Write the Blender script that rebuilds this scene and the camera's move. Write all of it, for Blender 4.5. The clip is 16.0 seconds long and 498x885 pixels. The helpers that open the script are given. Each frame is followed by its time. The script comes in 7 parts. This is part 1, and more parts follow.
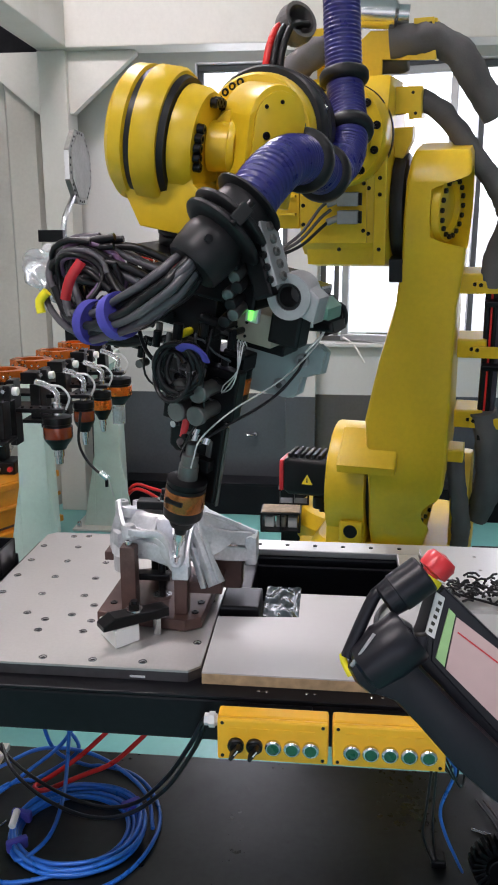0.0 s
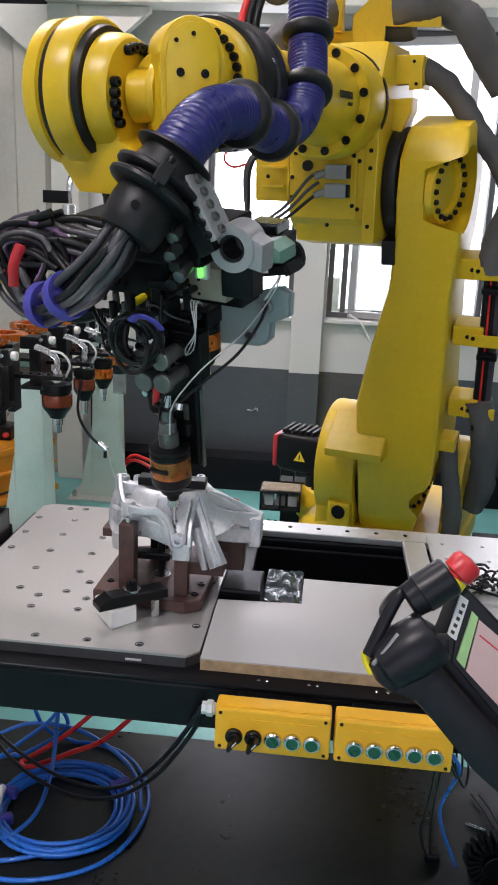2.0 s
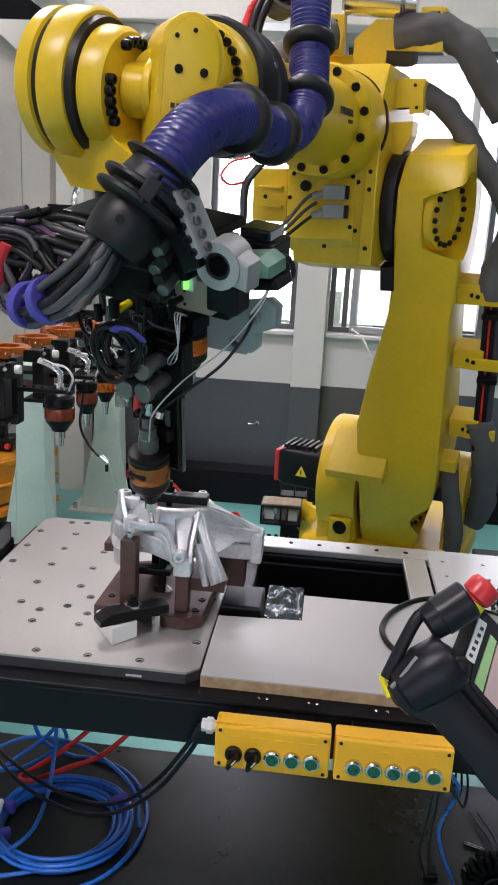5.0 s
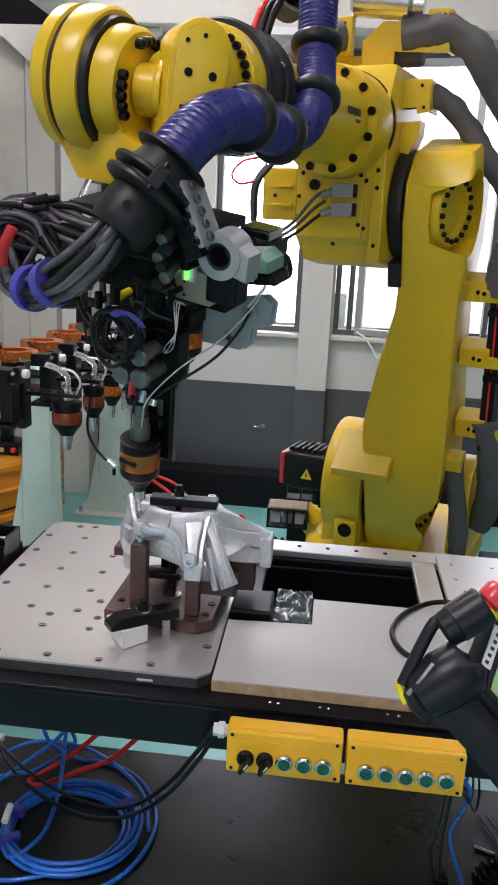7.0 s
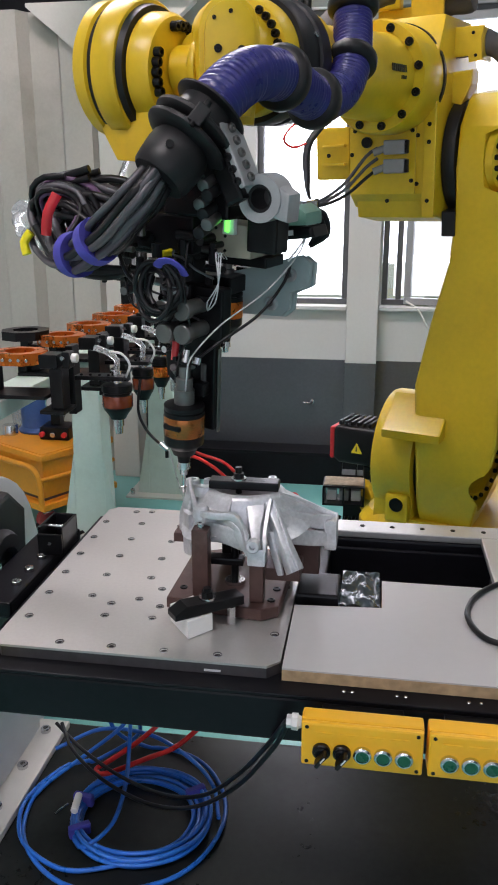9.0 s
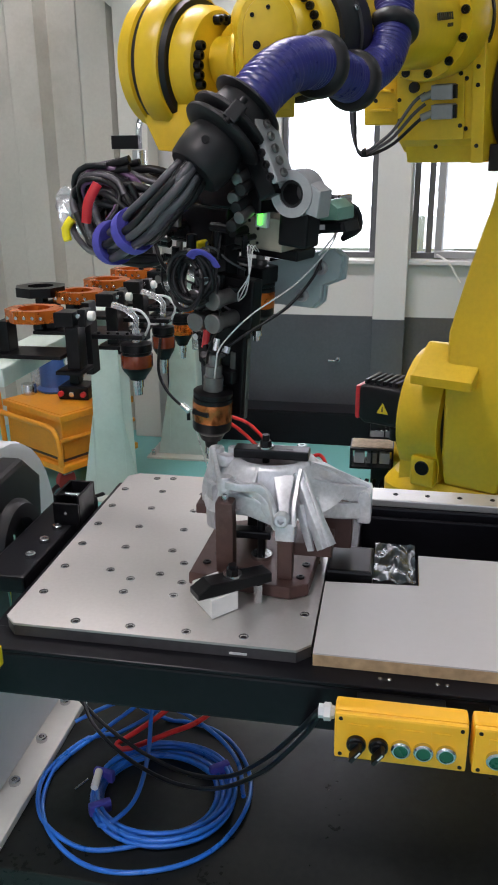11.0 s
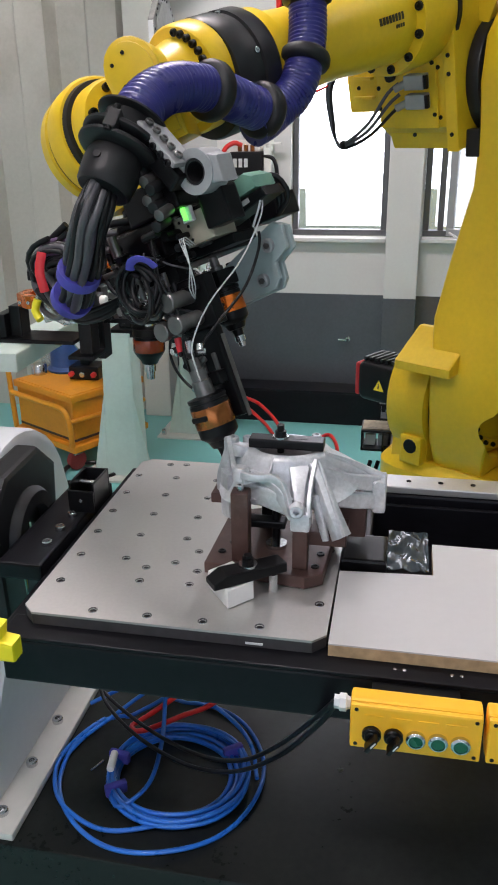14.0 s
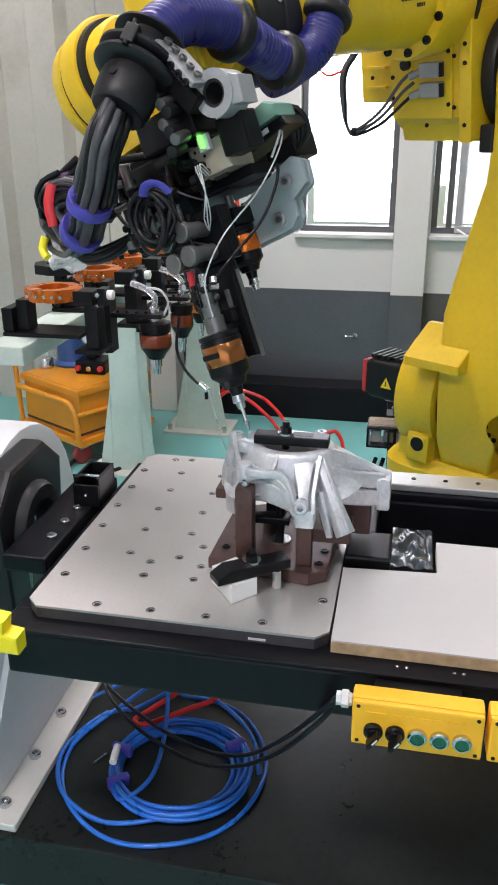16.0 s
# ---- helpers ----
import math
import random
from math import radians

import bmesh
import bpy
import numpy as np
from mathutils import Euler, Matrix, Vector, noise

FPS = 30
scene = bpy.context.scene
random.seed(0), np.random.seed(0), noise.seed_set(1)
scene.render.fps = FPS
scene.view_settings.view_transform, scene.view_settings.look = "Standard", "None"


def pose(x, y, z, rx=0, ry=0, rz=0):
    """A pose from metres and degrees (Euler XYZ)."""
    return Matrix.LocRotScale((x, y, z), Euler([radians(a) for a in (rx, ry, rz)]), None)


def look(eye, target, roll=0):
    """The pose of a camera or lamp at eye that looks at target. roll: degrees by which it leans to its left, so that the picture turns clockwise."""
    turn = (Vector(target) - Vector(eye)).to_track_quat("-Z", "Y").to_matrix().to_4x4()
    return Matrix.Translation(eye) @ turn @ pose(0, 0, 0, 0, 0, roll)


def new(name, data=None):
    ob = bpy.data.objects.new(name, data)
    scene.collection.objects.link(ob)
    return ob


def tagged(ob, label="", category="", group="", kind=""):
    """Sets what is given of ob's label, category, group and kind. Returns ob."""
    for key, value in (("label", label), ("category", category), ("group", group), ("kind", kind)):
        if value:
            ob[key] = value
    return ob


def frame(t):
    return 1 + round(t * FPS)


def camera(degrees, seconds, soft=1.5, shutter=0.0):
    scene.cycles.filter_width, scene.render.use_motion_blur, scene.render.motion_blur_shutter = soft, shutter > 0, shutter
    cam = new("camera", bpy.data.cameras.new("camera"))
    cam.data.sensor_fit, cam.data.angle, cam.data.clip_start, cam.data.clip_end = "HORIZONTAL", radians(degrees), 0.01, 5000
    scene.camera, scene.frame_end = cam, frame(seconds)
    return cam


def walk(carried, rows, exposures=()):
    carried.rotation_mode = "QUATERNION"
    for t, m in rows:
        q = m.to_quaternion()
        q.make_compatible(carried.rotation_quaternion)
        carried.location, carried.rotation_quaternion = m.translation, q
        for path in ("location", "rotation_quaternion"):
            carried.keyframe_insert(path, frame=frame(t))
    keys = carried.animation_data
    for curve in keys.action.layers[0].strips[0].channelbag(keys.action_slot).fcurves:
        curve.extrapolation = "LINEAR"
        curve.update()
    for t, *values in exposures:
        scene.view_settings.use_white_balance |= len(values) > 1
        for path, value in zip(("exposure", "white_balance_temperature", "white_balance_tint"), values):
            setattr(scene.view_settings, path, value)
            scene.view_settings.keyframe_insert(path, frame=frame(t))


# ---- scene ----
cam = camera(34.5, 16.0, 1.9)
PATH = [
    (0, (0.649, -1.387, 1.585), (0.452, 0.546, 1.11), 0.0),
    (0.5, (0.653, -1.373, 1.585), (0.459, 0.558, 1.103), 0.4),
    (1, (0.642, -1.34, 1.578), (0.452, 0.586, 1.077), 1.1),
    (1.5, (0.626, -1.322, 1.572), (0.44, 0.599, 1.047), 2.0),
    (2, (0.615, -1.317, 1.575), (0.432, 0.601, 1.037), 2.5),
    (2.5, (0.612, -1.312, 1.578), (0.432, 0.605, 1.039), 2.8),
    (3, (0.613, -1.312, 1.579), (0.434, 0.608, 1.048), 3.0),
    (3.5, (0.612, -1.313, 1.582), (0.432, 0.608, 1.055), 3.0),
    (4, (0.612, -1.317, 1.584), (0.429, 0.606, 1.064), 3.0),
    (6.5, (0.605, -1.325, 1.591), (0.417, 0.601, 1.085), 3.0),
    (7, (0.598, -1.325, 1.591), (0.404, 0.601, 1.086), 2.8),
    (7.5, (0.601, -1.324, 1.59), (0.401, 0.601, 1.085), 2.7),
    (8, (0.591, -1.324, 1.591), (0.391, 0.599, 1.08), 2.4),
    (8.5, (0.561, -1.319, 1.595), (0.338, 0.597, 1.065), 1.6),
    (9, (0.559, -1.261, 1.578), (0.257, 0.634, 1.014), -0.1),
    (9.5, (0.579, -1.195, 1.558), (0.198, 0.673, 0.951), -1.2),
    (12, (0.501, -1.143, 1.571), (0.18, 0.713, 0.897), 0.1),
    (12.5, (0.505, -1.148, 1.578), (0.193, 0.709, 0.904), 0.1),
    (13, (0.506, -1.148, 1.58), (0.191, 0.705, 0.896), 0.0),
    (13.5, (0.512, -1.143, 1.585), (0.172, 0.696, 0.876), -0.4),
    (14, (0.513, -1.142, 1.59), (0.149, 0.685, 0.864), -0.7),
    (14.5, (0.513, -1.143, 1.591), (0.135, 0.676, 0.852), -0.8),
    (15, (0.513, -1.146, 1.595), (0.131, 0.668, 0.844), -0.6),
    (15.5, (0.514, -1.147, 1.593), (0.131, 0.669, 0.846), -0.4),
    (16, (0.515, -1.143, 1.592), (0.137, 0.678, 0.855), -0.3),
]
walk(cam, [(t, look(eye, target, roll)) for t, eye, target, roll in PATH], exposures=[(0, 0.18, 6450, 26), (4.2, 0.18, 6450, 26), (8.0, 0.12, 6450, 26), (9.5, 0.12, 6450, 25), (12.0, 0.18, 6450, 24), (14.5, 0.2, 6450, 24), (15.3, 0.27, 6450, 24), (16, 0.56, 6450, 24)])


# ---------------------------------------------------------------- world and light
world = bpy.data.worlds.new("sky")
scene.world = world
world.use_nodes = True
sky = world.node_tree.nodes.new("ShaderNodeTexSky")
sky.sky_type, sky.sun_disc = "NISHITA", False
sky.sun_elevation, sky.sun_rotation = radians(42), radians(20)
world.node_tree.links.new(sky.outputs[0], world.node_tree.nodes["Background"].inputs[0])
world.node_tree.nodes["Background"].inputs[1].default_value = 0.15
sun = new("sun", bpy.data.lights.new("sun", "SUN"))
sun.data.energy, sun.data.angle, sun.data.color = 0.8, radians(12), (1.0, 0.96, 0.9)
sun.matrix_world = look((2.0, 9.0, 8.0), (0.6, 3.5, 0.0))


def area(name, eye, target, sx, sy, watts, colour=(1, 1, 1)):
    lamp = new(name, bpy.data.lights.new(name, "AREA"))
    lamp.data.shape, lamp.data.size, lamp.data.size_y = "RECTANGLE", sx, sy
    lamp.data.energy, lamp.data.color = watts, colour
    lamp.matrix_world = look(eye, target)
    return lamp


for lx, ly, watts in ((-0.6, -1.6, 60), (1.9, -1.6, 10), (-0.6, 1.4, 64), (1.9, 1.4, 8)):
    area("ceiling_lamp_light", (lx, ly, 3.84), (lx, ly, 0), 1.2, 0.3, watts, (1.0, 0.97, 0.92))
# Front fill added from behind the camera; no source for it is seen.
area("front_fill", (1.0, -4.9, 1.7), (0.6, 0, 1.0), 4.6, 3.0, 30, (0.93, 0.97, 1.0))
for wx, wl in ((0.13, 0.46), (1.45, 1.6)):
    area("window_daylight", (wx, 3.66, 1.8), (wx, 0, 1.3), wl, 1.5, 9, (0.92, 0.97, 1.0))


# ---------------------------------------------------------------- materials
def material(name, colour, rough=0.5, metal=0.0, spread=0.12, scale=6.0, fine=60.0, bump=0.0, rough_spread=0.12,
             stain=None, stain_amount=0.0, emit=0.0, transmission=0.0, coat=0.0, alpha=1.0, vary=0.0, spec=0.5):
    m = bpy.data.materials.new(name)
    m.use_nodes = True
    nt = m.node_tree
    bsdf = nt.nodes["Principled BSDF"]
    coord = nt.nodes.new("ShaderNodeTexCoord")
    n1 = nt.nodes.new("ShaderNodeTexNoise")
    n1.inputs["Scale"].default_value, n1.inputs["Detail"].default_value = scale, 5
    n2 = nt.nodes.new("ShaderNodeTexNoise")
    n2.inputs["Scale"].default_value, n2.inputs["Detail"].default_value = fine, 4
    for n in (n1, n2):
        nt.links.new(coord.outputs["Object"], n.inputs["Vector"])
    both = nt.nodes.new("ShaderNodeMix")
    both.data_type = "FLOAT"
    both.inputs[0].default_value = 0.4
    nt.links.new(n1.outputs["Fac"], both.inputs[2])
    nt.links.new(n2.outputs["Fac"], both.inputs[3])
    ramp = nt.nodes.new("ShaderNodeValToRGB")
    lo = [max(0, c * (1 - spread)) for c in colour] + [1]
    hi = [min(1, c * (1 + spread)) for c in colour] + [1]
    ramp.color_ramp.elements[0].color, ramp.color_ramp.elements[1].color = lo, hi
    ramp.color_ramp.elements[0].position, ramp.color_ramp.elements[1].position = 0.32, 0.68
    nt.links.new(both.outputs[0], ramp.inputs[0])
    out = ramp.outputs[0]
    if stain:
        n3 = nt.nodes.new("ShaderNodeTexNoise")
        n3.inputs["Scale"].default_value, n3.inputs["Detail"].default_value = scale * 0.55, 7
        n3.inputs["Roughness"].default_value = 0.7
        nt.links.new(coord.outputs["Object"], n3.inputs["Vector"])
        cut = nt.nodes.new("ShaderNodeMapRange")
        cut.inputs[1].default_value, cut.inputs[2].default_value = 0.54, 0.72
        cut.inputs[4].default_value = stain_amount
        nt.links.new(n3.outputs["Fac"], cut.inputs[0])
        mix = nt.nodes.new("ShaderNodeMix")
        mix.data_type = "RGBA"
        nt.links.new(cut.outputs[0], mix.inputs[0])
        nt.links.new(out, mix.inputs[6])
        mix.inputs[7].default_value = (*stain, 1)
        out = mix.outputs[2]
    if vary:
        info = nt.nodes.new("ShaderNodeObjectInfo")
        hsv = nt.nodes.new("ShaderNodeHueSaturation")
        span = nt.nodes.new("ShaderNodeMapRange")
        span.inputs[3].default_value, span.inputs[4].default_value = 1 - vary, 1 + vary
        nt.links.new(info.outputs["Random"], span.inputs[0])
        nt.links.new(span.outputs[0], hsv.inputs["Value"])
        nt.links.new(out, hsv.inputs["Color"])
        out = hsv.outputs[0]
    nt.links.new(out, bsdf.inputs["Base Color"])
    span = nt.nodes.new("ShaderNodeMapRange")
    span.inputs[3].default_value = max(0.02, rough - rough_spread)
    span.inputs[4].default_value = min(1.0, rough + rough_spread)
    nt.links.new(both.outputs[0], span.inputs[0])
    nt.links.new(span.outputs[0], bsdf.inputs["Roughness"])
    bsdf.inputs["Metallic"].default_value = metal
    bsdf.inputs["Specular IOR Level"].default_value = spec
    bsdf.inputs["Transmission Weight"].default_value = transmission
    bsdf.inputs["Coat Weight"].default_value = coat
    bsdf.inputs["Alpha"].default_value = alpha
    if emit:
        bsdf.inputs["Emission Color"].default_value = (*colour, 1)
        bsdf.inputs["Emission Strength"].default_value = emit
    if bump:
        b = nt.nodes.new("ShaderNodeBump")
        b.inputs["Strength"].default_value, b.inputs["Distance"].default_value = bump, 0.004
        nt.links.new(both.outputs[0], b.inputs["Height"])
        nt.links.new(b.outputs[0], bsdf.inputs["Normal"])
    return m


YELLOW = material("robot_yellow_paint", (0.71, 0.465, 0.012), 0.34, spread=0.08, scale=5, bump=0.04, stain=(0.52, 0.36, 0.02), stain_amount=0.35)
ORANGE_YELLOW = material("box_yellow_plastic", (0.90, 0.46, 0.012), 0.42, spread=0.06, scale=12, bump=0.03)
ORANGE = material("anodised_orange", (0.72, 0.17, 0.02), 0.28, 0.75, spread=0.15, scale=20)
COPPER = material("copper_band", (0.36, 0.125, 0.035), 0.26, 0.8, spread=0.04, scale=25, rough_spread=0.04)
TROLLEY = material("trolley_orange_paint", (0.78, 0.30, 0.015), 0.45, spread=0.1, scale=6, stain=(0.4, 0.16, 0.03), stain_amount=0.5)
BLACK = material("black_oxide_steel", (0.005, 0.005, 0.006), 0.34, 0.2, spread=0.3, scale=14, bump=0.05, spec=0.3)
RUBBER = material("black_rubber", (0.013, 0.013, 0.014), 0.42, spread=0.25, scale=18, bump=0.06, spec=0.3)
CABLE = material("black_cable_sheath", (0.009, 0.009, 0.010), 0.34, spread=0.25, scale=30, vary=0.25, spec=0.28)
GREYCABLE = material("grey_cable_sheath", (0.075, 0.072, 0.08), 0.4, spread=0.15, scale=30)
PURPLECABLE = material("violet_grey_cable", (0.045, 0.036, 0.052), 0.45, spread=0.15, scale=30)
VIOLETCABLE = material("violet_cable_sheath", (0.16, 0.085, 0.17), 0.42, spread=0.15, scale=30)
BLUEHOSE = material("navy_corrugated_hose", (0.022, 0.022, 0.15), 0.3, spread=0.12, scale=15, bump=0.03)
BLUETUBE = material("blue_air_tube", (0.015, 0.16, 0.62), 0.3, spread=0.12, scale=20, coat=0.2)
REDTUBE = material("red_air_tube", (0.75, 0.03, 0.025), 0.3, spread=0.1, scale=20)
STRAP = material("violet_blue_hook_strap", (0.07, 0.065, 0.38), 0.75, spread=0.18, scale=40, bump=0.2)
STEEL = material("bright_steel", (0.62, 0.62, 0.63), 0.24, 1.0, spread=0.1, scale=25)
DULL = material("dull_nickel", (0.17, 0.165, 0.16), 0.38, 0.75, spread=0.2, scale=25)
ALU = material("grey_aluminium_clamp", (0.36, 0.365, 0.37), 0.42, 0.35, spread=0.1, scale=18, fine=120, bump=0.08)
PLATE = material("ground_plate_steel", (0.60, 0.585, 0.565), 0.38, 0.75, spread=0.07, scale=3, fine=140, bump=0.03, stain=(0.44, 0.42, 0.40), stain_amount=0.35)
# Dark base colour paints in the dim reflection on the plate's worn side.
EDGE = material("plate_side_dark_reflection", (0.08, 0.076, 0.08), 0.4, 0.5, spread=0.25, scale=8, stain=(0.12, 0.115, 0.115), stain_amount=0.4)
CAST = material("cast_aluminium", (0.60, 0.61, 0.63), 0.42, 0.6, spread=0.2, scale=26, fine=140, bump=0.3)
BROWN = material("brown_phosphated_steel", (0.085, 0.045, 0.038), 0.45, 0.4, spread=0.2, scale=9, bump=0.06, stain=(0.2, 0.14, 0.12), stain_amount=0.5)
WHITEBOARD = material("white_laminate_board", (0.47, 0.46, 0.455), 0.45, spread=0.03, scale=2.5, stain=(0.46, 0.445, 0.435), stain_amount=0.3)
PLYEDGE = material("raw_board_edge", (0.42, 0.29, 0.16), 0.8, spread=0.25, scale=30, bump=0.2)
WHITEBLOCK = material("white_plastic_block", (0.76, 0.75, 0.72), 0.45, spread=0.04, scale=10)
FRAMEBLACK = material("black_enamel_frame", (0.006, 0.006, 0.008), 0.35, spread=0.4, scale=5, bump=0.05, stain=(0.02, 0.02, 0.022), stain_amount=0.4, spec=0.18)
BASEBLACK = material("black_painted_base_plate", (0.014, 0.016, 0.0150), 0.32, spread=0.4, scale=3.2, bump=0.05, stain=(0.042, 0.047, 0.043), stain_amount=0.6, rough_spread=0.2, spec=0.26)
FLOOR = material("teal_epoxy_floor", (0.17, 0.47, 0.45), 0.32, spread=0.06, scale=1.5, stain=(0.13, 0.36, 0.35), stain_amount=0.5)
WALL = material("off_white_wall_paint", (0.61, 0.61, 0.60), 0.7, spread=0.04, scale=2.0, bump=0.03, stain=(0.55, 0.55, 0.52), stain_amount=0.3)
DADO = material("slate_grey_wall_paint", (0.082, 0.091, 0.103), 0.2, spread=0.12, scale=2.5, bump=0.02, stain=(0.072, 0.080, 0.09), stain_amount=0.6)
CREAM = material("cream_white_steel_paint", (0.62, 0.61, 0.565), 0.5, spread=0.05, scale=3, stain=(0.50, 0.49, 0.42), stain_amount=0.5)
CLAD = material("stained_cladding_paint", (0.50, 0.48, 0.43), 0.55, spread=0.08, scale=2.2, bump=0.04, stain=(0.34, 0.32, 0.27), stain_amount=0.7)
MINT = material("pale_mint_steel_paint", (0.56, 0.66, 0.60), 0.5, spread=0.06, scale=4, stain=(0.42, 0.48, 0.43), stain_amount=0.5)
HEAD = material("light_grey_positioner_paint", (0.60, 0.62, 0.63), 0.4, spread=0.05, scale=3, stain=(0.42, 0.43, 0.43), stain_amount=0.4)
GREENGREY = material("grey_green_painted_plate", (0.33, 0.40, 0.40), 0.42, 0.0, spread=0.08, scale=10)
GREENPART = material("pale_green_moulding", (0.13, 0.27, 0.21), 0.35, spread=0.15, scale=14)
WINFRAME = material("dark_aluminium_window_frame", (0.11, 0.115, 0.12), 0.4, 0.4, spread=0.1)
SASH = material("grey_aluminium_sash", (0.42, 0.43, 0.44), 0.4, 0.6, spread=0.06)
SLEEVE = material("grey_woven_sleeve", (0.105, 0.098, 0.098), 0.85, spread=0.25, scale=9, fine=300, bump=0.5)
MOTORBLACK = material("black_motor_casing", (0.008, 0.008, 0.009), 0.4, spread=0.25, scale=12, bump=0.05, spec=0.2)
REDPLASTIC = material("red_plastic", (0.62, 0.03, 0.035), 0.32, spread=0.08, scale=20)
GREENBTN = material("green_push_button", (0.004, 0.10, 0.05), 0.3, spread=0.1, scale=30)
YELLOWLABEL = material("yellow_label", (0.85, 0.62, 0.02), 0.5, spread=0.05)
GREYPLASTIC = material("grey_connector_plastic", (0.30, 0.30, 0.31), 0.45, 0.2, spread=0.1, scale=20)
PENDANT = material("charcoal_pendant_plastic", (0.010, 0.010, 0.014), 0.36, spread=0.15, scale=20, fine=250, bump=0.08, spec=0.3)
SCREEN = material("pink_grey_display", (0.62, 0.42, 0.40), 0.2, spread=0.04, scale=4)
LIGHTGREY = material("light_grey_label", (0.62, 0.63, 0.64), 0.5, spread=0.05)
LEDGREEN = material("lit_green_display", (0.1, 1.0, 0.08), 0.4, emit=2.0)
TUBELIGHT = material("lit_fluorescent_diffuser", (1.0, 0.98, 0.94), 0.5, emit=3.5)
CLEAR = material("clear_plastic_film", (0.86, 0.87, 0.88), 0.16, spread=0.03, transmission=0.75, scale=14, bump=0.3)
# Opaque: the dark recess behind the clear film is put into its colour.
FILM = material("dark_bag_film", (0.035, 0.05, 0.06), 0.14, spread=0.3, scale=16, spec=0.35)
CLEARTUBE = material("milky_air_tube", (0.72, 0.73, 0.72), 0.3, spread=0.05, transmission=0.35)
AMBER = material("amber_glass_body", (0.22, 0.036, 0.01), 0.2, 0.2, spread=0.2, scale=20, coat=0.5)
BLUEDRUM = material("blue_drum_paint", (0.03, 0.08, 0.24), 0.4, spread=0.12, scale=8)
GLASS = material("window_glass", (0.95, 0.97, 0.97), 0.03, transmission=1.0, spread=0.01, rough_spread=0.01)
CEIL = material("pale_ceiling_panel", (0.62, 0.68, 0.67), 0.8, spread=0.03, scale=1.5)
TEXTBLACK = material("black_print", (0.03, 0.028, 0.015), 0.5)
YELLOWBRIGHT = material("bright_yellow_plastic", (0.85, 0.72, 0.01), 0.4, spread=0.05)
OUTSIDE = material("glowing_sky_panel", (0.92, 0.97, 1.0), 0.9, emit=2.2, spread=0.03, scale=0.4)
GREENERY = material("outdoor_shrub_leaves", (0.10, 0.14, 0.05), 0.7, spread=0.4, scale=9, bump=0.4)


# ---------------------------------------------------------------- mesh helpers
def part(name, bm, mat, parent=None, label="", smooth=None):
    me = bpy.data.meshes.new(name)
    bm.normal_update()
    if smooth is not None:
        cosine = math.cos(radians(smooth))
        for f in bm.faces:
            f.smooth = True
        for e in bm.edges:
            if len(e.link_faces) == 2 and e.link_faces[0].normal.dot(e.link_faces[1].normal) < cosine:
                e.smooth = False
    bm.to_mesh(me)
    bm.free()
    mats = mat if isinstance(mat, (list, tuple)) else [mat]
    for m in mats:
        me.materials.append(m)
    ob = new(name, me)
    if parent is not None:
        ob.parent = parent
    if label:
        ob["label"] = label
    return ob


def empty(name, m=None):
    ob = new(name)
    ob.empty_display_size = 0.05
    if m is not None:
        ob.matrix_basis = m
    return ob


def box(x0, x1, y0, y1, z0, z1, bevel=0.0, bm=None, seg=2, m=None):
    bm = bm or bmesh.new()
    vs = [bm.verts.new((x, y, z)) for x in (x0, x1) for y in (y0, y1) for z in (z0, z1)]
    faces = [(0, 1, 3, 2), (4, 6, 7, 5), (0, 4, 5, 1), (2, 3, 7, 6), (0, 2, 6, 4), (1, 5, 7, 3)]
    fs = [bm.faces.new([vs[i] for i in f]) for f in faces]
    if bevel:
        edges = list({e for f in fs for e in f.edges})
        r = bmesh.ops.bevel(bm, geom=edges, offset=bevel, segments=seg, affect="EDGES", profile=0.6)
        vs = list({v for f in r["faces"] for v in f.verts} | {v for v in vs if v.is_valid})
    if m is not None:
        for v in vs:
            v.co = m @ v.co
    return bm


def frame_to(p0, p1):
    d = Vector(p1) - Vector(p0)
    return Matrix.Translation(p0) @ d.to_track_quat("Z", "Y").to_matrix().to_4x4(), d.length


def lathe(profile, p0, p1, bm=None, n=32):
    """A turned body: profile rows of (share along the axis from p0 to p1, radius)."""
    bm = bm or bmesh.new()
    m, l = frame_to(p0, p1)
    rings = []
    for s, r in profile:
        if r <= 1e-6:
            rings.append([bm.verts.new(m @ Vector((0, 0, s * l)))])
        else:
            rings.append([bm.verts.new(m @ Vector((r * math.cos(a), r * math.sin(a), s * l))) for a in (2 * math.pi * i / n for i in range(n))])
    for a, b in zip(rings, rings[1:]):
        for i in range(n):
            q = []
            for v in (a[i % len(a)], a[(i + 1) % len(a)], b[(i + 1) % len(b)], b[i % len(b)]):
                if v not in q:
                    q.append(v)
            if len(q) > 2:
                bm.faces.new(q)
    for r, flip in ((rings[0], True), (rings[-1], False)):
        if len(r) > 2:
            bm.faces.new(r[::-1] if flip else r)
    return bm


def uncapped(profile, p0, p1, n):
    """A turned sleeve, open at both ends."""
    bm = lathe(profile, p0, p1, n=n)
    bmesh.ops.delete(bm, geom=[f for f in bm.faces if len(f.verts) > 4], context="FACES_ONLY")
    return bm


def cyl(p0, p1, r, bm=None, n=24, bevel=0.0, r2=None):
    r2 = r if r2 is None else r2
    l = (Vector(p1) - Vector(p0)).length
    if bevel:
        k = min(0.45, bevel / l)
        prof = [(0, r - bevel), (k * 0.3, r - bevel * 0.3), (k, r), (1 - k, r2), (1 - k * 0.3, r2 - bevel * 0.3), (1, r2 - bevel)]
    else:
        prof = [(0, r), (1, r2)]
    return lathe(prof, p0, p1, bm, n)


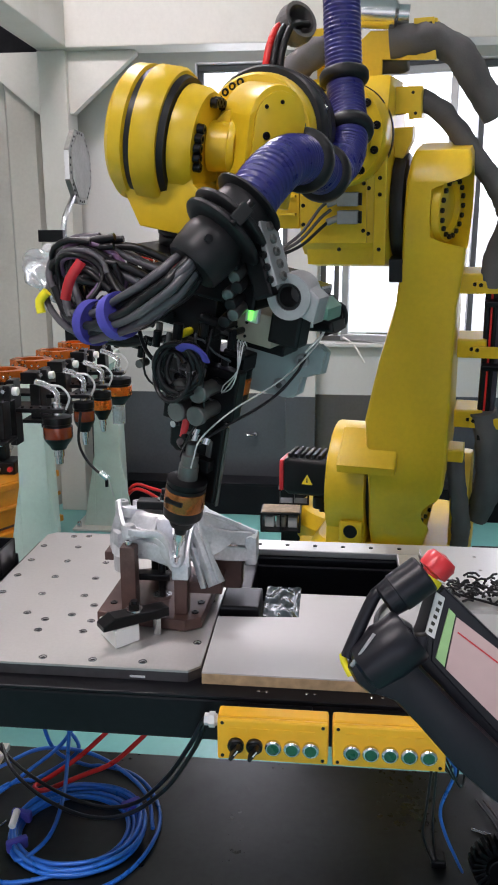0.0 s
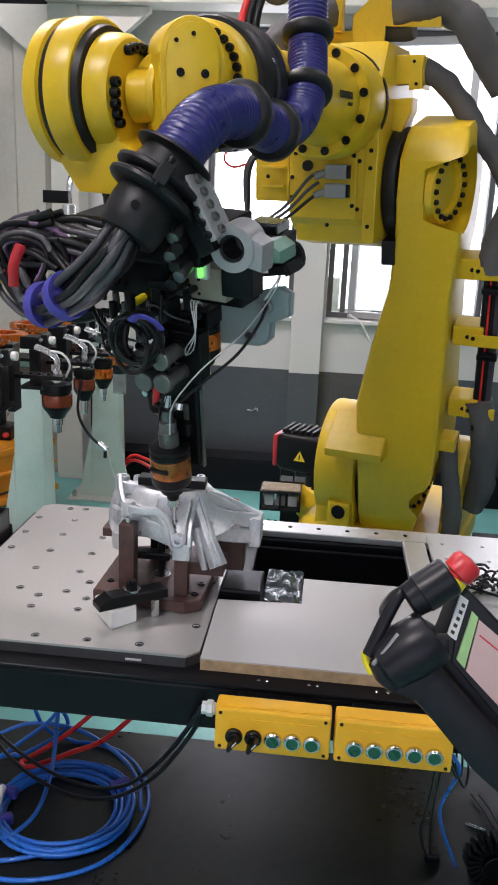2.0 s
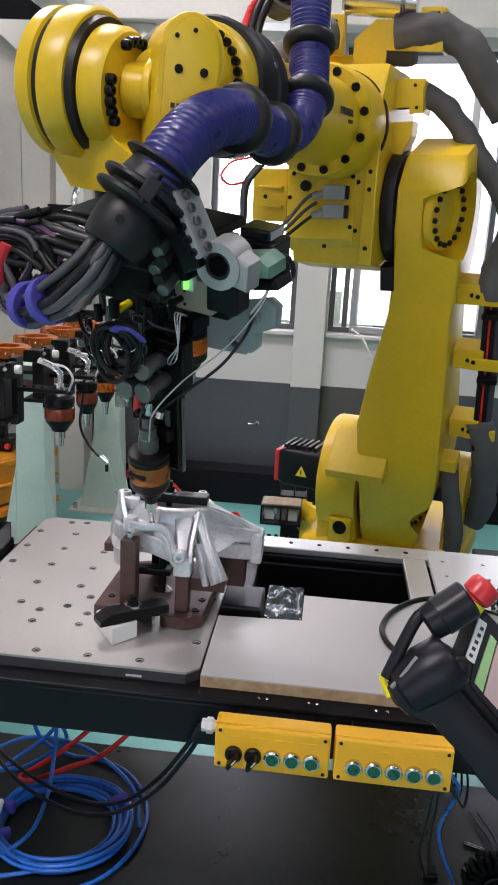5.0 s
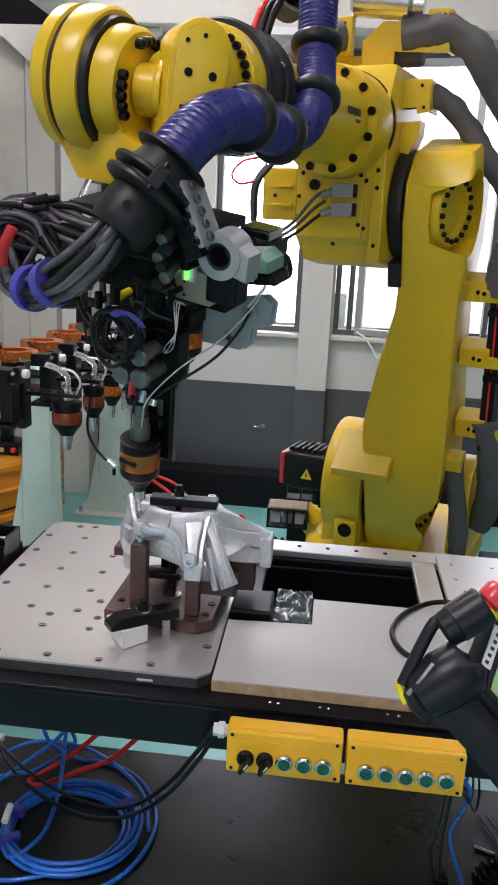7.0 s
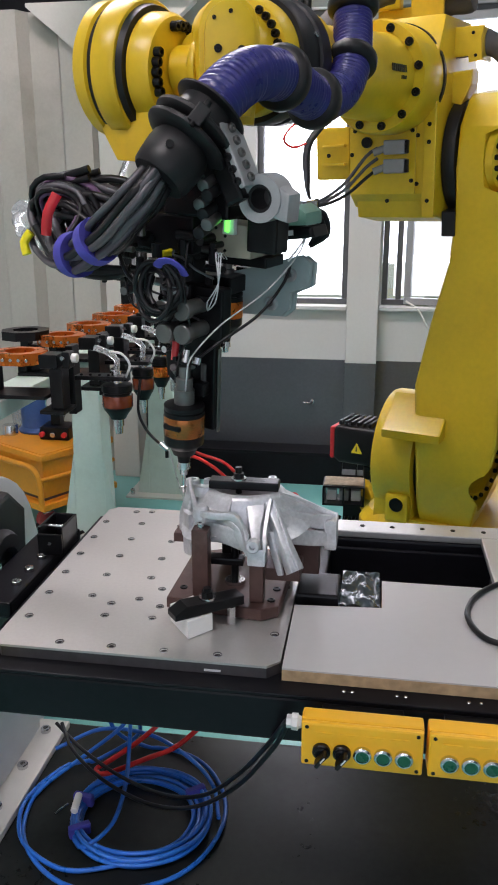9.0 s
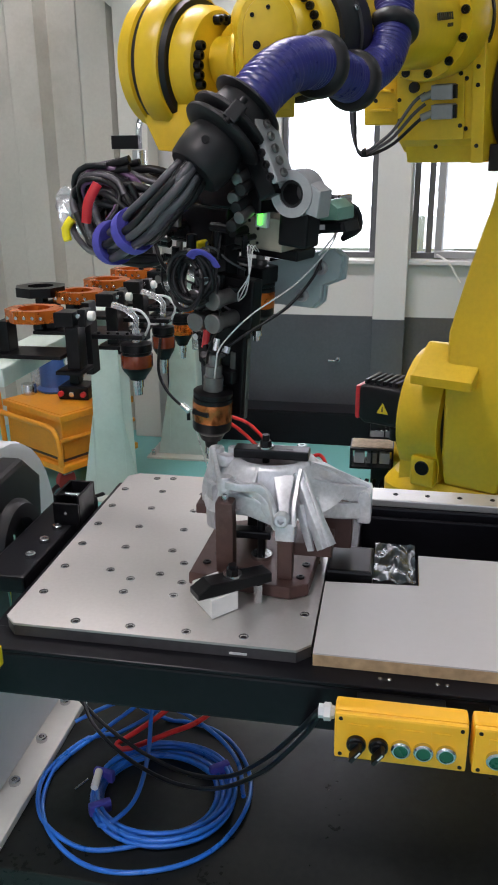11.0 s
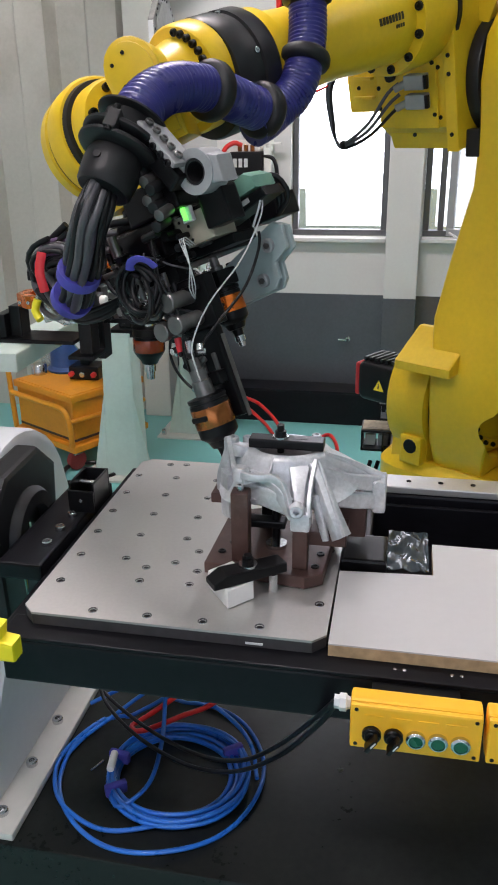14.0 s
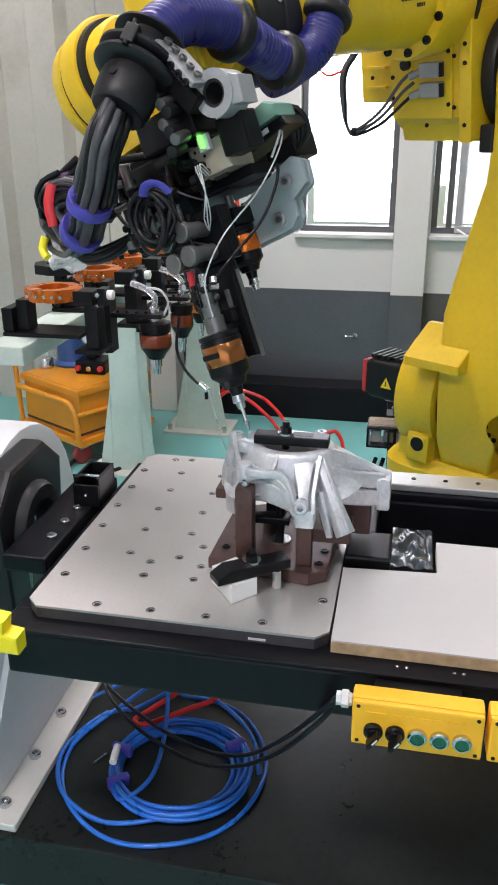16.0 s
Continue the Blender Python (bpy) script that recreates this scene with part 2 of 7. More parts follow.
def smooth_line(points, step=0.012):
    """A curve through the points, cut into short even pieces."""
    p = [Vector(q) for q in points]
    p = [p[0] * 2 - p[1]] + p + [p[-1] * 2 - p[-2]]
    out = []
    for i in range(1, len(p) - 2):
        a, b, c, d = p[i - 1:i + 3]
        k = max(2, int((c - b).length / step))
        for j in range(k):
            t = j / k
            out.append(0.5 * ((2 * b) + (c - a) * t + (2 * a - 5 * b + 4 * c - d) * t * t + (3 * b - a - 3 * c + d) * t ** 3))
    out.append(p[-2])
    return out


def sweep(points, r, bm=None, n=10, step=0.012, ribs=0.0, pitch=0.0, wobble=0.0, raw=False, flat=1.0):
    """A round tube along the points; ribs: height of its corrugation, at that pitch."""
    bm = bm or bmesh.new()
    line = [Vector(q) for q in points] if raw else smooth_line(points, step)
    if ribs:
        total, dense = 0.0, [line[0]]
        for a, b in zip(line, line[1:]):
            k = max(1, int((b - a).length / (pitch / 6)))
            dense += [a.lerp(b, (j + 1) / k) for j in range(k)]
        line = dense
    up, run, last = None, 0.0, None
    for i, q in enumerate(line):
        d = (line[min(i + 1, len(line) - 1)] - line[max(i - 1, 0)]).normalized()
        if up is None:
            up = d.orthogonal().normalized()
        up = (up - d * up.dot(d)).normalized()
        side = d.cross(up)
        if i:
            run += (q - line[i - 1]).length
        rr = r + (ribs * math.cos(2 * math.pi * run / pitch) if ribs else 0)
        ring = []
        for k in range(n):
            a = 2 * math.pi * k / n
            w = math.cos(a) * up * flat + math.sin(a) * side
            f = 1
            if wobble:
                p = q + rr * w
                f += wobble * (0.7 * noise.noise(p * 16) + 0.55 * noise.noise(p * 42))
            ring.append(bm.verts.new(q + rr * f * w))
        if last:
            for k in range(n):
                bm.faces.new((last[k], last[(k + 1) % n], ring[(k + 1) % n], ring[k]))
        else:
            bm.faces.new(ring[::-1])
        last = ring
    bm.faces.new(last)
    return bm


def prism(outline, axis, a, b, bevel=0.0, bm=None, m=None):
    """An outline in the two other axes, drawn out along one axis from a to b."""
    bm = bm or bmesh.new()
    i = "xyz".index(axis)

    def at(u, v, w):
        c = [u, v]
        c.insert(i, w)
        return c
    lo = [bm.verts.new(at(u, v, a)) for u, v in outline]
    hi = [bm.verts.new(at(u, v, b)) for u, v in outline]
    fs = [bm.faces.new(lo[::-1]), bm.faces.new(hi)]
    k = len(outline)
    fs += [bm.faces.new((lo[j], lo[(j + 1) % k], hi[(j + 1) % k], hi[j])) for j in range(k)]
    bmesh.ops.recalc_face_normals(bm, faces=fs)
    vs = lo + hi
    if bevel:
        edges = [e for f in fs[:2] for e in f.edges]
        r = bmesh.ops.bevel(bm, geom=edges, offset=bevel, segments=2, affect="EDGES", profile=0.6)
        vs = list({v for f in r["faces"] for v in f.verts} | {v for v in vs if v.is_valid})
    if m is not None:
        for v in vs:
            v.co = m @ v.co
    return bm


def arc(cx, cy, r, a0, a1, n=8):
    return [(cx + r * math.cos(radians(a0 + (a1 - a0) * i / n)), cy + r * math.sin(radians(a0 + (a1 - a0) * i / n))) for i in range(n + 1)]


def loft(sections, bm=None, corner=0.3, n=4):
    """Rounded rectangles (z, x centre, x width, y centre, y width) joined along z."""
    bm = bm or bmesh.new()
    last = None
    for z, cx, wx, cy, wy in sections:
        r = corner * min(wx, wy)
        pts = []
        for sx, sy, a in ((1, 1, 0), (-1, 1, 90), (-1, -1, 180), (1, -1, 270)):
            pts += arc(cx + sx * (wx / 2 - r), cy + sy * (wy / 2 - r), r, a, a + 90, n)
        ring = [bm.verts.new((x, y, z)) for x, y in pts]
        if last:
            for k in range(len(ring)):
                bm.faces.new((last[k], last[(k + 1) % len(ring)], ring[(k + 1) % len(ring)], ring[k]))
        else:
            bm.faces.new(ring[::-1])
        last = ring
    bm.faces.new(last)
    return bm


BOLT_MESHES = {}


def carve(bm, cutters):
    """The body bm less the bodies in cutters."""
    def loose_object(b):
        me = bpy.data.meshes.new("body")
        b.to_mesh(me)
        b.free()
        return new("body", me)

    body = loose_object(bm)
    knives = [loose_object(c) for c in cutters]
    for k in knives:
        m = body.modifiers.new("cut", "BOOLEAN")
        m.operation, m.object, m.solver = "DIFFERENCE", k, "EXACT"
    me = bpy.data.meshes.new_from_object(body.evaluated_get(bpy.context.evaluated_depsgraph_get()))
    out = bmesh.new()
    out.from_mesh(me)
    for o in (body, *knives):
        bpy.data.objects.remove(o)
    return out


def bolt(parent, place, way, r=0.008, h=0.008, mat=None, name="bolt"):
    """A socket-head bolt that stands on a surface."""
    mat = mat or BLACK
    key = (r, h, mat.name)
    if key not in BOLT_MESHES:
        bm = lathe([(0, r), (0.8, r), (1, r * 0.85), (1, r * 0.5), (0.5, r * 0.45), (0.5, 0)], (0, 0, 0), (0, 0, h), n=12)
        me = bpy.data.meshes.new("bolt")
        bm.normal_update()
        bm.to_mesh(me)
        bm.free()
        me.materials.append(mat)
        BOLT_MESHES[key] = me
    ob = new(name, BOLT_MESHES[key])
    ob.parent = parent
    ob.matrix_basis = Matrix.Translation(place) @ Vector(way).to_track_quat("Z", "Y").to_matrix().to_4x4()
    return ob


def structure(ob, label=""):
    return tagged(ob, label, kind="structure")


# ---------------------------------------------------------------- the room
structure(part("floor", box(-3, 6, -6, 3.5, -0.1, 0), FLOOR), "glossy teal epoxy workshop floor")
structure(part("ground", box(-80, 80, 3.9, 160, -0.4, -0.2), GREENERY), "green ground outside the windows")


def back_wall():
    """The window wall, with its openings, in two paint colours."""
    xs = [(-3, -0.155), (0.380, 0.577), (2.55, 6)]
    for a, b in xs:
        part("panel", box(a, b, 3.5, 3.7, 1.0, 2.60), WALL, wall)
    part("panel", box(-3, 6, 3.5, 3.7, 2.60, 4.0), WALL, wall)
    part("panel", box(-3, 6, 3.5, 3.7, 0.70, 1.0), WALL, wall)
    part("dado", box(-3, 6, 3.496, 3.7, 0, 0.70), DADO, wall, "glossy slate-grey painted dado")


wall = structure(empty("wall_north"), "off-white wall with a slate-grey dado and windows")
back_wall()
pillar = structure(empty("pillar"), "white wall pillar with a grey painted foot")
part("shaft", box(0.384, 0.563, 3.40, 3.494, 0.70, 2.62, 0.004), WALL, pillar)
part("foot", box(0.382, 0.565, 3.398, 3.494, 0.0, 0.70, 0.004), DADO, pillar, "slate-grey painted foot")
sill = structure(part("window_sill", box(-0.175, 0.38, 3.45, 3.56, 1.0, 1.022, 0.004), WALL), "white window sill")
sill = structure(part("window_sill", box(0.568, 2.58, 3.45, 3.56, 1.0, 1.022, 0.004), WALL), "white window sill")
structure(part("wall_west", box(-3.2, -3, -6, 3.7, 0, 4), WALL), "plain off-white wall")
structure(part("wall_east", box(6, 6.2, -6, 3.7, 0, 4), WALL), "plain off-white wall")
# South wall is out of view; its wide opening is assumed, for daylight.
bm = box(-3, -1.6, -6.2, -6, 0, 4)
box(4.0, 6, -6.2, -6, 0, 4, bm=bm)
box(-1.6, 4.0, -6.2, -6, 3.3, 4, bm=bm)
structure(part("wall_south", bm, WALL), "unseen plain wall with an assumed wide opening")
structure(part("ceiling", box(-3.2, 6.2, -6.2, 3.7, 4.0, 4.15), CEIL), "pale ceiling panels")
for lx, ly in ((-0.6, -1.6), (1.9, -1.6), (-0.6, 1.4), (1.9, 1.4)):
    lamp = tagged(empty("ceiling_lamp", pose(lx, ly, 3.9)), "white fluorescent ceiling fixture, lit", "lamp", "ceiling lamps")
    part("housing", box(-0.65, 0.65, -0.12, 0.12, 0.02, 0.10, 0.01), WHITEBLOCK, lamp)
    part("diffuser", box(-0.60, 0.60, -0.09, 0.09, -0.02, 0.019, 0.01), TUBELIGHT, lamp)


def window(x0, x1, z0, z1, bars, label):
    w = structure(empty("window_1"), label)
    y0, y1 = 3.56, 3.62
    t = 0.032
    for i, (a, b, c, d) in enumerate(((x0, x1, z0, z0 + t), (x0, x1, z1 - t, z1), (x0, x0 + t, z0 + t, z1 - t), (x1 - t, x1, z0 + t, z1 - t))):
        part("window_frame", box(a, b, y0, y1, c, d, 0.004), WINFRAME, w)
    edges = [x0 + t] + [v for b in bars for v in (b - t / 2, b + t / 2)] + [x1 - t]
    for b in bars:
        part("mullion", box(b - t / 2, b + t / 2, y0, y1, z0 + t, z1 - t, 0.004), WINFRAME, w)
    for a, b in zip(edges[::2], edges[1::2]):
        p = part("pane", box(a, b, 3.588, 3.594, z0 + t, z1 - t), GLASS, w)
        p.visible_shadow = False
    return w


window(-0.153, 0.378, 1.024, 2.598, [], "dark-framed window glowing with daylight")
w2 = window(0.579, 2.548, 1.024, 2.598, [0.675, 1.47, 2.0], "wide dark-framed window with an open casement")
sash = structure(empty("window_sash", pose(0.71, 3.555, 1.03, 0, 0, -14)), "grey casement standing ajar")
for a, b, c, d in ((0, 0.62, 0, 0.04), (0, 0.62, 1.48, 1.52), (0, 0.04, 0.04, 1.48), (0.58, 0.62, 0.04, 1.48)):
    part("rail", box(a, b, -0.02, 0.02, c, d, 0.004), SASH, sash)
p = part("pane", box(0.04, 0.58, -0.004, 0.002, 0.04, 1.48), GLASS, sash)
p.visible_shadow = False
part("stay", sweep([(0.02, -0.03, 0.02), (0.10, -0.08, -0.02), (0.17, -0.10, -0.12)], 0.006), WHITEBLOCK, sash)
# Self-lit panel added outside so the windows look white with daylight.
structure(part("backdrop", box(-40, 44, 26, 26.5, -3, 30), OUTSIDE), "glowing panel in place of the bright sky beyond the windows")
bm = bmesh.new()
for i in range(60):
    c = Vector((random.uniform(0.9, 2.6), random.uniform(6.2, 7.2), random.uniform(0.0, 2.0)))
    r = random.uniform(0.1, 0.3)
    mm = Matrix.Translation(c) @ Euler((random.random() * 3, random.random() * 3, 0)).to_matrix().to_4x4() @ Matrix.Diagonal((r, r * 0.7, r * 0.8, 1))
    bmesh.ops.create_icosphere(bm, subdivisions=1, radius=1, matrix=mm)
tagged(part("shrubs", bm, GREENERY), "sunlit green shrubs outside the window", "shrub", kind="stuff")

# enclosure: steel portal and folded cladding
portal = structure(empty("steel_portal"), "cream-white steel portal frame with knee braces")
part("beam", box(-0.98, 5.9, 3.16, 3.34, 2.62, 2.86, 0.008), CREAM, portal)
part("column", box(-0.98, -0.82, 3.20, 3.38, 0.0, 2.618, 0.008), CREAM, portal)
part("brace", prism([(-0.82, 2.618), (-0.44, 2.618), (-0.44, 2.60), (-0.80, 2.30), (-0.82, 2.30)], "y", 3.24, 3.30), CREAM, portal)
part("brace", prism([(-0.98, 2.618), (-1.36, 2.618), (-1.36, 2.60), (-1.0, 2.30), (-0.98, 2.30)], "y", 3.24, 3.30), CREAM, portal)
part("beam", box(-0.98, -0.80, -1.0, 3.158, 2.62, 2.86, 0.008), CREAM, portal)
cladding = structure(empty("wall_cladding"), "folded cream sheet-metal cladding, scuffed and stained")
outline, x = [], -3.0
while x < -0.99:
    outline += [(x, 3.36), (x + 0.16, 3.36), (x + 0.20, 3.28), (x + 0.36, 3.28)]
    x += 0.40
outline = [p for p in outline if p[0] < -0.99]
outline += [(outline[-1][0], 3.38), (-3.0, 3.38)]
part("sheet", prism(outline, "z", 0.0, 2.6), CLAD, cladding)
# Black panel put where the gap above the sheet lies in shadow.
part("shadow_gap", box(-3.0, -0.99, 3.384, 3.392, 2.55, 3.4), FRAMEBLACK, cladding, "black panel drawn for the shadow gap above the sheet")

# pneumatic valve unit on the wall beside the window
unit = tagged(empty("valve_unit", pose(-0.40, 3.4958, 1.20)), "black and white pneumatic valve unit mounted on the wall", "valve unit")
part("back_plate", box(-0.17, 0.15, -0.012, 0.0, -0.12, 0.34, 0.004), WHITEBLOCK, unit)
part("module", box(-0.08, 0.10, -0.10, -0.0125, 0.16, 0.28, 0.006), MOTORBLACK, unit, "black valve module")
part("module", box(-0.07, 0.09, -0.09, -0.0125, 0.0, 0.155, 0.006), LIGHTGREY, unit, "pale grey terminal block")
for k in range(3):
    part("print", box(-0.06 + 0.03 * k, -0.04 + 0.03 * k, -0.1015, -0.1, 0.20, 0.245), LIGHTGREY, unit)
    part("terminal", box(-0.06 + 0.05 * k, -0.025 + 0.05 * k, -0.098, -0.0905, 0.02, 0.07, 0.003), GREYPLASTIC, unit)
for k in range(6):
    part("fitting", cyl((-0.03 + 0.035 * k, -0.06, 0.281), (-0.03 + 0.035 * k, -0.06, 0.315), 0.012, n=14, bevel=0.002), WHITEBLOCK if k > 2 else COPPER, unit, "push-in tube fitting")
part("fitting_bar", box(0.06, 0.20, -0.075, -0.045, 0.316, 0.328, 0.003), WHITEBLOCK, unit)
part("fitting_post", box(0.105, 0.145, -0.08, -0.03, 0.10, 0.30, 0.004), WHITEBLOCK, unit)
part("red_tube", sweep([(-0.02, -0.06, 0.312), (-0.06, -0.08, 0.325), (-0.115, -0.09, 0.28), (-0.125, -0.09, 0.16), (-0.10, -0.08, 0.02), (-0.09, -0.06, -0.06)], 0.013, n=10), REDTUBE, unit, "dark red air tube", smooth=60)
part("cable", sweep([(0.10, -0.07, 0.26), (0.16, -0.08, 0.24), (0.18, -0.08, 0.16), (0.17, -0.07, 0.05)], 0.011, n=10), CABLE, unit, smooth=60)
part("cable", sweep([(-0.16, -0.05, 0.13), (0.0, -0.12, 0.13), (0.10, -0.12, 0.11), (0.14, -0.09, 0.06)], 0.014, n=10), CABLE, unit, smooth=60)

# low trunking at the foot of the wall
trunk = tagged(empty("cable_trunking"), "low black steel cable trunking along the wall foot", "trunking")
part("body", box(-0.6, 2.5, 3.22, 3.40, 0.0, 0.185, 0.006), FRAMEBLACK, trunk)
part("lid", box(-0.6, 2.5, 3.215, 3.394, 0.186, 0.198, 0.003), FRAMEBLACK, trunk)
for k in range(5):
    bolt(trunk, (0.44 + 0.03 * (k % 3), 3.22, 0.10 - 0.025 * (k // 3)), (0, -1, 0), 0.006, 0.004, STEEL)
hook = tagged(empty("wall_hook"), "small steel hook on the grey dado", "hook")
part("plate", cyl((0.19, 3.4955, 0.44), (0.19, 3.49, 0.44), 0.014), STEEL, hook)
part("pin", sweep([(0.19, 3.49, 0.44), (0.19, 3.46, 0.44), (0.165, 3.445, 0.443), (0.14, 3.445, 0.445)], 0.007, n=10), STEEL, hook, smooth=60)

# ---------------------------------------------------------------- positioner with its table
base = structure(part("base_plate", box(-0.75, 1.75, 0.03, 0.62, 0.0, 0.155, 0.006), BASEBLACK), "scuffed black painted steel base plate of the positioner")
struts = tagged(empty("positioner_headstock"), "light grey positioner headstock bolted to the base plate", "positioner")
hs_outline = [(0.02, 0.155), (0.66, 0.155), (0.68, 0.70)] + arc(0.43, 0.70, 0.25, 0, 180, 14) + [(0.16, 0.55), (0.02, 0.22)]
part("housing", prism(hs_outline, "x", -0.75, -0.34, 0.02), HEAD, struts, smooth=30)
part("foot", box(-0.75, -0.255, 0.04, 0.60, 0.156, 0.176, 0.004), CREAM, struts, "scratched white bolted foot plate")
part("gusset", prism([(0.04, 0.178), (0.56, 0.178), (0.50, 0.55), (0.30, 0.58)], "x", -0.345, -0.325, 0.003), HEAD, struts)
for i in range(4):
    bolt(struts, (-0.304, 0.092 + 0.151 * i, 0.176), (0, 0, 1), 0.014, 0.012, STEEL)
part("flange", lathe([(0, 0.09), (0.2, 0.10), (0.8, 0.10), (1, 0.09), (1, 0.06), (0.55, 0.055), (0.55, 0)], (-0.34, 0.34, 0.76), (-0.263, 0.34, 0.76), n=40), RUBBER, struts, "dark grey ribbed rotary flange", smooth=35)
part("shroud", prism([(0.20, 0.58), (0.47, 0.60), (0.50, 0.86), (0.42, 0.93), (0.26, 0.92), (0.19, 0.85)], "x", -0.345, -0.285, 0.012), RUBBER, struts, "dark grey moulded shroud")
for k in range(5):
    part("wire", sweep([(-0.262, 0.30, 0.80 - 0.01 * k), (-0.25, 0.27 - 0.01 * k, 0.75), (-0.262, 0.25, 0.69 - 0.01 * k)], 0.0022), YELLOWLABEL if k % 2 else GREENPART, struts)
part("handle", prism([(-0.30, 0.772), (-0.088, 0.772), (-0.088, 0.806), (-0.112, 0.810), (-0.108, 0.835), (-0.150, 0.840), (-0.30, 0.815)], "y", -0.135, -0.100, 0.006), YELLOWBRIGHT, struts, "bright yellow plastic lever")

table = tagged(empty("positioner_table"), "black steel positioner frame carrying a drilled tooling plate", "machine table")
part("front_beam", box(-0.15, 1.62, -0.068, -0.0265, 0.682, 0.768, 0.005), FRAMEBLACK, table)
part("front_deck", box(-0.15, 1.62, -0.0685, 0.0, 0.7685, 0.775, 0.002), FRAMEBLACK, table)
part("left_beam", box(-0.165, -0.07, -0.0265, 0.70, 0.66, 0.768, 0.005), FRAMEBLACK, table)
part("cross_beam", box(0.36, 0.47, 0.0, 0.62, 0.66, 0.768, 0.005), FRAMEBLACK, table)
part("arm", box(-0.262, -0.166, 0.14, 0.55, 0.755, 0.792, 0.006), FRAMEBLACK, table)
part("cross_beam", box(0.86, 0.95, 0.0, 0.62, 0.66, 0.768, 0.005), FRAMEBLACK, table)
part("back_beam", box(0.36, 1.62, 0.625, 0.70, 0.55, 0.776, 0.005), FRAMEBLACK, table)
part("back_rail", box(0.425, 1.62, 0.632, 0.705, 0.777, 0.795, 0.003), PLATE, table, "bright ground steel rail")
part("side_rail", box(0.835, 0.892, 0.30, 0.631, 0.777, 0.795, 0.003), PLATE, table, "bright ground steel rail")
part("inner_web", box(0.47, 0.86, 0.60, 0.612, 0.55, 0.76, 0.002), FRAMEBLACK, table)
for i in range(7):
    bolt(table, (0.47 + 0.075 * i, 0.668, 0.795), (0, 0, 1), 0.006, 0.002)
for i in range(3):
    bolt(table, (-0.19, 0.225 + 0.068 * i, 0.792), (0, 0, 1), 0.011, 0.010, STEEL)
corner = 0.022
for bx in (0.53, 0.545, 0.62, 0.635, 0.74, 0.76, 0.90):
    bolt(table, (bx, -0.045, 0.775), (0, 0, 1), 0.003, 0.002, STEEL)
tool_plate = tagged(empty("tooling_plate"), "ground steel tooling plate with a grid of tapped holes", "plate")
holes = [(0, -0.002), (0.1, -0.002), (0.2, -0.002), (0.3, -0.001), (0.393, 0.086), (0.393, 0.284), (-0.098, 0.084)]
holes += [(0.05, 0.108), (0.146, 0.111), (0.047, 0.158), (0.149, 0.160), (0.133, 0.236), (-0.05, 0.661), (-0.009, 0.666)]
holes += [(hx - 0.0025 * i, 0.185 + 0.0995 * i) for i in range(5) for hx in (-0.098, -0.003, 0.098)]


def drilled(x0, x1, y0, y1, z0, z1, cut, holes, r=0.0075):
    """A plate with cut corners whose holes are true wells."""
    bm = bmesh.new()
    out = [(x0 + cut, y0), (x1 - cut, y0), (x1, y0 + cut), (x1, y1 - cut), (x1 - cut, y1), (x0 + cut, y1), (x0, y1 - cut), (x0, y0 + cut)]
    top = [bm.verts.new((x, y, z1)) for x, y in out]
    low = [bm.verts.new((x, y, z0)) for x, y in out]
    edges = [bm.edges.new((top[i], top[(i + 1) % 8])) for i in range(8)]
    for i in range(8):
        bm.faces.new((low[i], low[(i + 1) % 8], top[(i + 1) % 8], top[i]))
    bm.faces.new(low[::-1])
    for hx, hy in holes:
        ring = [bm.verts.new((hx + r * math.cos(a), hy + r * math.sin(a), z1)) for a in (2 * math.pi * k / 14 for k in range(14))]
        edges += [bm.edges.new((ring[k], ring[(k + 1) % 14])) for k in range(14)]
        deep = [bm.verts.new((v.co.x + (hx - v.co.x) * 0.25, v.co.y + (hy - v.co.y) * 0.25, z1 - 0.001)) for v in ring]
        down = [bm.verts.new((v.co.x, v.co.y, z1 - 0.0042)) for v in deep]
        for a, b in ((ring, deep), (deep, down)):
            for k in range(14):
                bm.faces.new((a[k], a[(k + 1) % 14], b[(k + 1) % 14], b[k])[::-1])
        bm.faces.new(down)
    bmesh.ops.triangle_fill(bm, edges=edges, use_beauty=True)
    bmesh.ops.recalc_face_normals(bm, faces=bm.faces[:])
    return bm


part("plate", drilled(-0.128, 0.415, -0.026, 0.69, 0.7955, 0.80, corner, holes), PLATE, tool_plate)
x0, x1, y0, y1 = -0.1275, 0.4145, -0.0255, 0.6895
part("plate_body", prism([(x0 + corner, y0), (x1 - corner, y0), (x1, y0 + corner), (x1, y1 - corner), (x1 - corner, y1), (x0 + corner, y1), (x0, y1 - corner), (x0, y0 + corner)], "z", 0.7755, 0.7952), EDGE, tool_plate, "plate side with its dark reflection put into the colour")
for hx, hy in holes:
    part("bush", uncapped([(0, 0.0092), (1, 0.0084), (1, 0.0066), (-2.5, 0.0060)], (hx, hy, 0.7995), (hx, hy, 0.8010), 14), STEEL, tool_plate)
    # Black disc stands in for the shade down the hole.
    part("hole_shade", lathe([(0, 0.0), (0, 0.0054), (1, 0.0059)], (hx, hy, 0.7963), (hx, hy, 0.7985), n=12), BLACK, tool_plate)
part("mark", box(0.28, 0.31, -0.0275, -0.0262, 0.781, 0.785), LIGHTGREY, tool_plate)
small_plate = tagged(empty("small_plate"), "ground steel plate with tapped holes on the rail", "plate")
sp_holes = [(0.93 + 0.1 * i, 0.33 + 0.09 * j) for i in range(6) for j in range(4)]
part("plate", drilled(0.897, 1.55, 0.28, 0.665, 0.7955, 0.808, 0.01, sp_holes, 0.006), PLATE, small_plate)
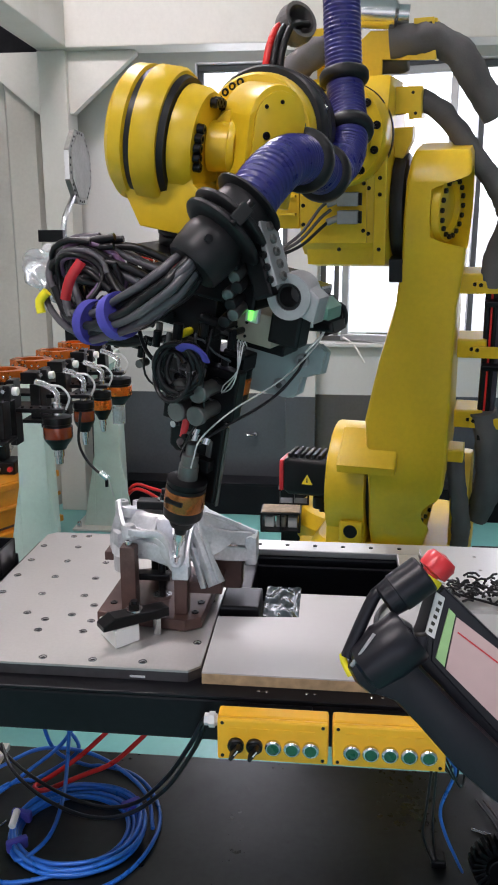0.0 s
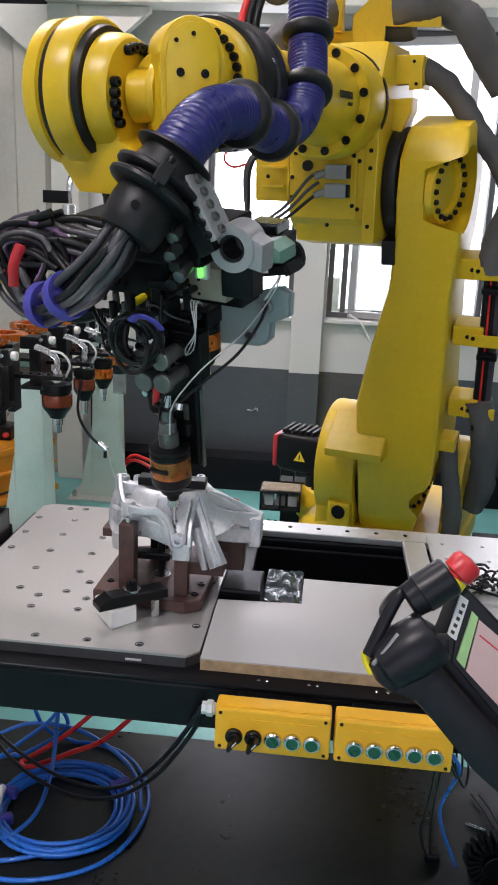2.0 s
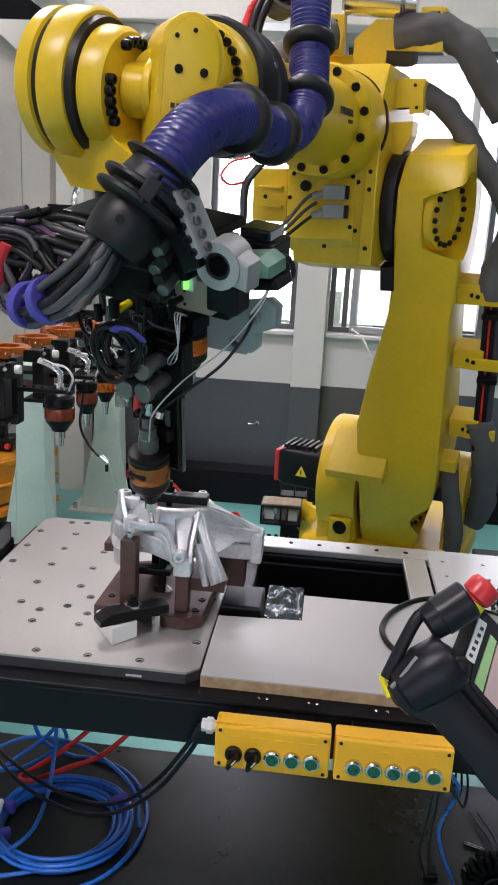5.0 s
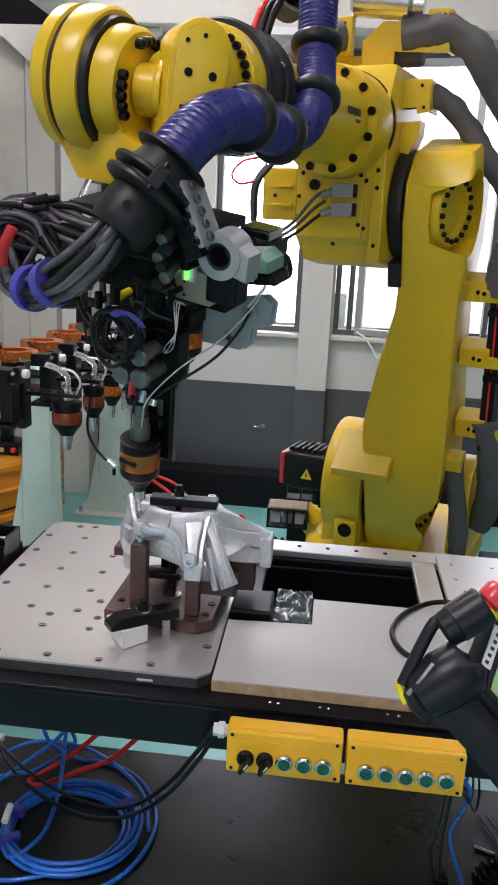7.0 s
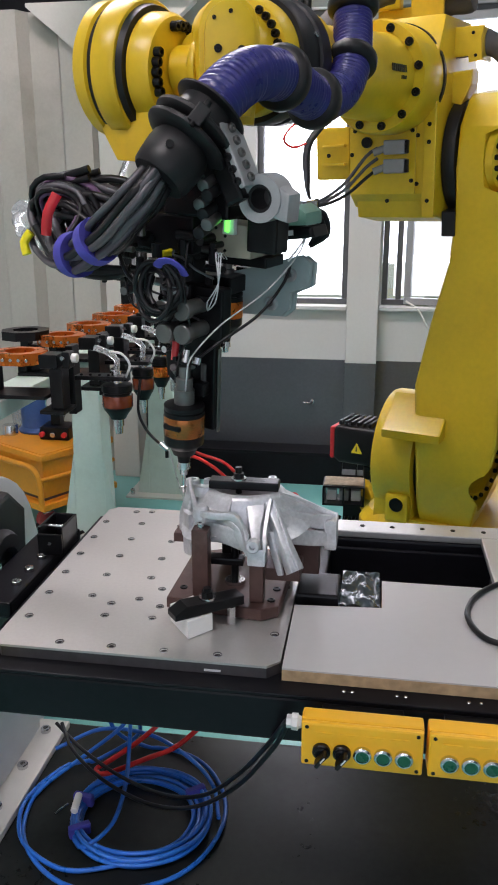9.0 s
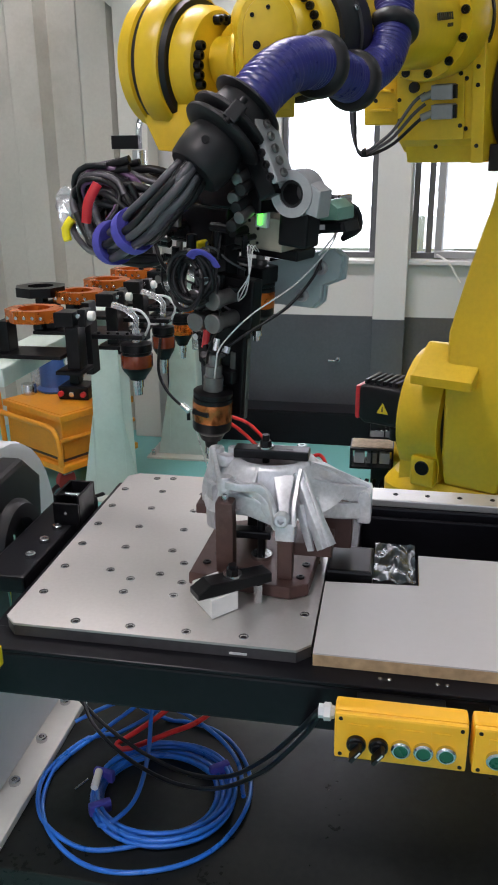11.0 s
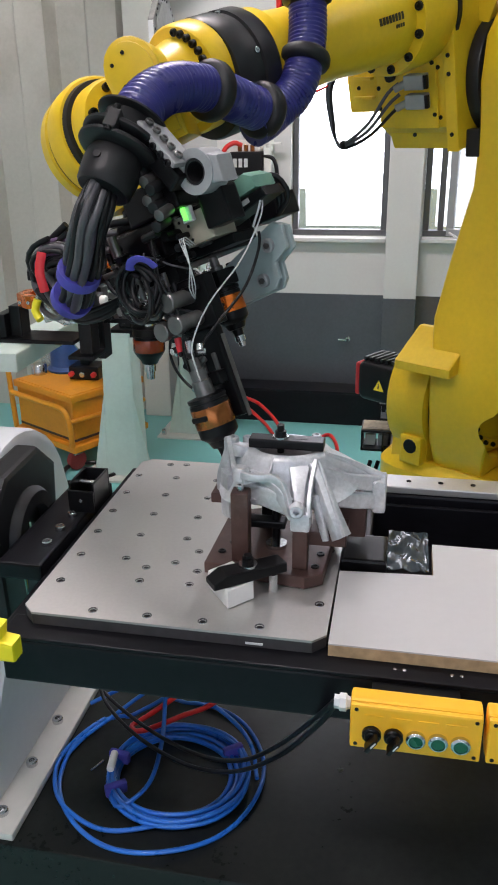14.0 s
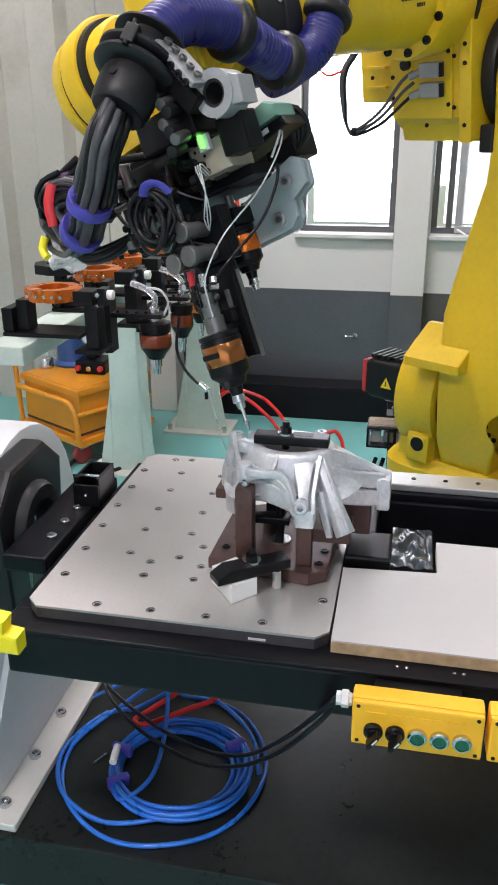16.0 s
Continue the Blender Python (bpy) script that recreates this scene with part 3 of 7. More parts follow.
board = tagged(empty("white_board"), "white laminated board with a raw brown edge, notched at one corner", "board")
lo = [(0.420, -0.028), (1.16, -0.03), (1.16, 0.345), (0.594, 0.345), (0.594, 0.222), (0.418, 0.210)]
part("core", prism(lo, "z", 0.776, 0.797, 0.0), PLYEDGE, board, "raw brown fibreboard core")
part("laminate", prism(lo, "z", 0.7972, 0.800, 0.0), WHITEBOARD, board)
chip = tagged(part("chip_box", prism([(0.4185, 0.235), (0.505, 0.235), (0.505, 0.345), (0.4185, 0.345)], "z", 0.662, 0.812, 0.006), MOTORBLACK), "black motor box set beneath the clamped fixture", "box")
film = bmesh.new()
bmesh.ops.create_grid(film, x_segments=40, y_segments=40, size=0.5)
for v in film.verts:
    u, w = v.co.x, v.co.y
    h = noise.noise((u * 4, w * 4, 0)) * 0.006 + abs(noise.noise((u * 7, w * 5, 3))) * 0.003
    v.co = (0.548 + 0.085 * u, 0.40 + 0.17 * w, 0.752 + h)
bmesh.ops.solidify(film, geom=film.faces[:], thickness=0.0008)
tagged(part("film_bag", film, FILM, smooth=70), "crumpled clear plastic film bag in the table recess", "bag")
tray = tagged(part("recess_tray", box(0.471, 0.858, 0.02, 0.598, 0.64, 0.66), FRAMEBLACK), "black steel tray closing the table recess", "tray")

# sensor bracket on the arm
sb = tagged(empty("sensor_bracket"), "small open black sensor bracket screwed to the frame", "bracket")
part("back", box(-0.205, -0.145, 0.475, 0.481, 0.793, 0.86, 0.002), BLACK, sb)
part("side", box(-0.205, -0.199, 0.385, 0.4745, 0.793, 0.86, 0.002), BLACK, sb)
part("side", box(-0.151, -0.145, 0.385, 0.4745, 0.793, 0.86, 0.002), BLACK, sb)
part("front", box(-0.205, -0.145, 0.378, 0.384, 0.793, 0.845, 0.002), BLACK, sb)
part("rod", cyl((-0.198, 0.43, 0.845), (-0.152, 0.43, 0.845), 0.005), STEEL, sb)
bolt(sb, (-0.175, 0.378, 0.822), (0, -1, 0), 0.004, 0.003, STEEL)

# ---------------------------------------------------------------- push-button boxes
def button_box(x0, keys, label):
    b = tagged(empty("button_box", pose(x0, -0.112, 0.75, 0, 0, 0)), label, "control box", "button boxes on the table edge")
    w = 0.196
    part("body", box(0, w, -0.030, 0.004, -0.044, 0.034, 0.006), ORANGE_YELLOW, b)
    part("bracket", box(0.03, w - 0.03, 0.0045, 0.0435, -0.03, 0.016, 0.002), BLACK, b)
    part("cover", box(0.001, w - 0.001, -0.040, -0.0305, -0.046, 0.034, 0.004), ORANGE_YELLOW, b)
    for i in range(4):
        part("label_field", box(0.022 + 0.04 * i, 0.052 + 0.04 * i, -0.0412, -0.0398, 0.008, 0.018), ORANGE_YELLOW, b)
    for sx in (0.010, w - 0.010):
        for sz in (-0.038, 0.026):
            bolt(b, (sx, -0.040, sz), (0, -1, 0), 0.0032, 0.0012)
    for i, k in enumerate(keys):
        x = 0.034 + 0.0328 * i
        c = (x, -0.040, -0.016)
        ring = part("button", lathe([(0, 0.0145), (0.7, 0.0145), (1, 0.012), (1, 0.0105), (0.3, 0.0105)], c, (x, -0.049, -0.016), n=28), STEEL if k == "g" else BLACK, b, "chrome-ringed green push button" if k == "g" else "black turn switch", smooth=40)
        if k == "g":
            part("cap", lathe([(0, 0.0104), (0.85, 0.0104), (1, 0.0095), (1, 0)], (x, -0.041, -0.016), (x, -0.0475, -0.016), n=24), GREENBTN, ring, smooth=40)
        else:
            part("cap", cyl((x, -0.041, -0.016), (x, -0.052, -0.016), 0.0104, bevel=0.002), BLACK, ring)
            part("knob", box(-0.0035, 0.0035, -0.072, -0.0525, -0.013, 0.013, 0.002, m=Matrix.Translation((x, 0, -0.016)) @ pose(0, 0, 0, 0, 35, 0)), BLACK, ring)
            part("mark", box(-0.001, 0.001, -0.0728, -0.0719, 0.0, 0.012, m=Matrix.Translation((x, 0, -0.016)) @ pose(0, 0, 0, 0, 35, 0)), LIGHTGREY, ring)
    return b


bb = button_box(0.466, "kkggg", "yellow plastic box with two turn switches and three green buttons")
part("gland", lathe([(0, 0.011), (0.3, 0.011), (0.35, 0.014), (0.75, 0.014), (0.8, 0.011), (1, 0.009)], (-0.026, -0.010, 0.012), (-0.001, -0.010, 0.012), n=6), LIGHTGREY, bb, "pale grey cable gland")
button_box(0.668, "ggggg", "yellow plastic box with five green push buttons")
def loose(name, lines, r, mat, label, category="cable", n=8, wobble=0.0):
    bm = bmesh.new()
    for l in lines:
        sweep(l, r, bm, n, wobble=wobble)
    return tagged(part(name, bm, mat, smooth=60), label, category)


loose("control_cable", [[(0.44, -0.122, 0.762), (0.432, -0.115, 0.745), (0.395, -0.04, 0.646), (0.325, 0.06, 0.497), (0.232, 0.16, 0.353), (0.12, 0.25, 0.263), (-0.017, 0.34, 0.224), (-0.152, 0.43, 0.22), (-0.25, 0.50, 0.24)]], 0.0048, CABLE, "black control cable drooping from the button box")
loose("control_cable", [[(0.44, -0.122, 0.758), (0.435, -0.11, 0.735), (0.405, -0.05, 0.645), (0.32, 0.06, 0.466), (0.209, 0.15, 0.327), (0.082, 0.24, 0.242), (-0.058, 0.33, 0.215), (-0.172, 0.42, 0.22), (-0.23, 0.49, 0.25)]], 0.0048, CABLE, "black control cable drooping from the button box")
loose("control_cable", [[(0.858, -0.10, 0.705), (0.86, -0.07, 0.60), (0.875, 0.02, 0.45), (0.905, 0.15, 0.28), (0.93, 0.27, 0.168)], [(0.85, -0.10, 0.705), (0.848, -0.07, 0.58), (0.86, 0.04, 0.42), (0.90, 0.16, 0.26), (0.925, 0.265, 0.168)]], 0.0026, CABLE, "thin black cables hanging beneath the button box")
tagged(part("cable_plug", box(0.915, 0.95, 0.25, 0.29, 0.1555, 0.178, 0.006), BLACK), "small black plug on the base plate", "plug")
loose("blue_wire", [[(0.875, -0.10, 0.70), (0.897, -0.06, 0.64), (0.885, 0.0, 0.517), (0.905, 0.05, 0.42), (0.945, 0.12, 0.30), (0.985, 0.24, 0.163)]], 0.0036, BLUETUBE, "thin blue wire hanging beneath the button box")
for k in range(3):
    loose("control_cable", [[(0.85 + 0.008 * k, -0.09, 0.705), (0.885 + 0.012 * k, -0.06, 0.64 - 0.015 * k), (0.90 + 0.01 * k, 0.0, 0.645), (0.88, 0.04, 0.70)]], 0.0022, CABLE, "thin black cable hanging beneath the button box")
loose("steel_rod", [[(1.03, 0.39, 0.160), (1.075, 0.372, 0.160)]], 0.0042, STEEL, "short bright steel rod on the base plate", "rod")
loose("grey_wire", [[(1.06, 0.50, 0.163), (1.085, 0.42, 0.168), (1.10, 0.36, 0.163)], [(1.08, 0.50, 0.163), (1.10, 0.43, 0.168), (1.115, 0.36, 0.163)]], 0.003, GREYCABLE, "grey wires lying on the base plate")

# coiled air tube on the base plate
def ring(cx, cy, rx, ry, z, a0, a1, n=26, lift=0.0):
    return [(cx + rx * math.cos(radians(a0 + (a1 - a0) * i / n)), cy + ry * math.sin(radians(a0 + (a1 - a0) * i / n)), z + lift * math.sin(i * 0.9)) for i in range(n + 1)]


coil = tagged(empty("air_tube_coil"), "coil of blue pneumatic tube on the black base plate", "air tube")
for k in range(8):
    a = random.uniform(0, 60)
    part("tube", sweep(ring(0.045 + random.uniform(-.008, .008), 0.283 + random.uniform(-.008, .008), 0.138 + 0.009 * (k % 4), 0.126 + 0.009 * (k % 4), 0.164 + 0.009 * (k // 3), a, a + 365, 30, 0.002), 0.0055, n=8), BLUETUBE, coil, smooth=60)
part("tube", sweep(ring(0.005, 0.30, 0.243, 0.245, 0.163, -215, 95, 34, 0.003) + [(-0.10, 0.53, 0.22), (-0.14, 0.52, 0.40)], 0.0055, n=8), BLUETUBE, coil, smooth=60)
part("tube", sweep(ring(-0.06, 0.29, 0.19, 0.19, 0.166, -55, -250, 26, 0.003) + [(-0.03, 0.54, 0.21), (-0.10, 0.60, 0.26)], 0.0055, n=8), BLUETUBE, coil, smooth=60)
part("tube", sweep([(-0.085, 0.185, 0.168), (-0.05, 0.155, 0.178), (0.0, 0.21, 0.20), (-0.005, 0.33, 0.21), (-0.03, 0.45, 0.24), (-0.05, 0.55, 0.34)], 0.0055, n=8), BLUETUBE, coil, smooth=60)
part("tube", sweep([(-0.24, 0.46, 0.19), (-0.13, 0.52, 0.22), (0.0, 0.53, 0.21), (0.12, 0.48, 0.19), (0.20, 0.40, 0.18), (0.235, 0.30, 0.17)], 0.0055, n=8), BLUETUBE, coil, smooth=60)
part("tube", sweep([(-0.238, 0.31, 0.163), (-0.215, 0.37, 0.168), (-0.14, 0.45, 0.20), (-0.06, 0.53, 0.25), (-0.02, 0.60, 0.35)], 0.0055, n=8), BLUETUBE, coil, smooth=60)
for a in (172, 215, 38):
    c = Vector((0.045 + 0.150 * math.cos(radians(a)), 0.283 + 0.138 * math.sin(radians(a)), 0.18))
    part("strap", box(-0.009, 0.009, -0.026, 0.026, -0.016, 0.014, 0.006, m=Matrix.Translation(c) @ pose(0, 0, 0, 0, 0, a + 90)), STRAP, coil, "violet-blue hook strap")
part("plug", cyl((-0.102, 0.235, 0.200), (-0.108, 0.285, 0.206), 0.009, bevel=0.002), WHITEBLOCK, coil, "white tube fitting")
red = tagged(empty("red_air_tube"), "bent red pneumatic tube lying over the blue coil", "air tube")
part("tube", sweep([(0.10, 0.60, 0.30), (0.0, 0.50, 0.23), (-0.07, 0.41, 0.212), (-0.095, 0.378, 0.21), (-0.088, 0.362, 0.21), (-0.06, 0.365, 0.21), (0.02, 0.43, 0.213), (0.09, 0.485, 0.22), (0.17, 0.56, 0.27)], 0.0068, n=8), REDTUBE, red, smooth=60)
loose("screw", [[(-0.165, 0.265, 0.159), (-0.145, 0.30, 0.161)]], 0.003, STEEL, "loose steel screw on the base plate", "screw")

# ---------------------------------------------------------------- clamping fixture and casting
fix = tagged(empty("clamping_fixture"), "brown phosphated steel fixture with uprights on a base", "fixture")
part("base", prism([(0.165, 0.155), (0.36, 0.128), (0.392, 0.148), (0.405, 0.40), (0.30, 0.43), (0.17, 0.38)], "z", 0.8015, 0.826, 0.003), BROWN, fix)
part("upright", box(0.216, 0.249, 0.165, 0.198, 0.827, 0.968, 0.002), BROWN, fix)
part("upright", box(0.333, 0.361, 0.155, 0.186, 0.827, 0.905, 0.002), BROWN, fix)
part("upright", box(0.39, 0.46, 0.30, 0.345, 0.827, 0.918, 0.003), BROWN, fix)
part("upright", box(0.245, 0.285, 0.33, 0.36, 0.827, 0.95, 0.002), BLACK, fix)
part("ledge", box(0.155, 0.215, 0.26, 0.33, 0.90, 0.92, 0.003), BROWN, fix)
part("shelf", box(0.34, 0.43, 0.188, 0.26, 0.862, 0.888, 0.002), BROWN, fix)
for x, y in ((0.19, 0.20), (0.205, 0.24), (0.29, 0.16), (0.375, 0.17), (0.38, 0.22), (0.22, 0.36)):
    bolt(fix, (x, y, 0.826), (0, 0, 1), 0.008, 0.003)
bolt(fix, (0.232, 0.181, 0.968), (0, 0, 1), 0.007, 0.012, STEEL)
bolt(fix, (0.347, 0.168, 0.905), (0, 0, 1), 0.008, 0.014, STEEL)
part("clamp_rod", cyl((0.29, 0.24, 0.827), (0.29, 0.24, 1.01), 0.008), BLACK, fix)
part("clamp_arm", box(0.235, 0.31, 0.225, 0.255, 0.87, 0.885, 0.003), BLACK, fix)
part("washer", cyl((0.29, 0.24, 0.8265), (0.29, 0.24, 0.834), 0.021), STEEL, fix)
block = tagged(part("white_block", prism([(0.185, 0.105), (0.236, 0.040), (0.274, 0.082), (0.222, 0.147)], "z", 0.8015, 0.838, 0.002), WHITEBLOCK), "white plastic packing block under the step clamp", "block")
clamp = tagged(empty("step_clamp", pose(0.262, 0.095, 0.839, 0, 0, 38)), "black steel strap clamp on a white block", "clamp")
part("bar", prism([(-0.075, 0.0), (0.07, 0.0), (0.07, 0.018), (-0.05, 0.024), (-0.075, 0.010)], "y", -0.02, 0.02, 0.003), BLACK, clamp)
part("washer", cyl((0.0, 0, 0.0225), (0.0, 0, 0.027), 0.017, n=24), STEEL, clamp)
part("stud", cyl((0.0, 0, -0.036), (0.0, 0, 0.044), 0.0075), BLACK, clamp)
part("nut", cyl((0.0, 0, 0.0272), (0.0, 0, 0.037), 0.012, n=6), BLACK, clamp)
part("heel_bolt", cyl((0.045, -0.012, -0.037), (0.045, -0.012, -0.001), 0.009, n=6), STEEL, clamp)


def casting():
    """The hub casting: a ring body with ribs, lugs and a forked arm."""
    k = tagged(empty("aluminium_casting", pose(0.305, 0.285, 0.93)), "bare aluminium suspension knuckle casting clamped on the fixture", "casting")
    bm = bmesh.new()
    n = 48
    rows = [(0.058, 0.086), (0.062, 0.092), (0.072, 0.092), (0.080, 0.084), (0.084, 0.062), (0.096, 0.030), (0.112, 0.012), (0.106, 0.006), (0.088, 0.022), (0.072, 0.05), (0.058, 0.072)]
    grid = []
    for r, z in rows:
        ringv = []
        for i in range(n):
            a = 2 * math.pi * i / n
            f = 1 + 0.20 * math.cos(a - 0.2) ** 2 * (1 if z < 0.07 else 0.3) + 0.10 * math.cos(3 * a + 0.8) * (1 if z < 0.06 else 0)
            dz = 0.012 * math.cos(4 * a + 0.5) if z < 0.035 else 0
            ringv.append(bm.verts.new((r * f * math.cos(a), r * f * 0.85 * math.sin(a), z + dz)))
        grid.append(ringv)
    for a, b in zip(grid, grid[1:] + grid[:1]):
        for i in range(n):
            bm.faces.new((a[i], a[(i + 1) % n], b[(i + 1) % n], b[i]))
    bmesh.ops.recalc_face_normals(bm, faces=bm.faces[:])
    part("hub", bm, CAST, k, smooth=50)

    def web(name, pts, radii, flat=1.0):
        b = bmesh.new()
        line = smooth_line(pts, 0.010)
        m = len(line) - 1
        last = None
        for i, q in enumerate(line):
            d = (line[min(i + 1, m)] - line[max(i - 1, 0)]).normalized()
            s = d.cross(Vector((0, 0, 1))).normalized()
            u = s.cross(d)
            f = i / m * (len(radii) - 1)
            j = min(int(f), len(radii) - 2)
            w = radii[j][0] + (radii[j + 1][0] - radii[j][0]) * (f - j)
            h = radii[j][1] + (radii[j + 1][1] - radii[j][1]) * (f - j)
            ringv = []
            for aa in range(16):
                a = 2 * math.pi * aa / 16
                ca, sa = math.cos(a), math.sin(a)
                ringv.append(b.verts.new(q + s * w * math.copysign(abs(ca) ** 0.32, ca) + u * h * math.copysign(abs(sa) ** 0.32, sa)))
            if last:
                for x in range(16):
                    b.faces.new((last[x], last[(x + 1) % 16], ringv[(x + 1) % 16], ringv[x]))
            else:
                b.faces.new(ringv[::-1])
            last = ringv
        b.faces.new(last)
        bmesh.ops.recalc_face_normals(b, faces=b.faces[:])
        return part(name, b, CAST, k, smooth=32)

    web("lug_arm", [(-0.07, 0.0, 0.075), (-0.09, -0.02, 0.085), (-0.108, -0.015, 0.090)], [(0.02, 0.016), (0.014, 0.012), (0.013, 0.012)])
    part("lug", lathe([(0, 0.013), (0.1, 0.015), (0.9, 0.015), (1, 0.013), (1, 0.007), (0.6, 0.006), (0.6, 0)], (-0.108, -0.012, 0.075), (-0.108, -0.012, 0.108), n=20), CAST, k, smooth=40)
    web("lug_arm", [(-0.05, -0.06, 0.05), (-0.068, -0.085, 0.058), (-0.078, -0.098, 0.06)], [(0.022, 0.012), (0.02, 0.010), (0.018, 0.010)])
    web("rib", [(-0.108, -0.01, 0.08), (-0.12, 0.0, 0.02), (-0.125, 0.005, -0.03)], [(0.014, 0.010), (0.02, 0.014), (0.016, 0.012)])
    web("rib", [(-0.06, -0.075, 0.062), (-0.01, -0.10, 0.045), (0.03, -0.112, -0.005)], [(0.005, 0.008), (0.005, 0.010), (0.007, 0.012)])
    web("rib", [(0.03, -0.06, 0.075), (0.035, -0.095, 0.03), (0.04, -0.115, -0.02)], [(0.020, 0.005), (0.010, 0.006), (0.010, 0.012)])
    part("foot", box(0.024, 0.060, -0.133, -0.095, -0.025, 0.012, 0.005), CAST, k, smooth=40)
    part("boss", lathe([(0, 0.012), (1, 0.012), (1, 0.006), (0.4, 0.006), (0.4, 0)], (0.041, -0.115, -0.028), (0.041, -0.115, -0.043), n=16), CAST, k, smooth=40)
    web("fork_arm", [(0.055, -0.050, 0.075), (0.076, -0.078, 0.042), (0.098, -0.105, 0.004), (0.118, -0.122, -0.034)], [(0.013, 0.015), (0.012, 0.013), (0.014, 0.012), (0.018, 0.011)])
    web("fork_rim", [(0.066, -0.058, 0.086), (0.088, -0.090, 0.044), (0.108, -0.116, 0.006), (0.124, -0.130, -0.026)], [(0.003, 0.005), (0.003, 0.005), (0.004, 0.005)])
    web("fork_strut", [(0.062, -0.088, 0.03), (0.078, -0.104, -0.012), (0.088, -0.108, -0.05)], [(0.005, 0.010), (0.005, 0.009), (0.004, 0.006)])
    web("side_arm", [(0.06, 0.0, 0.08), (0.11, 0.02, 0.05), (0.15, 0.035, 0.015), (0.178, 0.04, 0.0)], [(0.035, 0.014), (0.03, 0.014), (0.026, 0.016), (0.020, 0.020)])
    web("rib", [(0.07, -0.04, 0.055), (0.12, -0.02, 0.035), (0.175, 0.01, 0.02)], [(0.006, 0.014), (0.007, 0.014), (0.008, 0.016)])
    web("rib", [(0.075, -0.055, 0.02), (0.12, -0.03, 0.0), (0.172, 0.0, -0.012)], [(0.006, 0.020), (0.007, 0.016), (0.008, 0.016)])
    part("lug", box(0.165, 0.192, -0.01, 0.05, -0.036, 0.030, 0.007), CAST, k, smooth=40)
    part("boss", cyl((0.178, -0.012, 0.022), (0.178, -0.002, 0.022), 0.010), CAST, k, smooth=40)
    for a0 in (20, 75, 130, 200, 255, 320):
        ca, sa = math.cos(radians(a0)), math.sin(radians(a0)) * 0.85
        web("rib", [(0.070 * ca, 0.070 * sa, 0.088), (0.088 * ca, 0.088 * sa, 0.058), (0.116 * ca, 0.112 * sa, 0.018)], [(0.004, 0.006), (0.004, 0.009), (0.006, 0.008)])
    for a0, r0 in ((50, 0.078), (165, 0.085)):
        ca, sa = math.cos(radians(a0)), math.sin(radians(a0)) * 0.85
        part("boss", lathe([(0, 0.011), (0.9, 0.010), (1, 0.009), (1, 0.005), (0.5, 0.005), (0.5, 0)], (r0 * ca, r0 * sa, 0.070), (r0 * ca, r0 * sa, 0.099), n=18), CAST, k, smooth=40)
    web("skirt", [(-0.088, -0.068, 0.022), (-0.03, -0.096, 0.026), (0.02, -0.105, 0.012)], [(0.006, 0.026), (0.006, 0.020), (0.006, 0.018)])
    web("skirt", [(-0.10, -0.055, 0.0), (-0.122, -0.02, -0.005), (-0.12, 0.04, -0.01)], [(0.008, 0.045), (0.008, 0.05), (0.008, 0.04)])
    web("rim", [(-0.112, -0.022, 0.108), (-0.098, -0.062, 0.085), (-0.078, -0.098, 0.070), (-0.045, -0.106, 0.066), (-0.01, -0.100, 0.064), (0.012, -0.108, 0.042), (0.026, -0.126, 0.006)], [(0.0045, 0.006), (0.0045, 0.007), (0.005, 0.008), (0.0045, 0.006)])
    web("rim", [(0.062, -0.058, 0.088), (0.058, -0.082, 0.062), (0.056, -0.112, 0.030), (0.058, -0.128, 0.004)], [(0.004, 0.007), (0.004, 0.006), (0.004, 0.006)])
    web("rim", [(0.075, -0.02, 0.086), (0.115, 0.0, 0.068), (0.155, 0.018, 0.044), (0.186, 0.02, 0.030)], [(0.004, 0.006), (0.004, 0.006), (0.005, 0.007)])
    part("boss", lathe([(0, 0.014), (0.8, 0.014), (1, 0.011), (1, 0.006), (0.4, 0.006), (0.4, 0)], (0.036, -0.122, 0.018), (0.036, -0.142, 0.020), n=18), CAST, k, smooth=40)
    part("boss", lathe([(0, 0.016), (0.8, 0.016), (1, 0.012), (1, 0)], (-0.075, -0.09, 0.055), (-0.075, -0.09, 0.080), n=18), CAST, k, smooth=40)
    return k


casting()
bar = tagged(empty("clamp_bar", pose(0.305, 0.275, 1.0235)), "black clamp bar bolted over the hub casting", "clamp")
part("bar", box(-0.072, 0.072, -0.018, 0.018, 0.0, 0.018, 0.003), BLACK, bar)
part("washer", cyl((-0.012, 0, 0.0182), (-0.012, 0, 0.022), 0.016), STEEL, bar)
part("nut", cyl((-0.012, 0, 0.0222), (-0.012, 0, 0.032), 0.011, n=6), BLACK, bar)
part("stud", cyl((-0.012, 0, -0.012), (-0.012, 0, 0.044), 0.007), BLACK, bar)
part("slot", box(0.008, 0.042, -0.006, 0.006, 0.0165, 0.0184), RUBBER, bar)

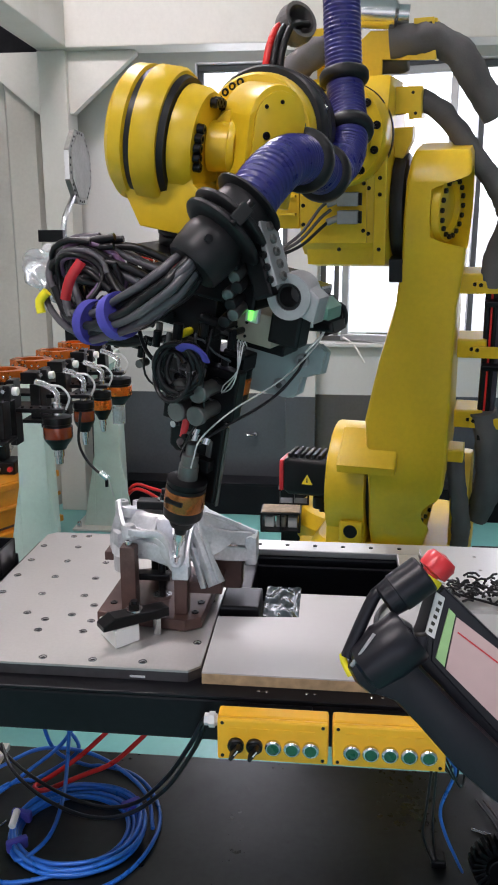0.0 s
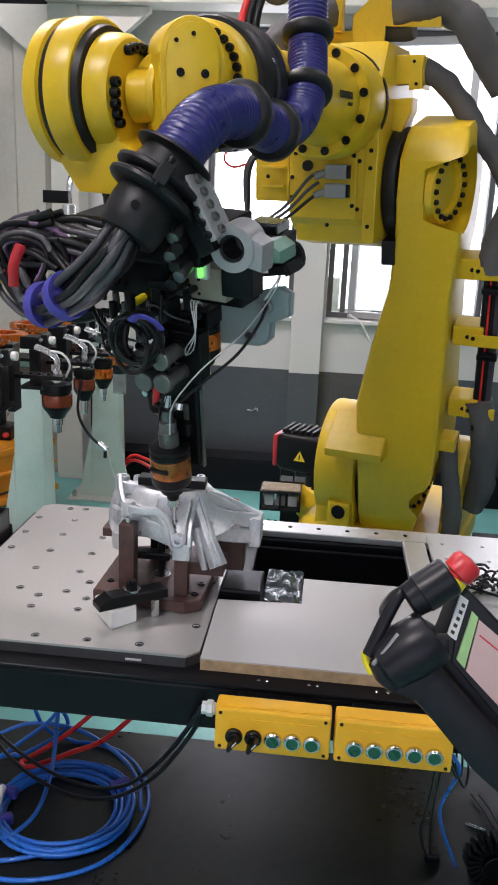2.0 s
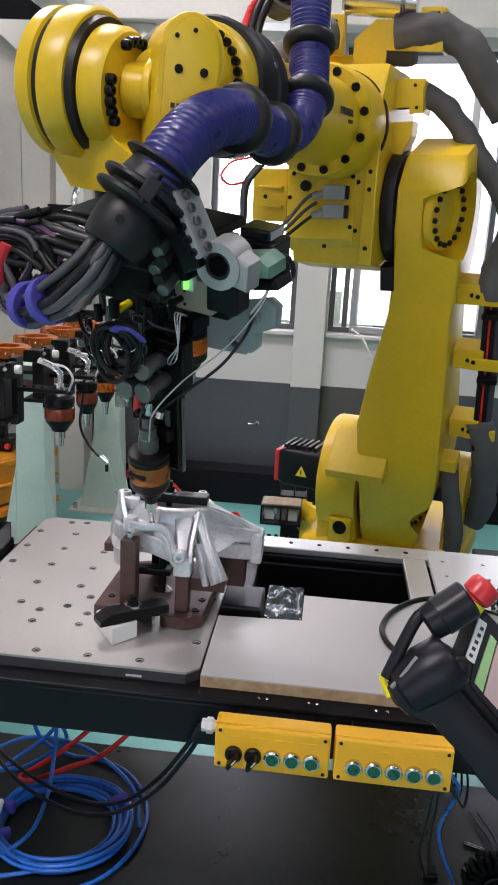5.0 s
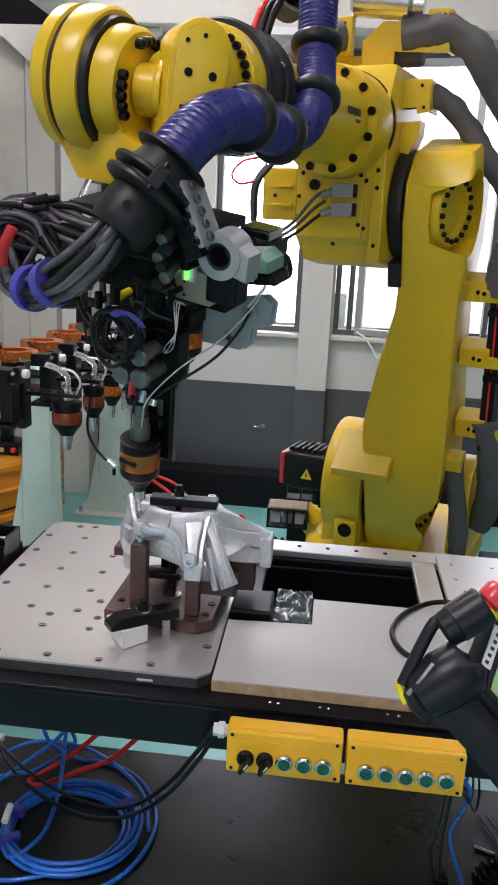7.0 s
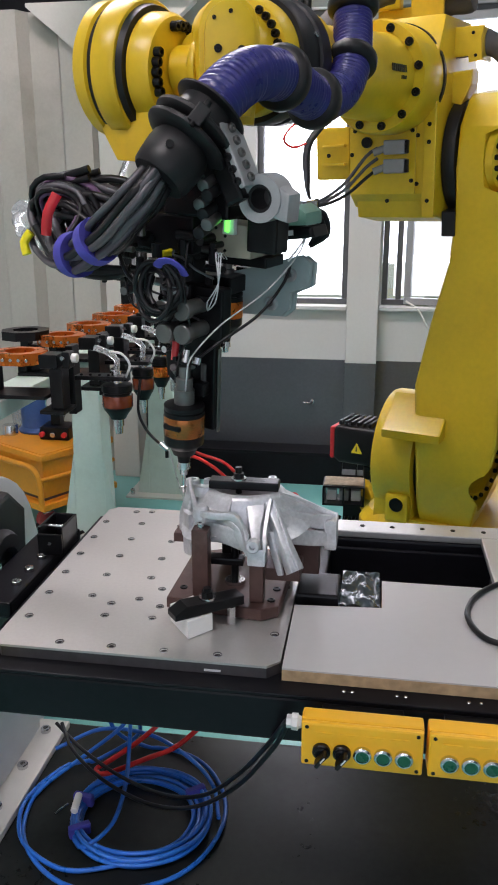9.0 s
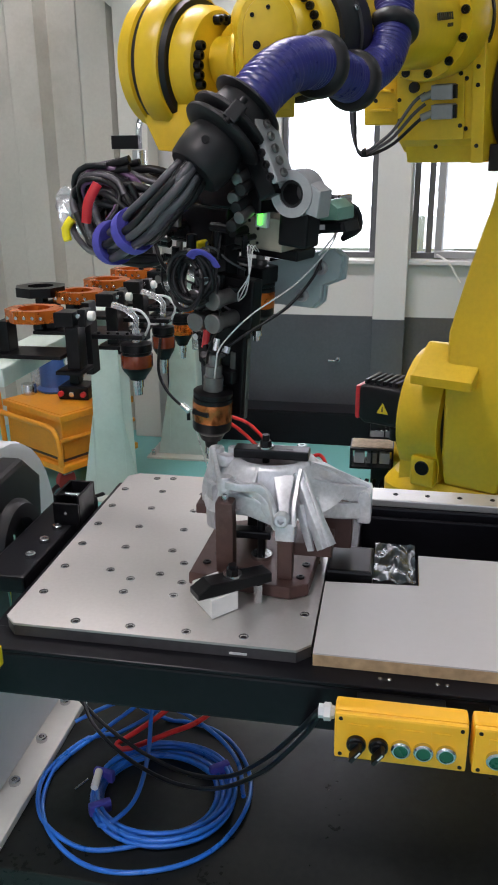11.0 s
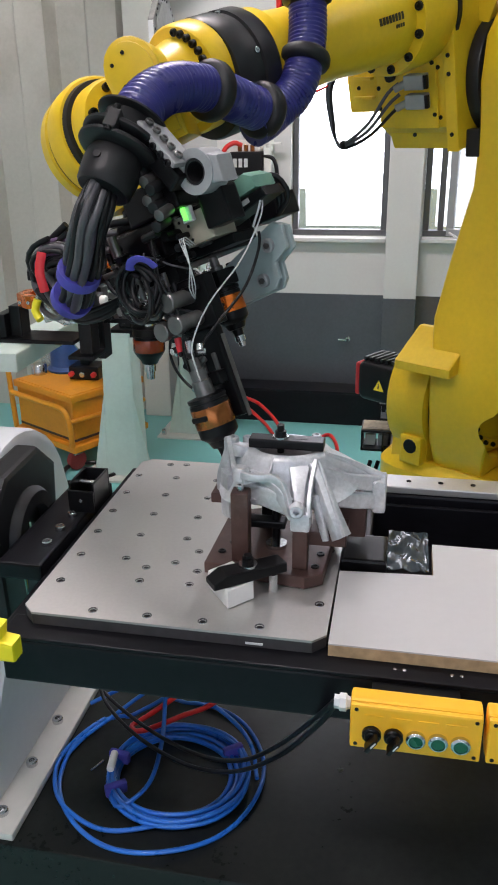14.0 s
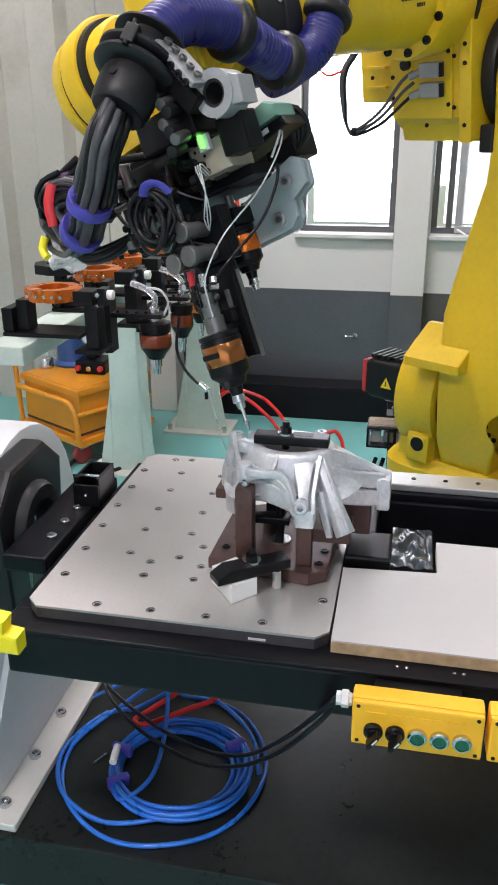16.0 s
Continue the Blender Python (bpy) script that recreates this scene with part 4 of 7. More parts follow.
# ---------------------------------------------------------------- six-axis robot
BASE = (0.809, 2.081)
JOINTS = [
    (0, -102.2, 12.8, 6.1, -11.1, 90.2, 10.2),
    (0.5, -103.6, 15.3, 5.4, -5.6, 92.2, 7.7),
    (1, -107.3, 18.5, 4.6, -0.3, 94.5, 6.0),
    (1.5, -107.0, 17.0, 5.0, -1.9, 95.6, 4.7),
    (2, -107.7, 15.8, 5.0, -2.4, 98.5, 3.5),
    (2.5, -108.1, 17.0, 4.7, -3.9, 101.4, 2.8),
    (3, -107.0, 19.5, 4.5, -5.2, 106.4, 2.2),
    (3.5, -107.5, 20.4, 2.7, -6.6, 108.4, 2.6),
    (4, -107.7, 20.4, 2.5, -4.9, 107.2, 3.2),
    (6.5, -106.6, 17.6, 2.4, -9.6, 100.3, 6.0),
    (7, -108.1, 16.6, 2.4, -8.9, 101.2, 3.5),
    (7.5, -110.1, 10.9, 4.0, -4.4, 95.0, 3.7),
    (8, -110.8, 8.8, 4.5, -4.2, 93.6, 3.3),
    (8.5, -110.9, 8.9, 4.1, -5.3, 91.5, 1.6),
    (9, -111.3, 9.3, 4.1, -5.0, 90.2, 0.1),
    (9.5, -111.6, 7.6, 4.1, -6.5, 91.6, 0.7),
    (12, -114.2, -1.3, 11.6, -3.5, 75.9, 0.5),
    (12.5, -113.3, -1.9, 11.7, -2.7, 74.2, 1.0),
    (13, -115.4, -4.7, 7.8, -2.8, 79.8, -1.1),
    (13.5, -122.3, 0.5, 10.6, 16.6, 83.4, -8.5),
    (14, -123.0, 4.6, 14.5, 20.7, 81.6, -11.6),
    (14.5, -122.8, 5.9, 14.2, 21.4, 81.5, -11.4),
    (15, -121.8, 6.4, 12.5, 21.7, 82.1, -10.5),
    (15.5, -121.4, 6.1, 11.5, 22.2, 82.6, -9.7),
    (16, -122.3, 3.7, 9.6, 21.1, 84.2, -10.2),
]


def chain(q):
    """Poses of the robot's links, from its six joint angles, in the robot's own space."""
    j1, j2, p3, j4, j5, j6 = q
    m1 = pose(0, 0, 0, 0, 0, j1)
    m2 = m1 @ pose(0.312, 0, 0.67, 0, j2, 0)
    m3 = Matrix.Translation((m2 @ Matrix.Translation((0, 0, 1.075))).translation) @ pose(0, 0, 0, 0, 0, j1) @ pose(0, 0, 0, 0, p3, 0)
    m4 = m3 @ pose(0, 0, 0.225, j4, 0, 0)
    m5 = m4 @ pose(1.28, 0, 0, 0, j5, 0)
    return m1, m2, m3, m4, m5, m5 @ pose(0, 0, 0, j6, 0, 0)


robot = tagged(empty("industrial_robot", pose(BASE[0], BASE[1], 0)), "large yellow six-axis industrial robot arm on the workshop floor", "robot")
base_part = part("pedestal", loft([(0.0, 0, 0.68, 0, 0.66), (0.05, 0, 0.68, 0, 0.66), (0.06, 0, 0.50, 0, 0.50), (0.30, 0, 0.46, 0, 0.46)], corner=0.2), YELLOW, robot, smooth=40)
for sx in (-0.28, 0.28):
    for sy in (-0.28, 0.28):
        bolt(base_part, (sx, sy, 0.05), (0, 0, 1), 0.02, 0.02, STEEL)
part("collar", cyl((0, 0, 0.301), (0, 0, 0.335), 0.27, bevel=0.006, n=48), BLACK, robot, "black slewing ring", smooth=40)


def connector_cage(x, y, z, w, d, h):
    bm = bmesh.new()
    o = [(x, z), (x + w, z), (x + w, z + h), (x, z + h)]
    t = 0.008
    box(x, x + w, y, y + d, z, z + t, bm=bm)
    box(x, x + w, y, y + d, z + h - t, z + h, bm=bm)
    box(x, x + t, y, y + d, z + t, z + h - t, bm=bm)
    box(x + w - t, x + w, y, y + d, z + t, z + h - t, bm=bm)
    box(x + w * 0.48, x + w * 0.52, y, y + d, z + t, z + h - t, bm=bm)
    return bm


part("cable_cage", connector_cage(-0.44, -0.24, 0.40, 0.17, 0.12, 0.085), BLACK, robot, "black steel cage over the cable sockets")
part("cage_lid", box(-0.435, -0.275, -0.23, -0.125, 0.4855, 0.489, 0.001), material("dusty_brown_lid", (0.30, 0.24, 0.17), 0.85, spread=0.3, scale=30), robot, "dusty brown lid")
for k in range(3):
    part("socket", box(-0.425 + 0.05 * k, -0.385 + 0.05 * k, -0.20, -0.13, 0.409, 0.455, 0.004), GREYPLASTIC if k % 2 else LIGHTGREY, robot, "grey cable socket")
part("cable_cage", connector_cage(-0.38, -0.04, 0.46, 0.14, 0.08, 0.07), BLACK, robot, "black steel cage over the cable sockets")
part("socket_bracket", box(-0.27, -0.12, -0.36, -0.26, 0.30, 0.40, 0.01), YELLOW, robot)
part("cage_stand", box(-0.36, -0.20, -0.10, 0.03, 0.20, 0.399, 0.006), BLACK, robot)
part("cage_stand", box(-0.37, -0.22, -0.03, 0.03, 0.3995, 0.459, 0.004), BLACK, robot)
for k in range(4):
    part("cable", sweep([(-0.40 + 0.03 * k, -0.20, 0.34), (-0.42 + 0.03 * k, -0.30, 0.26), (-0.30, -0.34 + 0.02 * k, 0.20), (-0.24, -0.28, 0.06)], 0.009, n=8), CABLE, robot, smooth=60)

# turntable with the second axis
turntable = part("turntable", lathe([(0, 0.30), (0.15, 0.31), (0.6, 0.31), (1, 0.27)], (0, 0, 0.336), (0, 0, 0.46), n=48), YELLOW, robot, smooth=35)
bm = prism([(0.08, 0.40), (0.50, 0.40)] + arc(0.312, 0.67, 0.235, -40, 180, 22) + [(0.05, 0.5)], "y", -0.06, 0.095, 0.012)
part("axis_bracket", bm, YELLOW, turntable, smooth=30)
part("axis_bracket", prism([(0.0, 0.40), (0.40, 0.40)] + arc(0.25, 0.66, 0.15, -10, 180, 14) + [(0.0, 0.5)], "y", 0.40, 0.47, 0.012), YELLOW, turntable, smooth=30)
part("skirt", loft([(0.34, 0.16, 0.74, 0.17, 0.62), (0.42, 0.16, 0.74, 0.17, 0.62), (0.46, 0.16, 0.68, 0.17, 0.56)], corner=0.2), YELLOW, turntable, smooth=35)
part("seal", cyl((0.312, 0.096, 0.67), (0.312, 0.122, 0.67), 0.20, n=40), RUBBER, turntable, "black gap ring")
part("plug", lathe([(0, 0.03), (0.7, 0.03), (1, 0.025), (1, 0)], (0.515, 0.045, 0.52), (0.538, 0.045, 0.52), n=20), BLACK, turntable, "black plastic plug")
part("bracket_rib", box(0.47, 0.535, 0.0, 0.09, 0.45, 0.56, 0.012), YELLOW, turntable)
motor = part("motor", loft([(-0.24, 0.40, 0.13, 0.70, 0.13), (-0.22, 0.40, 0.15, 0.70, 0.15), (-0.07, 0.40, 0.15, 0.70, 0.15)], corner=0.14), MOTORBLACK, turntable, "black servo motor with red end cap", smooth=30)
for v in motor.data.vertices:
    x, y, z = v.co
    v.co = (x, z, y)
part("end_cap", box(0.335, 0.465, -0.262, -0.241, 0.635, 0.765, 0.012), REDPLASTIC, motor, "red plastic end cap")
part("cap", lathe([(0, 0.04), (0.8, 0.04), (1, 0.03), (1, 0)], (0.36, -0.02, 0.78), (0.36, -0.02, 0.835), n=24), REDPLASTIC, motor, "red plastic cap")
part("warning_label", prism([(-0.165, 0.675), (-0.12, 0.675), (-0.1425, 0.716)], "x", 0.475, 0.4775), YELLOWLABEL, motor, "yellow warning triangle")
part("warning_mark", prism([(-0.1455, 0.683), (-0.1395, 0.683), (-0.141, 0.702), (-0.144, 0.702)], "x", 0.4777, 0.479), TEXTBLACK, motor)
for k in range(6):
    part("fin", box(0.335, 0.46, -0.225 + 0.024 * k, -0.213 + 0.024 * k, 0.776, 0.792, 0.002), MOTORBLACK, motor)
part("plug_elbow", cyl((0.43, -0.10, 0.62), (0.43, -0.10, 0.57), 0.028, bevel=0.004), MOTORBLACK, motor)
part("plug_elbow", cyl((0.43, -0.10, 0.575), (0.40, -0.02, 0.565), 0.022, bevel=0.004), MOTORBLACK, motor)

# swinging lower arm
arm_body = loft([(-0.235, 0.02, 0.22, 0.21, 0.16), (-0.20, 0.01, 0.36, 0.21, 0.19), (-0.10, 0.0, 0.44, 0.22, 0.22), (0.06, 0.0, 0.46, 0.245, 0.27),
                 (0.20, 0.0, 0.42, 0.245, 0.29), (0.34, 0.0, 0.36, 0.24, 0.30), (0.55, 0.0, 0.30, 0.263, 0.26), (0.76, 0.0, 0.27, 0.293, 0.205),
                 (0.93, 0.0, 0.30, 0.315, 0.205), (1.06, 0.0, 0.34, 0.32, 0.205), (1.18, 0.0, 0.32, 0.325, 0.20), (1.248, 0.0, 0.24, 0.33, 0.185), (1.265, 0.0, 0.20, 0.33, 0.17)], corner=0.07, n=3)
arm_body = carve(arm_body, [cyl((0.06, 0.335, 1.08), (0.156, 0.655, 1.08), 0.130, n=56), cyl((0.06, 0.275, 0.0), (0.156, 0.595, 0.0), 0.150, n=56)])
arm = part("lower_arm", arm_body, YELLOW, robot, smooth=28)
part("ledge", prism([(0.10, 0.16), (0.27, 0.17), (0.27, 0.20), (0.12, 0.285), (0.10, 0.285)], "y", 0.00, 0.215, 0.008), YELLOW, arm)
tilt = Vector((0.287, 0.958, 0))
for c, r in ((Vector((0.061, 0.337, 1.08)), 0.110), (Vector((0.061, 0.277, 0.0)), 0.130)):
    part("axis_cover", lathe([(0, r), (0.9, r - 0.002), (1, r - 0.006), (1, r - 0.034), (0.3, r - 0.038), (0.3, 0)], c, c + tilt * 0.026, n=40), YELLOW, arm, "dished round axis cover", smooth=35)
    for k in range(18):
        a = radians(20 * k + 5)
        bolt(arm, c + tilt * 0.026 + (r - 0.019) * (Vector((0.958, -0.287, 0)) * math.cos(a) + Vector((0, 0, 1)) * math.sin(a)), tilt, 0.0085, 0.010)
part("seal", cyl((0, 0.172, 1.075), (0, 0.215, 1.075), 0.172, n=44, bevel=0.006), RUBBER, arm, "black elbow seal ring", smooth=40)
part("stop_block", box(0.09, 0.15, 0.17, 0.215, 0.85, 0.93, 0.006), RUBBER, arm)
for z in (0.33, 0.60, 0.83):
    cb = part("cable_bracket", box(-0.02, 0.08, 0.40, 0.50, z - 0.035, z + 0.035, 0.006), YELLOW, arm)
    bolt(cb, (0.08, 0.45, z), (1, 0, 0), 0.007, 0.005)
    part("clamp_plate", box(0.081, 0.090, 0.455, 0.56, z - 0.03, z + 0.012, 0.003), YELLOW, cb)
    bolt(cb, (0.09, 0.47, z), (1, 0, 0), 0.007, 0.005)
    part("tie", box(0.03, 0.096, 0.485, 0.552, z - 0.075, z - 0.055, 0.004), BLACK, cb)
part("sleeve", sweep([(0.04, 0.56, 1.02), (0.05, 0.52, 0.90), (0.05, 0.515, 0.82)], 0.05, n=22, wobble=0.2), SLEEVE, arm, "grey woven cable sleeve", smooth=60)
for k, m in enumerate((CABLE, REDTUBE, CABLE, PURPLECABLE)):
    part("cable", sweep([(0.05, 0.495 + 0.013 * k, 0.86), (0.06, 0.495 + 0.013 * k, 0.6), (0.06, 0.49 + 0.013 * k, 0.32)], 0.011 if k != 1 else 0.006, n=8), m, arm, smooth=60)
part("sleeve", sweep([(0.06, 0.50, 0.36), (0.05, 0.53, 0.20), (0.02, 0.53, 0.0), (0.0, 0.50, -0.12)], 0.048, n=22, wobble=0.2), SLEEVE, arm, "grey woven cable sleeve", smooth=60)
part("cable_bracket", box(0.07, 0.15, 0.375, 0.445, 0.185, 0.235, 0.006), YELLOW, arm)
part("sleeve", sweep([(0.11, 0.41, 0.20), (0.12, 0.43, 0.06), (0.14, 0.45, -0.08), (0.14, 0.44, -0.24)], 0.034, n=22, wobble=0.2), SLEEVE, arm, "grey woven cable sleeve", smooth=60)

# elbow housing and forearm
FY, FZ = 0.030, 0.228
elbow = part("elbow_housing", prism([(-0.20, -0.13), (0.16, -0.145), (0.21, -0.10), (0.215, 0.10), (0.215, 0.30), (0.16, 0.40), (-0.10, 0.40), (-0.22, 0.25)], "y", -0.115, 0.17, 0.012), YELLOW, robot, smooth=30)
part("side_cover", box(-0.05, 0.20, -0.235, -0.118, -0.055, 0.105, 0.006), YELLOW, elbow)
for z in (0.045, -0.012):
    part("gusset", prism([(0.2005, -0.215), (0.222, -0.128), (0.2005, -0.128)], "z", z, z + 0.008, 0.001), YELLOW, elbow)
part("belly", prism([(-0.06, -0.10), (0.19, -0.10), (0.17, -0.175), (0.02, -0.20)], "y", -0.10, 0.165, 0.008), YELLOW, elbow)
part("side_flange", prism([(-0.15, -0.16), (0.22, -0.17), (0.22, 0.18), (-0.15, 0.2)], "y", 0.131, 0.171, 0.004), YELLOW, elbow)
part("front_plate", box(0.216, 0.226, -0.05, 0.11, -0.10, 0.10, 0.002), YELLOW, elbow)
for y, z in ((-0.02, 0.085), (0.10, 0.085), (0.115, 0.07), (0.10, -0.06), (0.115, -0.07), (-0.10, -0.04), (-0.10, 0.02), (0.15, -0.12), (0.15, 0.05), (0.15, 0.10), (-0.19, 0.02), (-0.09, 0.09), (0.02, -0.12)):
    bolt(elbow, (0.226 if -0.05 < y < 0.11 and z > -0.1 else 0.219 if y > -0.118 else 0.20, y, z), (1, 0, 0), 0.0065, 0.004)
for z in (0.04, -0.015):
    c = part("connector", box(0.227, 0.262, 0.02, 0.088, z - 0.022, z + 0.020, 0.004), GREYPLASTIC, elbow, "grey multi-pin cable connector")
    part("latch", box(0.25, 0.2625, 0.089, 0.10, z - 0.02, z + 0.018, 0.002), BLACK, c)
    part("gland", cyl((0.25, 0.02, z - 0.004), (0.262, -0.012, z - 0.016), 0.011), GREYPLASTIC, c)
part("cover_plug", cyl((0.216, -0.045, 0.055), (0.24, -0.045, 0.055), 0.016), BLACK, elbow)
flange = part("forearm_flange", lathe([(0, 0.150), (0.1, 0.154), (0.85, 0.154), (1, 0.147), (1, 0.12)], (0.20, FY, FZ), (0.36, FY, FZ), n=56), YELLOW, elbow, smooth=35)
part("groove", cyl((0.19, FY, FZ), (0.206, FY, FZ), 0.157, n=56), RUBBER, flange, "dark joint line")
for k in range(12):
    a = radians(30 * k + 10)
    bolt(flange, (0.36, FY + 0.132 * math.cos(a), FZ + 0.132 * math.sin(a)), (1, 0, 0), 0.012, 0.010)
tube = part("forearm_tube", lathe([(0, 0.118), (0.04, 0.116), (0.25, 0.112), (0.45, 0.104), (0.75, 0.100), (1, 0.108)], (0.36, FY, FZ), (0.89, FY, FZ), n=48), YELLOW, elbow, smooth=40)
mark = bmesh.new()
for k in range(8):
    box(0.415 + 0.014 * k, 0.4235 + 0.014 * k, 0, 0.0025, -0.009, 0.009, bm=mark)
for k in range(4):
    box(0.415 + 0.010 * k, 0.421 + 0.010 * k, 0, 0.0025, -0.026, -0.017, bm=mark)
for v in mark.verts:
    x, y, z = v.co
    a = 0.10 + z / 0.113
    v.co = (x, FY + (0.1135 + y) * math.cos(a), FZ + (0.1135 + y) * math.sin(a))
part("model_mark", mark, TEXTBLACK, tube, "short row of black printed characters")
part("cable_ring", lathe([(0, 0.108), (0.02, 0.128), (0.10, 0.133), (0.40, 0.133), (0.42, 0.127), (0.58, 0.127), (0.60, 0.133), (0.92, 0.133), (0.98, 0.128), (1, 0.10)], (0.93, FY, FZ), (1.072, FY, FZ), n=56), RUBBER, elbow, "black rubber-covered guide ring", smooth=40)
part("ring_flange", lathe([(0, 0.10), (0.1, 0.122), (0.9, 0.122), (1, 0.112)], (0.885, FY, FZ), (0.929, FY, FZ), n=48), YELLOW, elbow, smooth=40)
for k in range(6):
    a = radians(60 * k + 20)
    bolt(elbow, (1.0, FY + 0.1275 * math.cos(a), FZ + 0.1275 * math.sin(a)), (0, math.cos(a), math.sin(a)), 0.007, 0.006, STEEL)
# dress-pack carriers on the elbow
part("carrier", box(-0.15, -0.014, 0.02, 0.05, 0.444, 0.56, 0.004, m=pose(0, 0, 0, 0, 0, 90) @ Matrix.Diagonal((1, -1, 1, 1))), YELLOW, elbow)
part("carrier", prism([(0.015, 0.405), (0.016, 0.489), (0.08, 0.542), (0.216, 0.538), (0.216, 0.568), (0.278, 0.568), (0.29, 0.445), (0.225, 0.448), (0.12, 0.455), (0.12, 0.395)], "x", 0.026, 0.036, 0.002), YELLOW, elbow)
part("carrier", box(-0.06, 0.0255, 0.278, 0.288, 0.45, 0.566, 0.003), YELLOW, elbow)
part("carrier", box(-0.05, 0.0255, 0.02, 0.12, 0.395, 0.41, 0.003), YELLOW, elbow)
part("carrier", prism([(0.10, 0.288), (0.128, 0.372), (0.257, 0.370), (0.250, 0.336), (0.255, 0.276), (0.215, 0.272), (0.212, 0.290)], "x", 0.06, 0.070, 0.002), YELLOW, elbow)
part("carrier", box(-0.04, 0.0595, 0.245, 0.254, 0.276, 0.368, 0.003), YELLOW, elbow)
part("carrier", box(-0.04, 0.0595, 0.128, 0.245, 0.362, 0.371, 0.003), YELLOW, elbow)
part("carrier", prism([(0.127, 0.246), (0.23, 0.252), (0.228, 0.21), (0.20, 0.153), (0.132, 0.168)], "x", 0.0, 0.075, 0.004), YELLOW, elbow)
part("carrier_post", box(-0.04, 0.02, -0.10, 0.10, 0.38, 0.45, 0.006), YELLOW, elbow)
for y, z in ((0.245, 0.545), (0.268, 0.55), (0.225, 0.50), (0.225, 0.475), (0.268, 0.475)):
    bolt(elbow, (0.036, y, z), (1, 0, 0), 0.005, 0.003)
for y, z in ((0.15, 0.355), (0.225, 0.352), (0.14, 0.31), (0.235, 0.29)):
    bolt(elbow, (0.070, y, z), (1, 0, 0), 0.005, 0.003)
for y, z in ((-0.125, 0.54), (-0.04, 0.54), (-0.125, 0.465), (-0.04, 0.465)):
    bolt(elbow, (0.05, y, z), (1, 0, 0), 0.005, 0.003)
part("sleeve", sweep([(-0.03, 0.04, 0.45), (-0.035, 0.11, 0.46), (-0.035, 0.19, 0.47)], 0.045, n=22, wobble=0.22), SLEEVE, elbow, "grey woven cable sleeve", smooth=60)
part("sleeve", sweep([(0.02, 0.14, 0.50), (0.01, 0.25, 0.51), (0.0, 0.30, 0.50), (-0.01, 0.36, 0.46), (-0.03, 0.42, 0.37), (-0.06, 0.48, 0.28)], 0.048, n=24, wobble=0.22), SLEEVE, elbow, "grey woven cable sleeve", smooth=60)
part("sleeve", sweep([(0.02, 0.16, 0.325), (0.01, 0.25, 0.33), (0.0, 0.33, 0.275), (-0.01, 0.415, 0.165), (-0.04, 0.50, 0.05), (-0.10, 0.55, -0.06)], 0.034, n=24, wobble=0.22), SLEEVE, elbow, "grey woven cable sleeve", smooth=60)
part("sleeve", sweep([(0.03, 0.15, 0.32), (0.06, 0.145, 0.26), (0.07, 0.14, 0.19)], 0.022, n=22, wobble=0.22), SLEEVE, elbow, "grey woven cable sleeve", smooth=60)
part("sleeve", sweep([(0.10, -0.03, 0.50), (0.16, -0.10, 0.46), (0.24, -0.17, 0.38), (0.3, -0.2, 0.3)], 0.045, n=22, wobble=0.22), SLEEVE, elbow, "grey woven cable sleeve", smooth=60)
part("balancer_cylinder", lathe([(0, 0.03), (0.05, 0.045), (0.8, 0.045), (0.85, 0.03), (1, 0.03)], (0.05, -0.02, 0.60), (0.02, 0.20, 0.58), n=24), STEEL, elbow, "bright aluminium cylinder", smooth=40)
part("socket_ring", lathe([(0, 0.05), (0.5, 0.055), (1, 0.05), (1, 0.04), (0, 0.04)], (0.50, -0.06, 0.50), (0.53, -0.02, 0.52), n=24), SLEEVE, elbow)
for k, m in enumerate((REDTUBE, CABLE, CABLE)):
    part("cable", sweep([(0.50, -0.05 + 0.02 * k, 0.51), (0.56, -0.08 + 0.02 * k, 0.50), (0.60, -0.10 + 0.02 * k, 0.42), (0.62, -0.10 + 0.02 * k, 0.32), (0.66, -0.09, 0.22)], 0.010, n=8), m, elbow, smooth=60)
for k in range(3):
    part("cable", sweep([(0.255, 0.0, 0.038 - 0.03 * k), (0.275, -0.03, 0.015 - 0.032 * k), (0.31, -0.09, -0.065 - 0.018 * k), (0.344, -0.165, -0.115 - 0.006 * k), (0.348, -0.19, -0.10), (0.345, -0.205 + 0.006 * k, -0.04), (0.34, -0.205 + 0.008 * k, 0.05), (0.32, -0.17 + 0.01 * k, 0.11)], 0.0052, n=8), GREYCABLE if k < 2 else CABLE, elbow, smooth=60)
part("cable_tie", lathe([(0, 0.010), (0.1, 0.014), (0.9, 0.014), (1, 0.010)], (0.342, -0.158, -0.116), (0.346, -0.172, -0.118), n=16), CABLE, elbow)
part("cable", sweep([(0.34, -0.20, 0.06), (0.36, -0.24, 0.05), (0.37, -0.265, 0.075), (0.35, -0.24, 0.115), (0.32, -0.19, 0.13)], 0.0035, n=8), REDTUBE, elbow, "thin red tube", smooth=60)

# wrist
wrist = part("wrist_housing", lathe([(0, 0.118), (0.22, 0.118), (0.26, 0.113), (0.28, 0.092), (0.55, 0.080), (0.8, 0.062), (1, 0.05)], (1.073, FY, 0.007), (1.28, FY + 0.01, -0.005), n=48), YELLOW, robot, smooth=35)
slab = [(-0.058, -0.13), (0.058, -0.13), (0.062, 0.03)] + arc(0, 0.03, 0.062, 0, 180, 12) + [(-0.062, 0.03)]
wm = Matrix.Translation((1.235, FY + 0.026, 0.008)) @ pose(0, 0, 0, 0, 0, 40)
part("wrist_body", prism([(0.92 * u + 0.0, v) for u, v in slab], "x", -0.03, 0.115, 0.008, m=wm), YELLOW, wrist, smooth=35)
